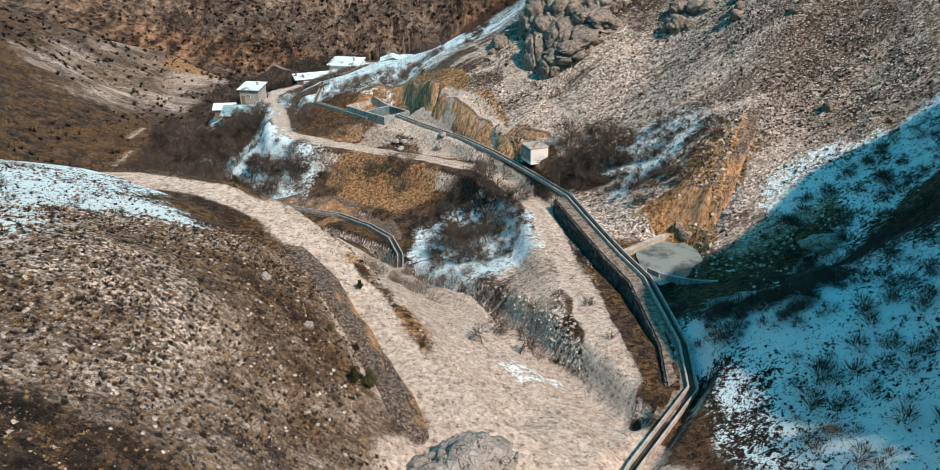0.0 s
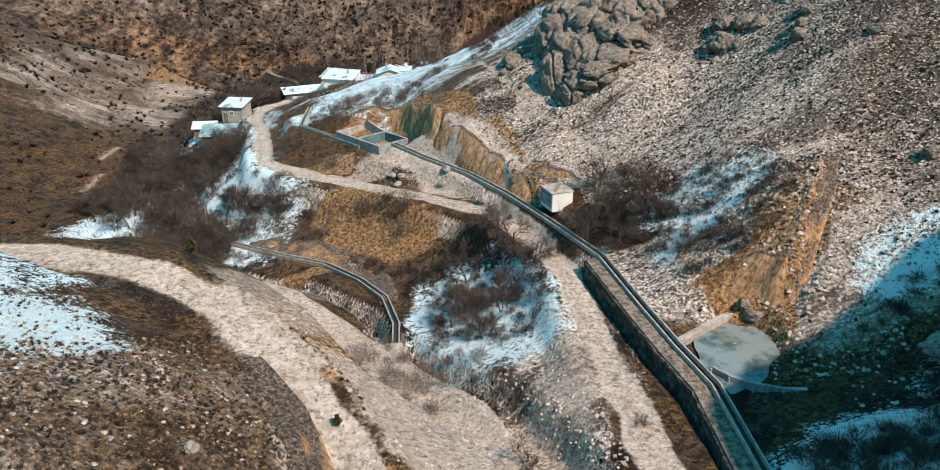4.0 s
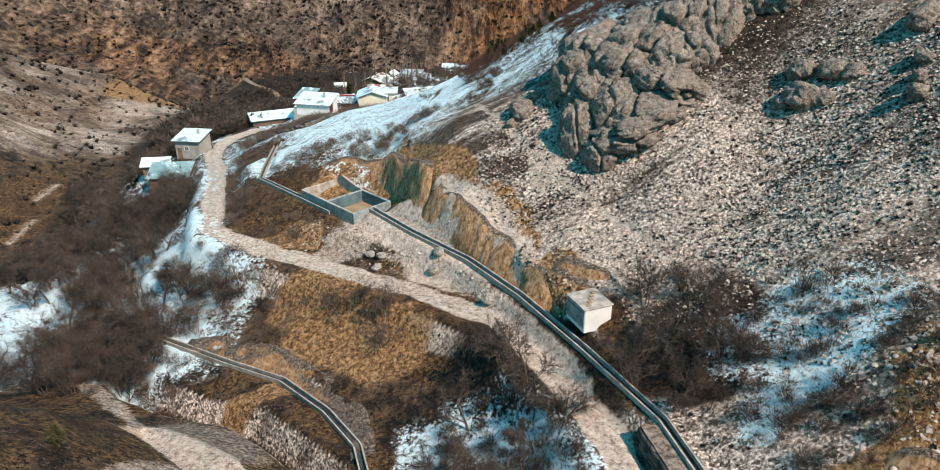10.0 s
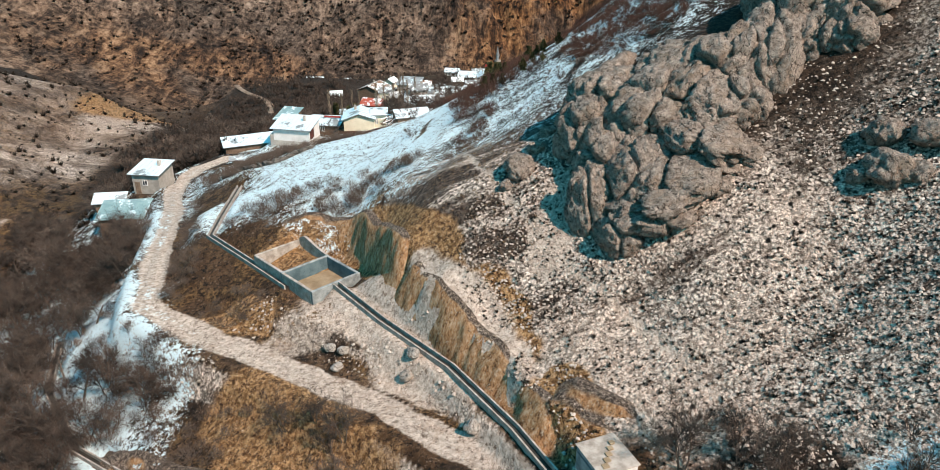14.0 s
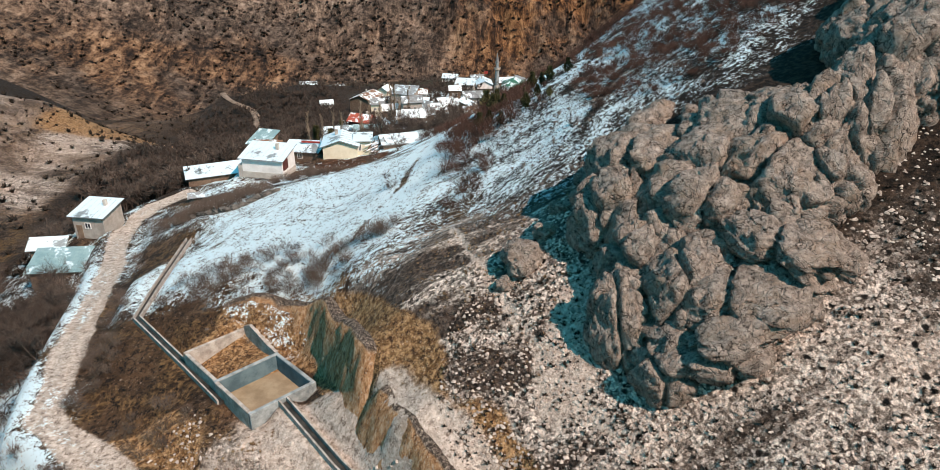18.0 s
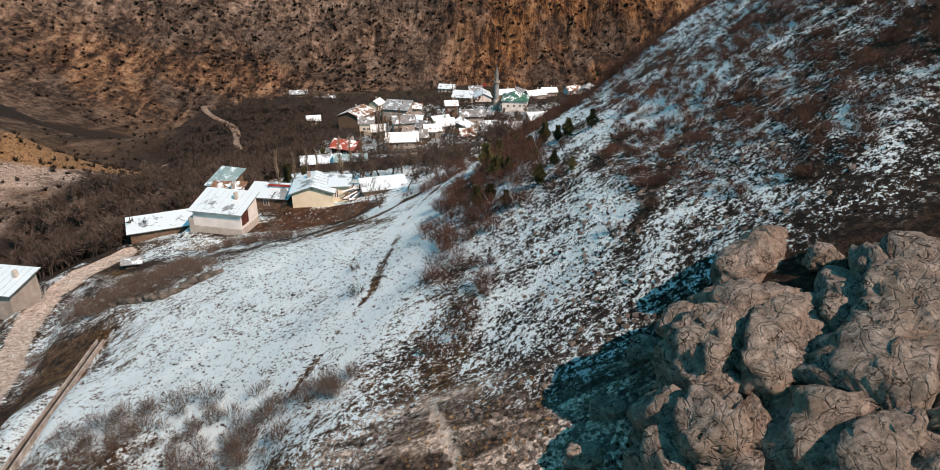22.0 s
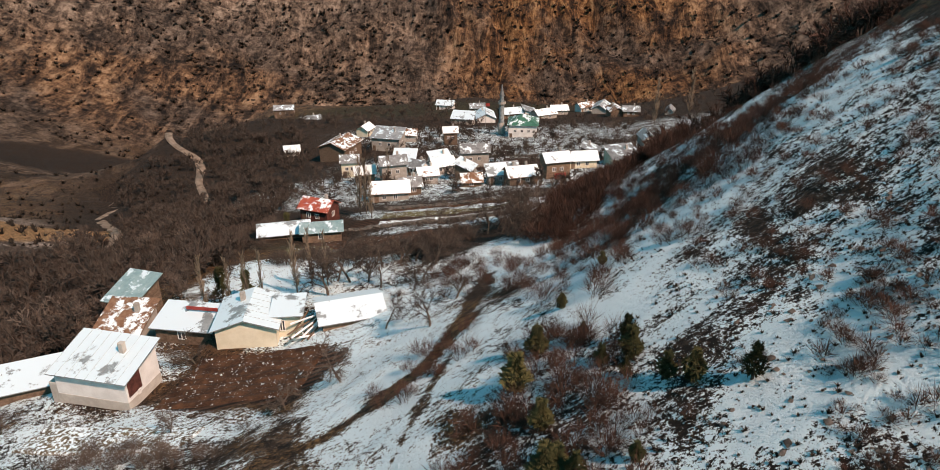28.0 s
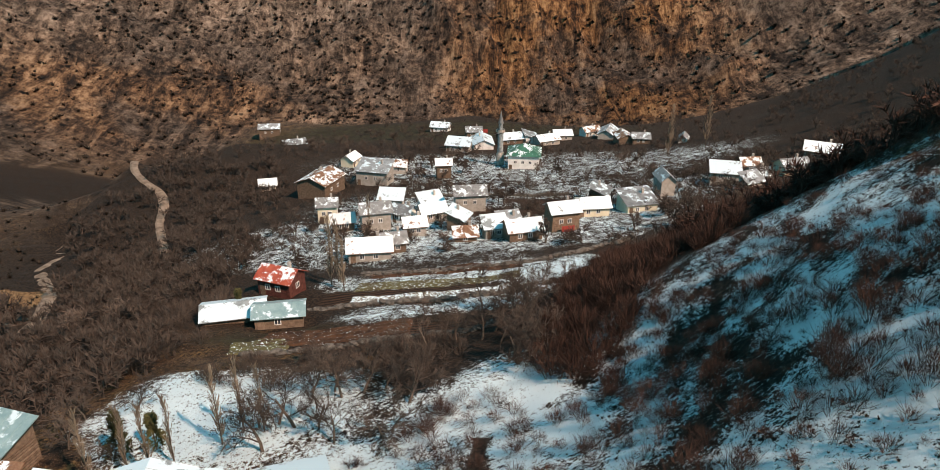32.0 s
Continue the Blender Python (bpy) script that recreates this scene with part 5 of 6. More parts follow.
stone_wall([(-27, 232.5), (-10, 233.5), (6, 232)], 0.45, "low stone wall between tilled fields")
stone_wall([(-23, 251), (-8, 250.5), (8, 249)], 0.5, "low stone wall along the snowy field")
stone_wall([(-18, 268), (0, 266), (16, 270), (30, 282)], 0.6, "stone wall below the village lane")
stone_wall([(-24, 339), (0, 334), (26, 331)], 0.8, "long stone wall above the village gardens")
stone_wall([(-38, 160.5), (-30, 157), (-24, 160)], 0.4, "low stone edge of the terrace garden")

# ---- the village: x, y, turn, width, storeys, kind of walls and roof ----
UPPER = [(-100.4, 511.7, 8, 9.5, 2, 2), (-13.1, 462.2, -12, 7.2, 1, 5), (-37.7, 377.3, 70, 4.9, 1, 3), (-22.8, 370.1, -5, 6.2, 1, 0),
    (-27.4, 356.5, -12, 8.6, 2, 0), (-41.0, 347.2, 70, 10.0, 2, 4), (-57.9, 354.8, 15, 4.2, 0, 0), (-8.0, 361.1, 8, 4.0, 2, 4),
    (-69.5, 435.0, 25, 7.8, 0, 2)]
MIDDLE = [(-19.3, 324.9, -5, 5.4, 1, 0), (-19.7, 298.2, 15, 5.6, 2, 1), (-14.6, 305.9, -25, 4.0, 1, 5), (-26.6, 298.8, 15, 4.2, 1, 2),
    (-18.3, 279.3, 8, 7.2, 1, 1), (-14.3, 282.1, 15, 4.0, 1, 2), (-8.3, 304.2, 25, 5.1, 1, 0), (-9.4, 318.2, 25, 4.9, 1, 5),
    (-2.4, 296.2, 70, 4.1, 1, 4), (-0.3, 315.2, 8, 6.6, 2, 1), (-32.0, 310.3, 8, 4.0, 2, 3), (-11.3, 293.5, 15, 4.0, 1, 0)]
LANE = [(4.6, 288.5, 15, 4.0, 1, 0), (9.8, 286.0, 15, 6.1, 1, 4), (17.9, 291.8, 15, 5.3, 2, 4), (25.6, 303.2, 8, 6.4, 1, 3),
    (31.1, 323.5, 70, 5.3, 1, 4), (36.8, 310.0, 15, 6.7, 1, 3), (45.7, 321.9, 95, 5.4, 2, 1), (-1.1, 287.2, 8, 4.0, 0, 2),
    (7.8, 294.8, 15, 4.0, 0, 0)]
FAR_ROW = [(-4.4, 405.9, -12, 7.8, 1, 0), (4.1, 414.8, 95, 9.4, 1, 5), (14.3, 423.9, 15, 8.0, 1, 4), (22.3, 425.8, 95, 8.0, 1, 5),
    (27.8, 420.8, 25, 7.9, 1, 1), (35.0, 432.4, 8, 6.4, 1, 0), (52.6, 432.3, 70, 9.4, 1, 1), (55.1, 414.4, 95, 7.5, 1, 2),
    (60.3, 410.9, -5, 5.6, 1, 2), (72.9, 402.1, 70, 4.5, 0, 5), (47.5, 443.3, 25, 6.6, 1, 5), (0.9, 439.8, 8, 5.7, 1, 2)]
HILL_FOOT = [(61.9, 328.2, -12, 6.4, 1, 0), (70.9, 337.2, 8, 4.7, 1, 2), (69.4, 326.6, 8, 4.5, 0, 0), (64.3, 317.3, 25, 4.7, 0, 1),
    (77.1, 326.6, 15, 6.5, 1, 3), (86.5, 332.6, -25, 7.3, 1, 0)]
WALL_KINDS = [(BLOCKS, "grey block-built"), (BLOCKS, "bare-block"), (WOOD, "weathered wooden"), (CREAM, "cream-plastered"), (WOOD, "dark timber"), (WHITE, "whitewashed")]
ROOF_KINDS = [(TIN_WHITE, "snow-covered tin roof"), (TIN, "grey tin roof with snow patches"), (TIN, "patchy snowy tin roof"), (RUST, "rusty roof streaked with snow"), (TIN, "tin roof half under snow"), (TILE, "old tiled roof under snow")]
for rows, spot in ((UPPER, "upper village houses"), (MIDDLE, "houses of the village middle"), (LANE, "houses along the lane"), (FAR_ROW, "houses beyond the mosque"), (HILL_FOOT, "houses at the hill's foot")):
    for n, (x, y, turn, w, storeys, kind) in enumerate(rows):
        (wm, wl), (rm, rl) = WALL_KINDS[kind], ROOF_KINDS[(kind + n) % 6]
        house(x, y, turn, w * 1.05, w * (0.62 + 0.12 * (n % 3)), (1.8, 2.6, 4.6)[storeys], "gable" if (n + kind) % 4 else "shed", 1.0 + 0.12 * w * 0.6, wm, rm, f"{wl} house with a {rl}",
              group=spot, wins=2 if storeys else 1, sides=1, chimney=bool(n % 3), ribs=0.0, over=0.5)
part("garage_door", boxed(-1.2, -3.3, 0.0, 1.4, -3.2, 2.1), REDDOOR, [o for o in bpy.data.objects if o.name.startswith("house") and abs(o.location.x - LANE[2][0]) < 0.1 and o.parent is None][0], "red garage door")

# mosque and minaret
MX, MY = 16.5, 377.0
MOSQUE = house(MX, MY, -6, 9.5, 9.0, 5.0, "hip", 2.6, WHITE, GREEN_TIN, "mosque with pale walls and a green hipped roof, part snowy", name="mosque", wins=3, sides=3, chimney=False, over=0.6, category="mosque")
mz = ground_at(9.2, 381)
MINARET = empty("minaret", 9.2, 381, mz, 0, "slender grey minaret with a balcony and pointed cap", "minaret")


def turned(outline, sides=14):
    bm = bmesh.new()
    rings = [[bm.verts.new((r * math.cos(2 * math.pi * k / sides), r * math.sin(2 * math.pi * k / sides), z)) for k in range(sides)] for r, z in outline]
    for r, s in zip(rings, rings[1:]):
        for k in range(sides):
            bm.faces.new((r[k], r[(k + 1) % sides], s[(k + 1) % sides], s[k]))
    bm.faces.new(rings[0][::-1])
    bm.faces.new(rings[-1])
    return bm


part("base", turned([(1.3, -1), (1.3, 3.2), (0.95, 4.0)], 8), CONCRETE, MINARET)
part("shaft", turned([(0.95, 4.0), (0.85, 10.2)]), CONCRETE_BLUE, MINARET)
part("balcony", turned([(0.85, 10.0), (1.35, 10.6), (1.35, 11.4), (1.25, 11.4), (1.25, 10.7), (0.7, 10.7)]), CONCRETE, MINARET)
part("upper_shaft", turned([(0.7, 10.7), (0.66, 13.4)]), CONCRETE_BLUE, MINARET)
part("cap", turned([(0.9, 13.3), (0.55, 14.6), (0.04, 17.4)]), TIN, MINARET, "grey metal cone cap")
flag = empty("flag_pole", 4.0, 402, ground_at(4, 402), 0, "flag pole with a small red flag", "flag")
part("pole", turned([(0.06, 0), (0.04, 9)], 6), TIN, flag)
part("flag", boxed(0.05, -0.02, 7.6, 1.6, 0.02, 8.8), REDDOOR, flag, "plain red cloth")

# ---- rock ----
def grain_vec(tree, p):
    return node(tree, "ShaderNodeVectorMath", {0: node(tree, "ShaderNodeTexNoise", {"Vector": p, "Scale": 0.8, "Detail": 5.0}).outputs["Color"], 1: (30, 30, 30)}, operation="MULTIPLY").outputs[0]


def rock_material(name, a, b, c):
    m, tree, s = mat(name, 0.92)
    p = place(tree)
    n1, n2, n3 = grain(tree, p, 0.5, 5, 0.65), grain(tree, p, 1.6, 9, 0.85), grain(tree, p, 5, 7, 0.85)
    col = mix(tree, step(tree, n2, 0.36, 0.64), a, b)
    col = mix(tree, sums(tree, "MULTIPLY", step(tree, n1, 0.5, 0.66), 0.7), col, c)
    col = mix(tree, step(tree, n3, 0.54, 0.62), col, (0.03, 0.024, 0.02))
    crack = node(tree, "ShaderNodeTexVoronoi", {"Vector": node(tree, "ShaderNodeMapping", {0: mix(tree, 0.12, p, grain_vec(tree, p)), "Scale": (1, 1, 0.45)}).outputs[0], "Scale": 0.62}, feature="DISTANCE_TO_EDGE").outputs[0]
    col = mix(tree, sums(tree, "SUBTRACT", 1.0, step(tree, crack, 0.0, 0.022)), col, (0.02, 0.016, 0.013))
    fine = node(tree, "ShaderNodeTexVoronoi", {"Vector": node(tree, "ShaderNodeMapping", {0: mix(tree, 0.06, p, grain_vec(tree, p)), "Scale": (1, 1, 0.6), "Rotation": (0.3, 0.2, 0)}).outputs[0], "Scale": 1.9}, feature="DISTANCE_TO_EDGE").outputs[0]
    col = mix(tree, sums(tree, "MULTIPLY", sums(tree, "SUBTRACT", 1.0, step(tree, fine, 0.0, 0.03)), 0.2), col, (0.035, 0.028, 0.023))
    lichen = grain(tree, p, 3.2, 8, 0.8)
    col = mix(tree, sums(tree, "MULTIPLY", step(tree, lichen, 0.58, 0.64), 0.45), col, (0.5, 0.45, 0.4))
    tree.links.new(col, s.inputs["Base Color"])
    bump(tree, s, sums(tree, "ADD", sums(tree, "MULTIPLY", n2, 0.7), sums(tree, "ADD", sums(tree, "MULTIPLY", n3, 0.3), sums(tree, "MULTIPLY", step(tree, fine, 0.0, 0.1), 0.35))), 1.0, 0.2)
    return m


ROCK = rock_material("crag_rock", (0.12, 0.096, 0.08), (0.4, 0.335, 0.285), (0.26, 0.19, 0.14))
PALE_ROCK = rock_material("pale_rock", (0.28, 0.25, 0.22), (0.46, 0.42, 0.38), (0.36, 0.3, 0.24))


def rock_mesh(name, seed, material, detail=5, rough=0.2, crease=0.44):
    bm = bmesh.new()
    bmesh.ops.create_icosphere(bm, subdivisions=detail, radius=1.0)
    off = Vector((seed * 3.7, seed * 1.3, seed * 7.1))
    for v in bm.verts:
        d = v.co.normalized()
        q = d * 1.15 + off
        cell = noise.voronoi(Vector((q.x * 0.8, q.y * 0.8, q.z * 0.42)))[0]
        slit = noise.voronoi(Vector((q.x * 2.6, q.y * 2.6, q.z * 1.1)))[0]
        gap, split = min(cell[1] - cell[0], 0.13) / 0.13, min(slit[1] - slit[0], 0.08) / 0.08
        r = 1 + rough * noise.fractal(q * 0.8, 0.9, 2.1, 3) + crease * (gap ** 0.6 - 0.8) + 0.11 * (split - 0.8) + 0.1 * (0.5 - abs(noise.noise(q * 3.1))) + 0.05 * noise.noise(q * 7) + 0.028 * noise.noise(q * 18)
        v.co = d * r
    me = bpy.data.meshes.new(name)
    bm.to_mesh(me)
    bm.free()
    me.polygons.foreach_set("use_smooth", np.ones(len(me.polygons), bool))
    me.materials.append(material)
    return me


LOBES = [rock_mesh("rock", k, ROCK) for k in range(6)]
SMALL = [rock_mesh("rock", 60 + k, ROCK, 4, 0.4, 0.2) for k in range(4)]
PALE = [rock_mesh("rock", 20 + k, PALE_ROCK, 3, 0.4, 0.15) for k in range(4)]
# lobes of the crag: x, y, half width, half height
CRAG = [(22.9, 117.2, 1.9, 3.4), (21.2, 116.7, 1.6, 3.1), (19.1, 117.8, 2.0, 2.5), (20.0, 114.3, 1.6, 1.8), (17.6, 115.6, 2.1, 2.2), (14.3, 115.9, 2.5, 2.5), (11.6, 120.8, 2.4, 1.9), (9.3, 117.5, 1.9, 2.6),
        (10.4, 113.7, 1.8, 2.4), (8.6, 111.3, 1.5, 2.7), (14.7, 110.5, 2.6, 1.5), (13.1, 109.0, 2.5, 1.4), (17.5, 111.6, 2.6, 1.3), (10.8, 108.3, 1.5, 1.5), (18.5, 119.9, 1.6, 1.4), (24.2, 118.6, 1.4, 2.2)]
CRAG_TOP = [(27, 120, 2.4, 3.2), (30, 123, 2.6, 3.0), (25.5, 123, 2.2, 2.4), (33, 126, 2.8, 3.0), (29, 118, 2.0, 2.4), (36, 128, 2.4, 2.6), (31.5, 119.5, 1.8, 2.2), (26.4, 117.0, 1.5, 1.8), (11.8, 110.8, 1.6, 2.7), (16.2, 119.3, 2.2, 2.0), (12.4, 115.4, 1.9, 1.9), (28.5, 115.6, 1.2, 1.2), (30.0, 119.5, 1.4, 1.4),
            (16.0, 113.2, 1.8, 1.8), (12.4, 112.6, 1.7, 2.0), (18.4, 113.6, 1.6, 1.6)]
crag = empty("rock_outcrop", 16, 114, 24, 0, "rounded grey-brown rock outcrop split by deep cracks", "rock")
for n, (x, y, w, h) in enumerate(CRAG + CRAG_TOP):
    o = new("rock", LOBES[n % 6])
    o.parent = crag
    o.matrix_basis = pose(x - 16, y - 114, ground_at(x, y) - 24 + h * 0.02, RNG.uniform(-22, 22), RNG.uniform(-20, 20), RNG.uniform(0, 360)) @ Matrix.Diagonal((w * 1.4, w * RNG.uniform(1.25, 1.7), h * 1.2, 1))
# loose boulders: x, y, half size
BOULDERS = [(3.2, 117.9, 1.3), (4.8, 119.7, 0.75), (7.9, 124.2, 0.7), (12.5, 125.8, 1.5), (9.8, 123.4, 0.75), (11.1, 122.4, 0.45), (14.8, 124.0, 0.7), (6.0, 121.5, 0.6), (2.0, 116.6, 0.6), (13.6, 126.6, 0.9)]
SCREE_BOULDERS = [(37.1, 76.2, 0.66), (21.1, 68.4, 0.6), (20.6, 69.3, 0.45), (37.5, 90.7, 0.64), (27.3, 104.5, 1.3), (33.0, 97.3, 0.9), (27.9, 107, 1.2), (33.7, 98.7, 0.8), (29.8, 105.1, 1.1), (25.6, 105.4, 0.7), (31.0, 103.8, 0.9), (36, 104, 1.2), (28.6, 103.2, 0.7), (34.6, 100.2, 0.7)]
ROAD_BOULDERS = [(-11.9, 110.2, 0.45), (-6.1, 105.9, 0.55), (-0.7, 99.4, 0.6), (-13.2, 110.9, 0.45), (-12.3, 108.8, 0.45), (-10.6, 39, 0.3), (-13.8, 41.4, 0.35), (-5.6, 106.8, 0.5)]
for rows, kinds, label in ((BOULDERS, SMALL, "grey weathered boulder on the brown slope"), (SCREE_BOULDERS, SMALL, "grey boulder standing out of the scree"), (ROAD_BOULDERS, PALE, "pale boulder lying beside the road")):
    for n, (x, y, r) in enumerate(rows):
        o = tagged(new("boulder", kinds[n % len(kinds)]), label, "boulder", "boulders")
        o.matrix_world = pose(x, y, ground_at(x, y) + 0.3 * r, RNG.uniform(-20, 20), RNG.uniform(-20, 20), RNG.uniform(0, 360)) @ Matrix.Diagonal((r * 1.1, r * RNG.uniform(0.8, 1.1), r * 0.85, 1))
for x, y, w, d, h, turn, label in ((-0.9, 30.7, 2.9, 2.2, 1.6, 10, "big pale boulder beside the gravel junction"), (30.2, 57.7, 2.1, 1.4, 0.75, 15, "flat pale boulder in the shaded gully")):
    o = tagged(new("boulder", rock_mesh("boulder", 40 + w, PALE_ROCK, 5, 0.5, 0.2)), label, "boulder")
    o.matrix_world = pose(x, y, ground_at(x, y) + 0.35 * h, 0, 0, turn) @ Matrix.Diagonal((w, d, h, 1))

# ---- plants and loose stones ----
BARK = plain("bark", (0.06, 0.045, 0.036), (0.13, 0.1, 0.08), 4, 0.95, relief=0.6, own=True)
TWIG = plain("twig", (0.03, 0.023, 0.019), (0.135, 0.101, 0.082), 0.6, 0.95, relief=0, own=False, vary=0.35)
TWIG_RED = plain("red_twig", (0.034, 0.018, 0.013), (0.11, 0.056, 0.041), 0.5, 0.95, relief=0, vary=0.35)
TWIG_PALE = plain("pale_twig", (0.16, 0.12, 0.085), (0.3, 0.24, 0.18), 0.6, 0.95, relief=0, vary=0.2)
NEEDLE = plain("needle", (0.03, 0.032, 0.012), (0.1, 0.088, 0.034), 1.4, 0.9, relief=0, vary=0.3)
TUFT = plain("thorn_tuft", (0.009, 0.007, 0.005), (0.038, 0.026, 0.018), 0.8, 0.95, relief=0)
GRASS = plain("dry_grass", (0.1, 0.055, 0.026), (0.27, 0.175, 0.095), 0.8, 0.95, relief=0)
STONE = plain("stone", (0.18, 0.145, 0.12), (0.56, 0.475, 0.41), 1.2, 0.9, relief=0.4, fine=18)
STONE_DARK = plain("dark_stone", (0.04, 0.034, 0.03), (0.15, 0.125, 0.107), 1.2, 0.9, relief=0.4, fine=18)


def branch(out, rng, at, way, length, radius, depth, spread, droop):
    pts, rad = [Vector(at)], [radius]
    d = Vector(way).normalized()
    n = 3 if depth > 1 else 1 + depth
    for k in range(n):
        d = (d + Vector(rng.uniform(-1, 1, 3)) * 0.22 + Vector((0, 0, droop))).normalized()
        pts.append(pts[-1] + d * length / n)
        rad.append(radius * (1 - 0.62 * (k + 1) / n))
    out.append((pts, rad, depth))
    if depth == 0:
        return
    for k in range(spread[depth]):
        s = rng.uniform(0.3, 1.0)
        i = min(int(s * n), n - 1)
        p = pts[i].lerp(pts[i + 1], s * n - i)
        side = d.orthogonal().normalized()
        side.rotate(Matrix.Rotation(rng.uniform(0, 6.28), 3, d))
        w = (d * rng.uniform(0.5, 0.9) + side * rng.uniform(0.6, 1.0)).normalized()
        branch(out, rng, p, w, length * rng.uniform(0.5, 0.72), radius * (1 - 0.62 * s) * 0.62, depth - 1, spread, droop)


def bare_meshes(seed, tall, spread, width=0.13, stems=1, lean=0.25, trunk_share=0.3, droop=0.03, twig=TWIG, least=0.02):
    """Trunk mesh and crown mesh of a leafless tree."""
    rng = np.random.RandomState(seed)
    woods = []
    for k in range(stems):
        a = rng.uniform(0, 6.28)
        off = Vector((math.cos(a), math.sin(a), 0)) * (0.0 if stems == 1 else rng.uniform(0.05, 0.3) * tall * 0.3)
        w = Vector((math.cos(a) * lean * rng.uniform(0.3, 1), math.sin(a) * lean * rng.uniform(0.3, 1), 1))
        branch(woods, rng, off - Vector((0, 0, 0.4)), w, tall * (trunk_share + 0.25), width, len(spread) - 1, spread, droop)
    parts = ([], []), ([], [])
    top = len(spread) - 1
    for pts, rad, depth in woods:
        v, f = parts[0] if depth == top else parts[1]
        if depth == 0:
            side = (pts[-1] - pts[0]).cross(Vector(rng.uniform(-1, 1, 3))).normalized() * max(rad[0], least) * 1.1
            f.append((len(v), len(v) + 1, len(v) + 2))
            v += [tuple(pts[0] + side), tuple(pts[0] - side), tuple(pts[-1])]
            continue
        vv, ff = tube(pts, [max(r, least) for r in rad], 5 if depth == top else 3)
        f += [tuple(i + len(v) for i in q) for q in ff]
        v += vv
    return mesh_of("trunk", *parts[0], BARK), mesh_of("crown", *parts[1], twig)


def needle_meshes(seed, tall, wide):
    """An evergreen: a stem and many small sprays of needles, uneven outline."""
    rng = np.random.RandomState(seed)
    v, f = [], []
    for k in range(420):
        s = rng.rand() ** 0.8
        r = wide * (1 - 0.75 * s) * (0.45 + 0.55 * rng.rand()) * (0.8 + 0.4 * math.sin(9 * s + seed))
        a = rng.uniform(0, 6.28)
        p = Vector((math.cos(a) * r, math.sin(a) * r, 0.15 * tall + 0.85 * tall * s))
        for j in range(3):
            d = (Vector((math.cos(a), math.sin(a), 0.35)) + Vector(rng.uniform(-0.9, 0.9, 3))).normalized() * rng.uniform(0.18, 0.4) * (0.5 + wide * 0.5)
            e = d.orthogonal().normalized() * 0.09
            i = len(v)
            v += [tuple(p - d * 0.4 + e), tuple(p - d * 0.4 - e), tuple(p + d)]
            f.append((i, i + 1, i + 2))
    tv, tf = tube([(0, 0, -0.3), (0, 0, tall * 0.5), (0.05, 0, tall * 0.9)], [0.12, 0.08, 0.02], 5)
    return mesh_of("trunk", tv, tf, BARK), mesh_of("crown", v, f, NEEDLE, True)


def plant(name, meshes, x, y, size, turn, label, category, group):
    ob = empty(name, x, y, ground_at(x, y) - 0.05, turn, label, category, group)
    ob.scale = (size, size, size)
    for me in meshes:
        o = new(me.name.split(".")[0], me)
        o.parent = ob
    return ob


def poplar_meshes(seed, tall):
    rng = np.random.RandomState(seed)
    pts = [Vector((rng.uniform(-0.04, 0.04) * k, rng.uniform(-0.04, 0.04) * k, tall * k / 6 - 0.3)) for k in range(7)]
    trunk = tube(pts, [0.12 * (1 - 0.14 * k) for k in range(7)], 5)
    v, f = [], []
    for k in range(95):
        s = rng.uniform(0.12, 0.98) * 6
        p = pts[int(s)].lerp(pts[int(s) + 1], s - int(s))
        a, long = rng.uniform(0, 6.28), rng.uniform(0.7, 1.7) * (1.15 - s / 9)
        d = Vector((math.cos(a) * 0.3, math.sin(a) * 0.3, 1)).normalized()
        q = p + Vector((math.cos(a) * 0.22, math.sin(a) * 0.22, 0.25)) * long
        vv, ff = tube([p, q, q + d * long], [0.055, 0.045, 0.03], 3)
        f += [tuple(i + len(v) for i in w) for w in ff]
        v += vv
    return mesh_of("trunk", *trunk, BARK), mesh_of("crown", v, f, TWIG_PALE)


def bush_mesh(seed, tall, wide, stems=16, twigs=34, thick=0.035):
    """A leafless bush as thin tapering stems fanning from its foot, with short twigs toward the outside."""
    rng = np.random.RandomState(seed)
    v, f = [], []
    for k in range(stems + twigs):
        a, lean = rng.uniform(0, 6.28), rng.rand() ** 0.7
        tip = Vector((math.cos(a) * wide * lean, math.sin(a) * wide * lean, tall * math.sqrt(max(0.05, 1 - 0.75 * lean * lean)) * rng.uniform(0.7, 1.1)))
        foot = Vector((tip.x * 0.15, tip.y * 0.15, -0.1)) if k < stems else tip * rng.uniform(0.35, 0.7)
        if k >= stems:
            tip = tip + Vector(rng.uniform(-0.35, 0.35, 3)) * wide
        side = (tip - foot).cross(Vector(rng.uniform(-1, 1, 3))).normalized() * thick
        f.append((len(v), len(v) + 1, len(v) + 2))
        v += [tuple(foot + side), tuple(foot - side), tuple(tip)]
    return v, f


def joined(meshes):
    v, f = [], []
    for me in meshes:
        i = len(v)
        v += [tuple(p.co) for p in me.vertices]
        for p in me.polygons:
            q = [k + i for k in p.vertices]
            f += [(q[0], q[k], q[k + 1]) for k in range(1, len(q) - 1)]
    return v, f


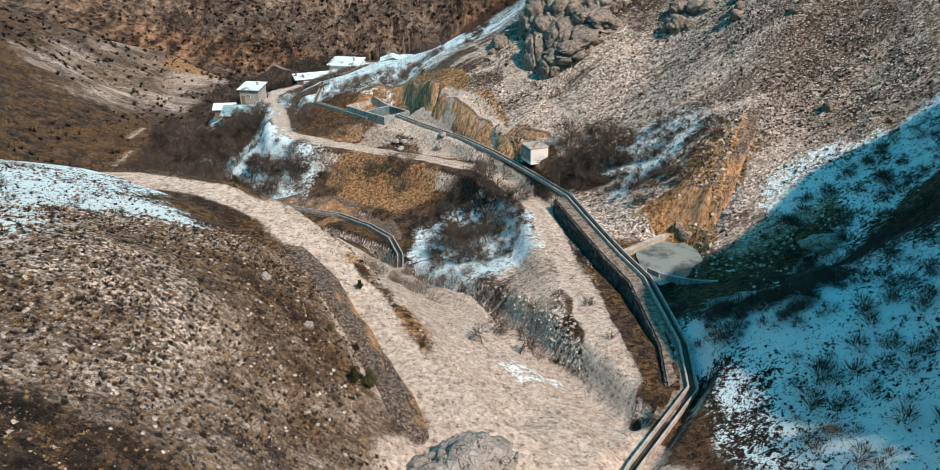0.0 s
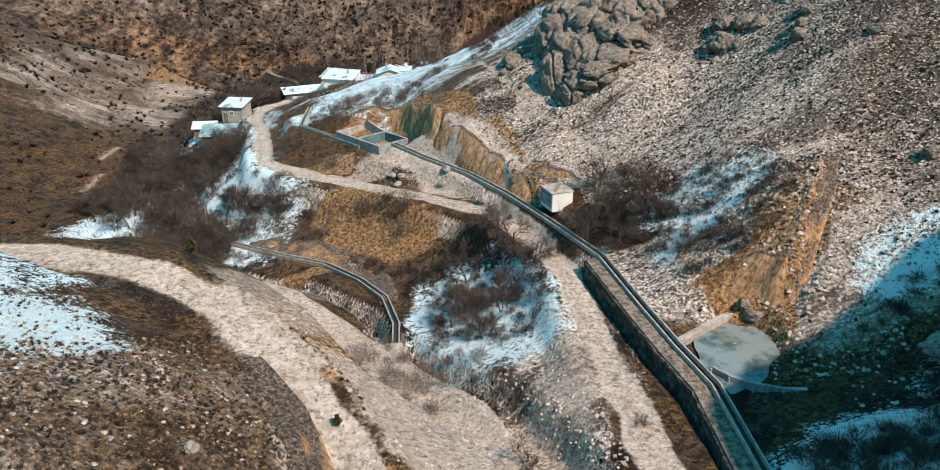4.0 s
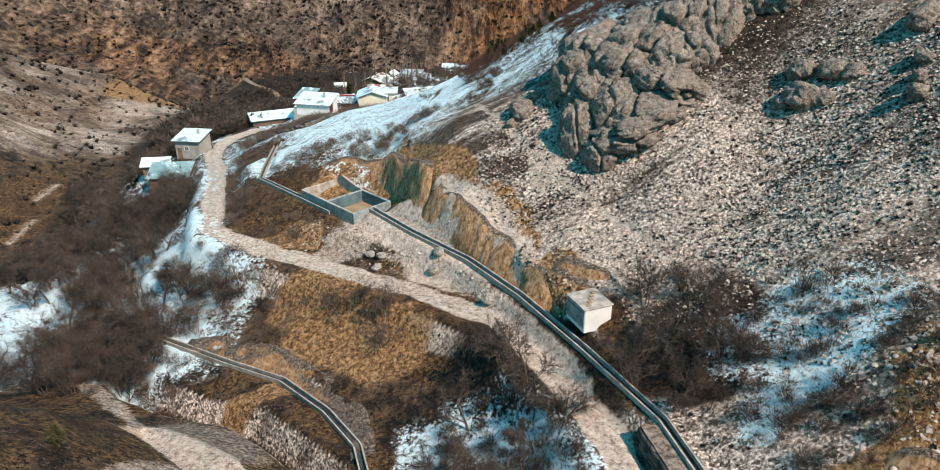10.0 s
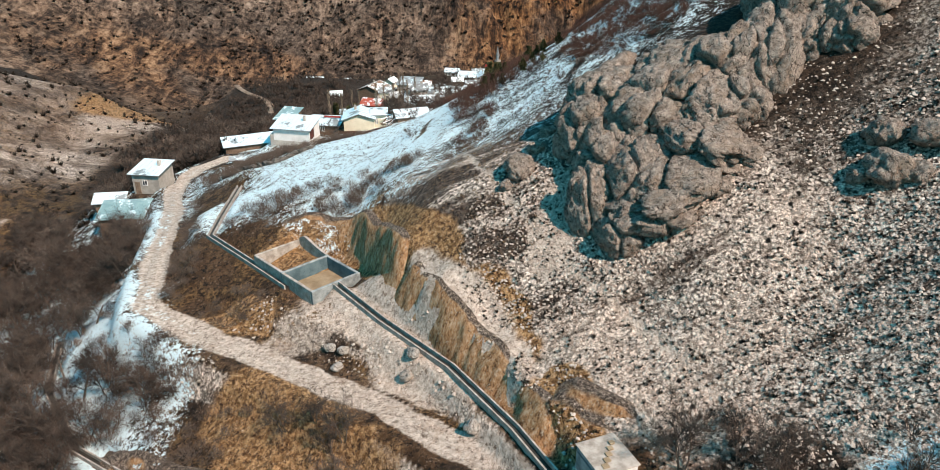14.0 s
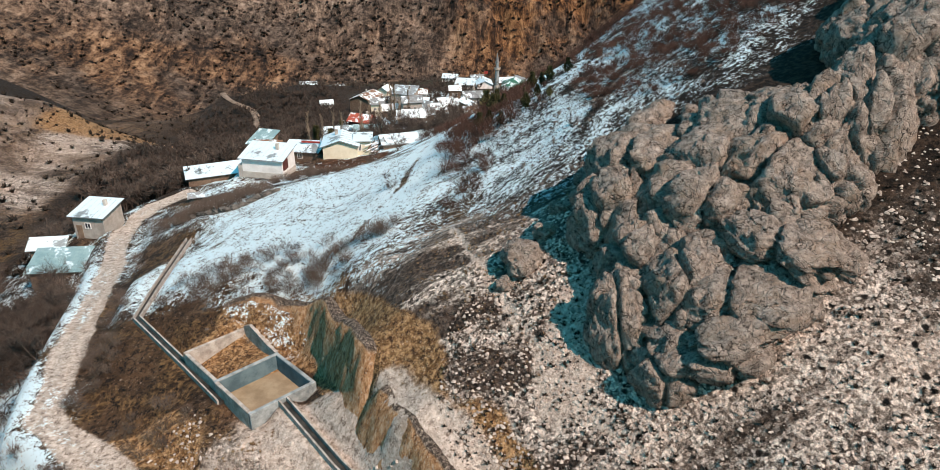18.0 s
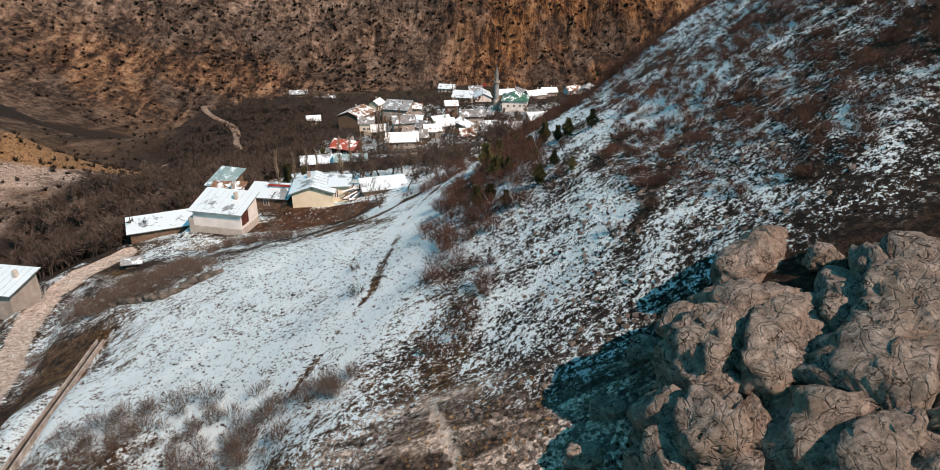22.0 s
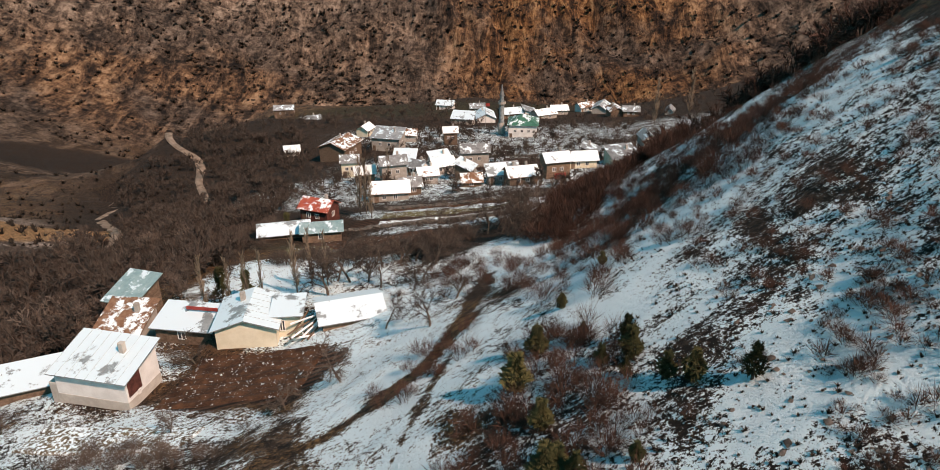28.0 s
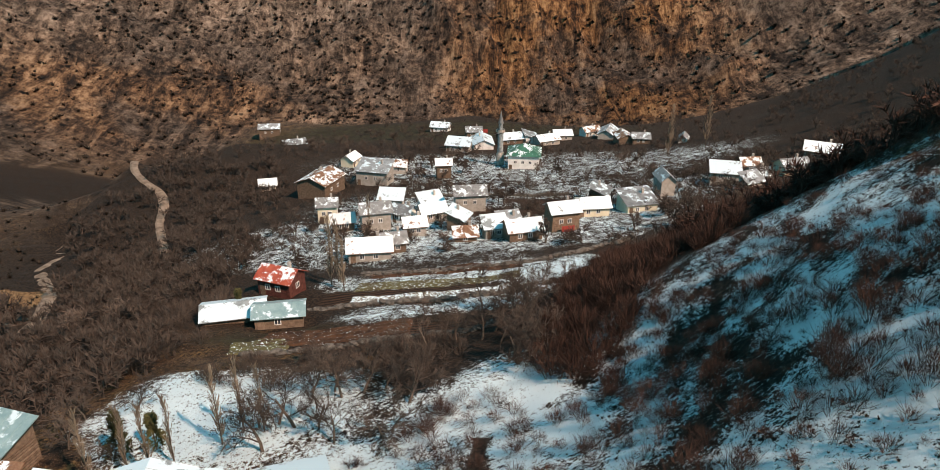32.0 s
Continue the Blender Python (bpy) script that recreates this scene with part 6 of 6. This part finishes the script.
ORCHARD = [bare_meshes(s, 6.2, (6, 12, 8, 6), 0.16, least=0.02) for s in (1, 2, 3, 4)]
FAR_TREE = [bare_meshes(s, 6.2, (5, 9, 7, 6), 0.2, least=0.07) for s in (5, 6, 7)]
THICK = [bare_meshes(s, 6.5, (7, 26, 9), 0.08, stems=4, lean=0.45, least=0.013) for s in (11, 12, 13)]
POPLAR = [poplar_meshes(s, 10.5) for s in (21, 22)]
SHRUB = [bare_meshes(s, 2.0, (6, 14), 0.022, stems=12, lean=0.9, trunk_share=0.4, least=0.013) for s in (31, 32)]
SHRUB_RED = [bare_meshes(s, 2.2, (6, 15), 0.022, stems=13, lean=0.8, trunk_share=0.4, least=0.013, twig=TWIG_RED) for s in (33, 34)]
JUNIPER = [needle_meshes(s, 2.6, 1.0) for s in (41, 42)]
PINE = [needle_meshes(s, 5.2, 1.5) for s in (43, 44)]


def grove(n, regions, kinds, low, high, name, label, category, group, keep=None):
    for p in strewn(n, regions, keep):
        k = RNG.randint(len(kinds))
        plant(name, kinds[k], p[0], p[1], RNG.uniform(low, high), RNG.uniform(0, 360), label, category, group)


# trees that can be told apart, stand by stand
grove(110, [(-52, 132, 12, 26, 15, 3), (-44, 108, 10, 10, 0, 1), (-62, 160, 9, 18, 0, 1)], ORCHARD + THICK, 0.7, 1.05, "bare_tree", "leafless grey-brown tree in the snowy ravine wood", "tree", "trees of the ravine")
grove(13, [(2, 86, 4.5, 6, 20, 2), (-1, 78, 3, 4, 0, 1)], THICK + ORCHARD, 0.6, 0.95, "bare_tree", "bushy leafless tree on the snowy slope below the road", "tree", "trees below the road")
for x, y, s in ((12.2, 86.5, 1.1), (15.5, 83.5, 0.95), (11.5, 91.0, 0.85), (16.0, 88.5, 0.8), (9.6, 84.0, 0.8)):
    plant("bare_tree", THICK[RNG.randint(3)], x, y, s, RNG.uniform(0, 360), "spreading leafless tree beside the concrete channel", "tree", "trees beside the channel")
grove(24, [(-30, 112.5, 10, 2.4, 25, 1), (-12, 101.5, 8, 2, -35, 1), (-44, 142, 3, 12, 15, 1)], THICK + SHRUB, 0.45, 0.8, "bare_tree", "small leafless tree on the ochre road bank", "tree", "trees of the road bank")
grove(50, [(-66, 215, 14, 34, 10, 3), (-58, 265, 14, 30, 0, 2), (-52, 205, 8, 14, 0, 1)], FAR_TREE, 0.7, 1.05, "bare_tree", "leafless brown tree in the wood below the village", "tree", "trees below the village")
grove(44, [(2, 224, 8, 9, 0, 2), (-12, 212, 8, 6, 0, 1), (6, 238, 6, 8, 0, 1), (-38, 214, 8, 8, 0, 1)], ORCHARD, 0.75, 1.15, "bare_tree", "dark leafless orchard tree with a rounded crown", "tree", "orchard trees")
grove(60, [(0, 292, 50, 16, 6, 2), (20, 330, 60, 14, 0, 2), (10, 372, 60, 16, 0, 1), (48, 285, 18, 16, 0, 1)], FAR_TREE, 0.6, 0.95, "bare_tree", "leafless tree among the village houses", "tree", "village trees")
for x, y, s in ((-30.5, 205, 0.8), (-28.5, 207, 0.7), (-26, 206, 0.75), (-25, 208, 0.7), (-21.5, 210, 0.8), (-20, 211.5, 0.75), (-18, 211, 0.7), (-22, 262, 1.15), (-21.2, 263.5, 1.1), (62, 380, 1.6), (75, 385, 1.6), (-20, 292, 0.9), (-19.5, 259, 0.9)):
    plant("poplar", POPLAR[RNG.randint(2)], x, y, s, RNG.uniform(0, 360), "tall slender leafless poplar", "tree", "poplars")
grove(80, [(1.5, 160, 4, 16, -8, 3), (-1, 142, 2.5, 12, 0, 1), (7, 192, 5, 14, 0, 1), (-4, 200, 6, 8, 0, 1)], SHRUB_RED, 0.5, 0.95, "shrub", "reddish-brown leafless shrub at the foot of the snowy slope", "shrub", "shrubs at the slope's foot")
grove(90, [(14, 150, 9, 20, -5, 2), (18, 185, 10, 26, 0, 3), (28, 205, 12, 18, 0, 1)], SHRUB_RED, 0.35, 0.65, "shrub", "dark leafless shrub on the snowy hillside", "shrub", "hillside shrubs")
grove(18, [(5, 158, 4, 14, 0, 2), (10, 172, 6, 14, 0, 1)], JUNIPER, 0.4, 0.75, "juniper", "olive-green juniper bush on the snowy slope", "shrub", "junipers")
grove(14, [(27, 32, 9, 14, 0, 1), (22, 48, 4, 4, 0, 1)], SHRUB, 0.45, 0.8, "shrub", "dark leafless shrub on the shaded snowy bank", "shrub", "shrubs of the shaded bank")
grove(12, [(-34, 46, 9, 7, 0, 1), (-26, 42, 5, 5, 0, 1)], SHRUB, 0.4, 0.6, "shrub", "brown leafless shrub on the near hill", "shrub", "shrubs of the near hill")
for x, y, s in ((-8.2, 41.2, 0.32), (-9.2, 49.4, 0.3), (-6.6, 36.3, 0.5), (-7.4, 35.8, 0.45), (-26.2, 73.4, 0.6), (-9.6, 40.2, 0.2)):
    plant("juniper", JUNIPER[RNG.randint(2)], x, y, s, RNG.uniform(0, 360), "small dark green juniper beside the gravel road", "shrub", "roadside junipers")
for x, y, s in ((-30.2, 209.5, 0.95), (-27.6, 210.5, 0.75), (-33, 250.5, 0.7)):
    plant("pine", PINE[RNG.randint(2)], x, y, s, RNG.uniform(0, 360), "green pine on the snowy lawn", "tree", "pines")
for x, y, s in ((-8.3, 144, 0.8), (-9.6, 151, 0.6), (-16, 133, 0.7), (-13, 131.5, 0.8), (-33, 159, 0.7), (-36, 163, 0.8), (-30, 158, 0.6), (-26, 176, 0.8), (-22, 177, 0.7), (-18, 179, 0.7), (-31, 175, 0.6), (9.5, 56, 0.8), (10.6, 50, 0.5), (4.8, 58, 0.6)):
    plant("shrub", SHRUB[RNG.randint(2)], x, y, s, RNG.uniform(0, 360), "rounded leafless shrub growing from the terrace", "shrub", "terrace shrubs")


for x, y, z in ((-28, 194.5, 0.75), (-11.8, 184.5, 0.85), (-4.5, 189, 0.8), (-36.5, 212, 0.8), (-15.5, 181, 0.6), (-9, 193.5, 0.65), (-2.5, 196, 0.8), (-6.5, 208, 0.95), (-13, 210, 0.9), (-24.5, 180, 0.5)):
    plant("bare_tree", ORCHARD[RNG.randint(4)], x, y, z, RNG.uniform(0, 360), "dark leafless fruit tree beside the tilled garden", "tree", "garden trees")
for x, y, z in ((1, 51, 0.42), (3.2, 49, 0.5), (2, 54.5, 0.45), (4.6, 51.5, 0.4), (0.2, 47, 0.35)):
    plant("bare_tree", ORCHARD[RNG.randint(4)], x, y, z, RNG.uniform(0, 360), "thin leafless sapling on the gravel slope", "tree", "saplings of the gravel slope")
for x, y, z in ((1.5, 167, 1.0), (3, 171, 0.8), (2.2, 158, 0.85), (0.6, 152, 0.7), (7.5, 168, 0.6)):
    plant("juniper", JUNIPER[RNG.randint(2)], x, y, z, RNG.uniform(0, 360), "olive-green juniper bush at the slope's foot", "shrub", "junipers")


# woods and brush past counting
TREES = [joined(bare_meshes(51, 6.0, (6, 54, 8), 0.1, stems=3, lean=0.5, least=0.014)), joined(bare_meshes(52, 6.0, (5, 15, 4), 0.13, stems=2, lean=0.45, least=0.075))]
BRUSH = [bush_mesh(53, 1.5, 1.0, 18, 110, 0.012), bush_mesh(54, 1.1, 1.0, 16, 90, 0.017), bush_mesh(55, 2.4, 1.6, 16, 84, 0.027)]


def clearings(x, y):
    return vnoise(x + 0.4 * y, y * 0.45, 7, 91) * 0.7 + vnoise(x, y, 3, 92) * 0.3 > 0.46


def thicket(name, n, regions, kind, low, high, material, label, category, keep=None):
    at = strewn(n, regions, keep)
    v, f = kind
    at[:, 2] -= 0.1
    many(name, v, f, at, RNG.uniform(low, high, len(at)), RNG.uniform(0, 6.28, len(at)), material, label, category)


thicket("wood", 640, [(-56, 130, 14, 34, 12, 4), (-66, 168, 11, 18, 0, 2), (-44, 106, 9, 9, 0, 1), (-48, 150, 5, 16, 12, 0.7), (-36, 120, 3, 12, 25, 0.4)], TREES[0], 0.5, 0.95, TWIG, "dense leafless wood filling the snowy ravine", "wood", clearings)
thicket("wood", 800, [(-64, 215, 16, 36, 10, 3), (-60, 275, 20, 34, 0, 4), (-75, 340, 24, 44, 0, 3), (-45, 232, 10, 14, 0, 1), (-54, 200, 8, 16, 0, 1)], TREES[1], 0.6, 1.0, TWIG, "dense leafless brown wood below the village", "wood")
thicket("wood", 1000, [(80, 320, 34, 40, 0, 4), (110, 390, 50, 50, 0, 3), (55, 292, 14, 18, 0, 1), (40, 470, 120, 40, 0, 3), (165, 400, 50, 80, 0, 4), (20, 345, 90, 20, 0, 2), (0, 395, 90, 22, 0, 3), (70, 330, 36, 26, 0, 2), (40, 275, 18, 14, 0, 1), (-30, 330, 30, 22, 0, 1), (-60, 430, 60, 40, 0, 1), (0, 300, 46, 16, 5, 2), (95, 300, 35, 45, 0, 3)], TREES[1], 0.5, 0.85, TWIG, "leafless trees and hedges between the village plots", "wood")
thicket("wood", 18, [(1, 84, 5, 8, 20, 2), (14, 86, 4, 6, 0, 1.4), (-6, 98, 6, 2, -35, 0.5)], TREES[0], 0.4, 0.75, TWIG, "leafless thicket on the snowy bank below the road", "wood")
thicket("wood", 360, [(44, 226, 10, 14, 0, 2), (56, 252, 14, 14, 0, 2), (78, 285, 20, 22, 0, 2), (34, 238, 10, 10, 0, 1), (46, 268, 14, 10, 0, 1)], TREES[1], 0.6, 1.05, TWIG_RED, "dark leafless scrub along the hill's crest", "wood")
thicket("brush", 1100, [(12, 222, 5, 12, -20, 2), (20, 234, 10, 8, -30, 3), (30, 248, 14, 10, -30, 3), (48, 262, 16, 12, -30, 2), (62, 285, 18, 14, -20, 1)], BRUSH[2], 0.6, 1.3, TWIG_RED, "dense reddish-brown brush along the hill's edge", "brush")
thicket("brush", 300, [(-4, 178, 3, 6, -30, 1), (3.5, 160, 3.5, 16, -6, 3), (7, 190, 5, 14, 0, 2), (-2, 150, 2, 14, 0, 1), (0, 205, 5, 8, 0, 1)], BRUSH[0], 0.5, 1.3, TWIG_RED, "reddish brush at the foot of the snowy slope", "brush")
thicket("brush", 1900, [(20, 148, 10, 18, -5, 4), (24, 180, 12, 28, 0, 2), (20, 203, 11, 18, 0, 0.8), (36, 165, 12, 30, 0, 1.5), (34, 214, 12, 14, 0, 0.4)], BRUSH[1], 0.3, 0.85, TWIG_RED, "dark reddish brush poking through the hillside snow", "brush")
thicket("brush", 330, [(20, 203, 10, 18, 0, 3), (16, 190, 6, 14, 0, 1), (30, 210, 10, 14, 0, 0.4)], BRUSH[0], 0.6, 1.3, TWIG_RED, "reddish shrubs in rows up the shaded snowy hillside", "brush")
thicket("brush", 1000, [(20, 80, 7, 8, 0, 1), (0, 80, 6, 8, 20, 1), (30, 30, 12, 18, 0, 2), (38, 58, 14, 8, 0, 1), (21, 47, 5, 5, 0, 1)], BRUSH[1], 0.5, 1.2, TWIG, "dark low brush on the snowy banks", "brush")
thicket("brush", 800, [(-40, 112, 12, 14, 0, 2), (-28, 104, 10, 5, 25, 1), (-45, 150, 8, 20, 10, 1), (-6, 68, 6, 8, 0, 1), (-20, 133, 9, 3, 0, 1), (-26, 117, 6, 3, 30, 1), (-34, 130, 3, 10, 20, 1), (-34, 163, 8, 6, 0, 3), (-26, 176, 8, 2, -15, 1), (-13, 130, 7, 2, 15, 1)], BRUSH[0], 0.5, 1.2, TWIG, "low leafless brush in the ravine", "brush")
thicket("brush", 800, [(0, 300, 50, 18, 5, 2), (20, 345, 70, 20, 0, 2), (0, 400, 70, 24, 0, 2), (-14, 224, 14, 6, 0, 1), (-45, 245, 12, 20, 0, 2)], BRUSH[2], 0.5, 1.2, TWIG, "leafless hedges and garden brush in the village", "brush")

blades, blade_tris = [], []
for k in range(9):
    a, lean = k * 2.4, 0.25 + 0.5 * ((k * 37) % 10) / 10
    tip, up = (math.cos(a) * lean, math.sin(a) * lean), 0.85 - 0.6 * lean
    side = (-math.sin(a) * 0.17, math.cos(a) * 0.17)
    blades += [(side[0] - tip[0] * 0.1, side[1] - tip[1] * 0.1, -0.1), (-side[0] - tip[0] * 0.1, -side[1] - tip[1] * 0.1, -0.1), (*tip, up)]
    blade_tris.append((3 * k, 3 * k + 1, 3 * k + 2))
rubble = [(0.55, 0.05, -0.1), (0.1, 0.5, -0.14), (-0.55, 0.1, -0.1), (-0.05, -0.46, -0.12), (0.12, 0.05, 0.42), (-0.15, -0.1, 0.36)]
rubble_tris = [(0, 1, 4), (1, 2, 5), (1, 5, 4), (2, 3, 5), (3, 0, 4), (3, 4, 5)]
SLOPES = [(34, 114, 12, 10, 0, 1), (20, 100, 18, 12, 0, 3), (30, 90, 16, 16, 0, 3), (45, 90, 14, 24, 0, 1), (6, 112, 8, 8, 0, 1.5), (34, 74, 12, 7, 15, 1)]
NEAR_HILL = [(-18, 36, 11, 13, 0, 2), (-30, 40, 14, 16, 0, 1), (-14, 50, 6, 8, 30, 1), (-14, 27, 10, 8, 0, 1)]


def strew(name, n, regions, shape, low, high, power, material, label, category, flat=1.0):
    at = strewn(n, regions)
    s = low + (high - low) * RNG.rand(len(at)) ** power
    at[:, 2] += s * 0.02
    size = np.stack([s * RNG.uniform(0.8, 1.3, len(at)), s * RNG.uniform(0.8, 1.3, len(at)), s * flat * RNG.uniform(0.7, 1.2, len(at))], 1)
    many(name, *shape, at, size, RNG.uniform(0, 6.28, len(at)), material, label, category)


TUFTS, ROCKS = (blades, blade_tris), (rubble, rubble_tris)
strew("thorn_tufts", 10000, SLOPES, TUFTS, 0.12, 0.44, 2.0, TUFT, "dark thorny tufts dotting the scree slope", "tufts", 0.7)
strew("thorn_tufts", 6000, NEAR_HILL, TUFTS, 0.1, 0.42, 2.0, TUFT, "dark thorny tufts on the near hill", "tufts", 0.6)
strew("dry_grass", 9000, NEAR_HILL + NEAR_HILL + [(-16, 104, 9, 4, 28, 1), (-20, 115, 12, 4, 30, 1), (2, 118, 8, 8, 0, 1)], TUFTS, 0.1, 0.34, 1.5, GRASS, "clumps of straw-coloured dry grass", "grass", 0.55)
strew("thorn_tufts", 9000, [(16, 150, 14, 26, -5, 3), (24, 190, 16, 34, 0, 3), (4, 150, 6, 22, 0, 1), (28, 34, 12, 20, 0, 1.5)], TUFTS, 0.1, 0.34, 2.0, TUFT, "dark tufts and stones breaking the hillside snow", "tufts", 0.7)
strew("thorn_tufts", 4000, [(-15, 148, 11, 18, 20, 3), (-34, 166, 9, 10, 0, 2), (-24, 216, 12, 8, 0, 1)], TUFTS, 0.08, 0.26, 1.6, TUFT, "dry stalks breaking the terrace snow", "tufts", 0.6)
strew("thorn_tufts", 1500, [(-110, 235, 40, 40, 0, 2), (-80, 160, 20, 50, 0, 1), (-150, 260, 60, 60, 0, 1), (-90, 300, 24, 50, 0, 1), (-115, 350, 40, 60, 0, 1)], TUFTS, 0.7, 2.4, 2.0, TUFT, "dark bushes dotting the opposite slope", "tufts", 0.75)
strew("thorn_tufts", 4200, [(0, 760, 330, 110, 0, 3), (-220, 700, 160, 160, 0, 2), (220, 700, 160, 120, 0, 1)], TUFTS, 2.0, 5.6, 1.6, TUFT, "dark bushes dotting the far mountain face", "tufts", 0.75)
strew("scree_stones", 30000, SLOPES + [(4, 60, 5, 15, -15, 1), (9, 58, 2, 16, -5, 0.4)], ROCKS, 0.08, 0.36, 2.4, STONE, "pale broken stones of the scree", "stones", 0.8)
strew("scree_stones", 2400, [(26, 64, 8, 5, 0, 2), (27, 74, 7, 8, -30, 2), (34, 60, 12, 5, 20, 1)], ROCKS, 0.06, 0.55, 3.4, STONE, "pale rubble fallen beside the pond", "stones", 0.8)
strew("hill_stones", 3600, NEAR_HILL, ROCKS, 0.05, 0.34, 3.5, STONE, "pale stones lying in the turf", "stones", 0.7)
strew("hill_stones", 5200, [(-6, 107, 12, 3, -38, 2), (-20, 115, 9, 3, 30, 1), (-4, 54, 6, 14, 20, 2), (2, 40, 8, 9, 0, 2), (-12, 70, 6, 8, 0, 1)], ROCKS, 0.06, 0.4, 3.0, STONE, "loose stones beside the road", "stones", 0.8)
strew("hillside_stones", 2200, [(12, 140, 10, 14, 0, 2), (20, 150, 12, 20, 0, 2), (5, 122, 6, 6, 0, 2)], ROCKS, 0.1, 0.5, 2.5, STONE_DARK, "grey stones on the snowy hillside", "stones", 0.8)


# ---- stones of the retaining wall ----
BLOCK_SHAPES = []
for k in range(5):
    bm = boxed(-0.5, -0.14, -0.5, 0.5, 0.14, 0.5, bevel=0.09)
    for v in bm.verts:
        v.co += Vector(RNG.uniform(-0.05, 0.05, 3))
    me = bpy.data.meshes.new("stone")
    bm.to_mesh(me)
    bm.free()
    me.materials.append(plain("wall_stone", (0.022, 0.02, 0.018), (0.11, 0.096, 0.082), 1.4, 0.95, relief=0.6, vary=0.45) if k == 0 else BLOCK_SHAPES[0].materials[0])
    BLOCK_SHAPES.append(me)
run = refined(WALL_LINE, 0.62)
for course in range(5):
    for a, b in zip(run, run[1:]):
        if b[1] < 41:
            continue
        long = math.dist(a[:2], b[:2])
        nx, ny = -(b[1] - a[1]) / long, (b[0] - a[0]) / long
        s = new("stone", BLOCK_SHAPES[RNG.randint(5)])
        s.parent = wall
        out = 0.06 + 0.1 * course * 0.42 + RNG.uniform(-0.03, 0.04)
        s.matrix_basis = pose((a[0] + b[0]) / 2 + nx * out, (a[1] + b[1]) / 2 + ny * out, a[2] - 0.28 - 0.42 * course + RNG.uniform(-0.03, 0.03), RNG.uniform(-4, 4), RNG.uniform(-5, 5),
                              math.degrees(math.atan2(b[1] - a[1], b[0] - a[0])) + RNG.uniform(-5, 5)) @ Matrix.Diagonal((long * RNG.uniform(0.85, 1.05), 1, 0.4 * RNG.uniform(0.85, 1.05), 1))
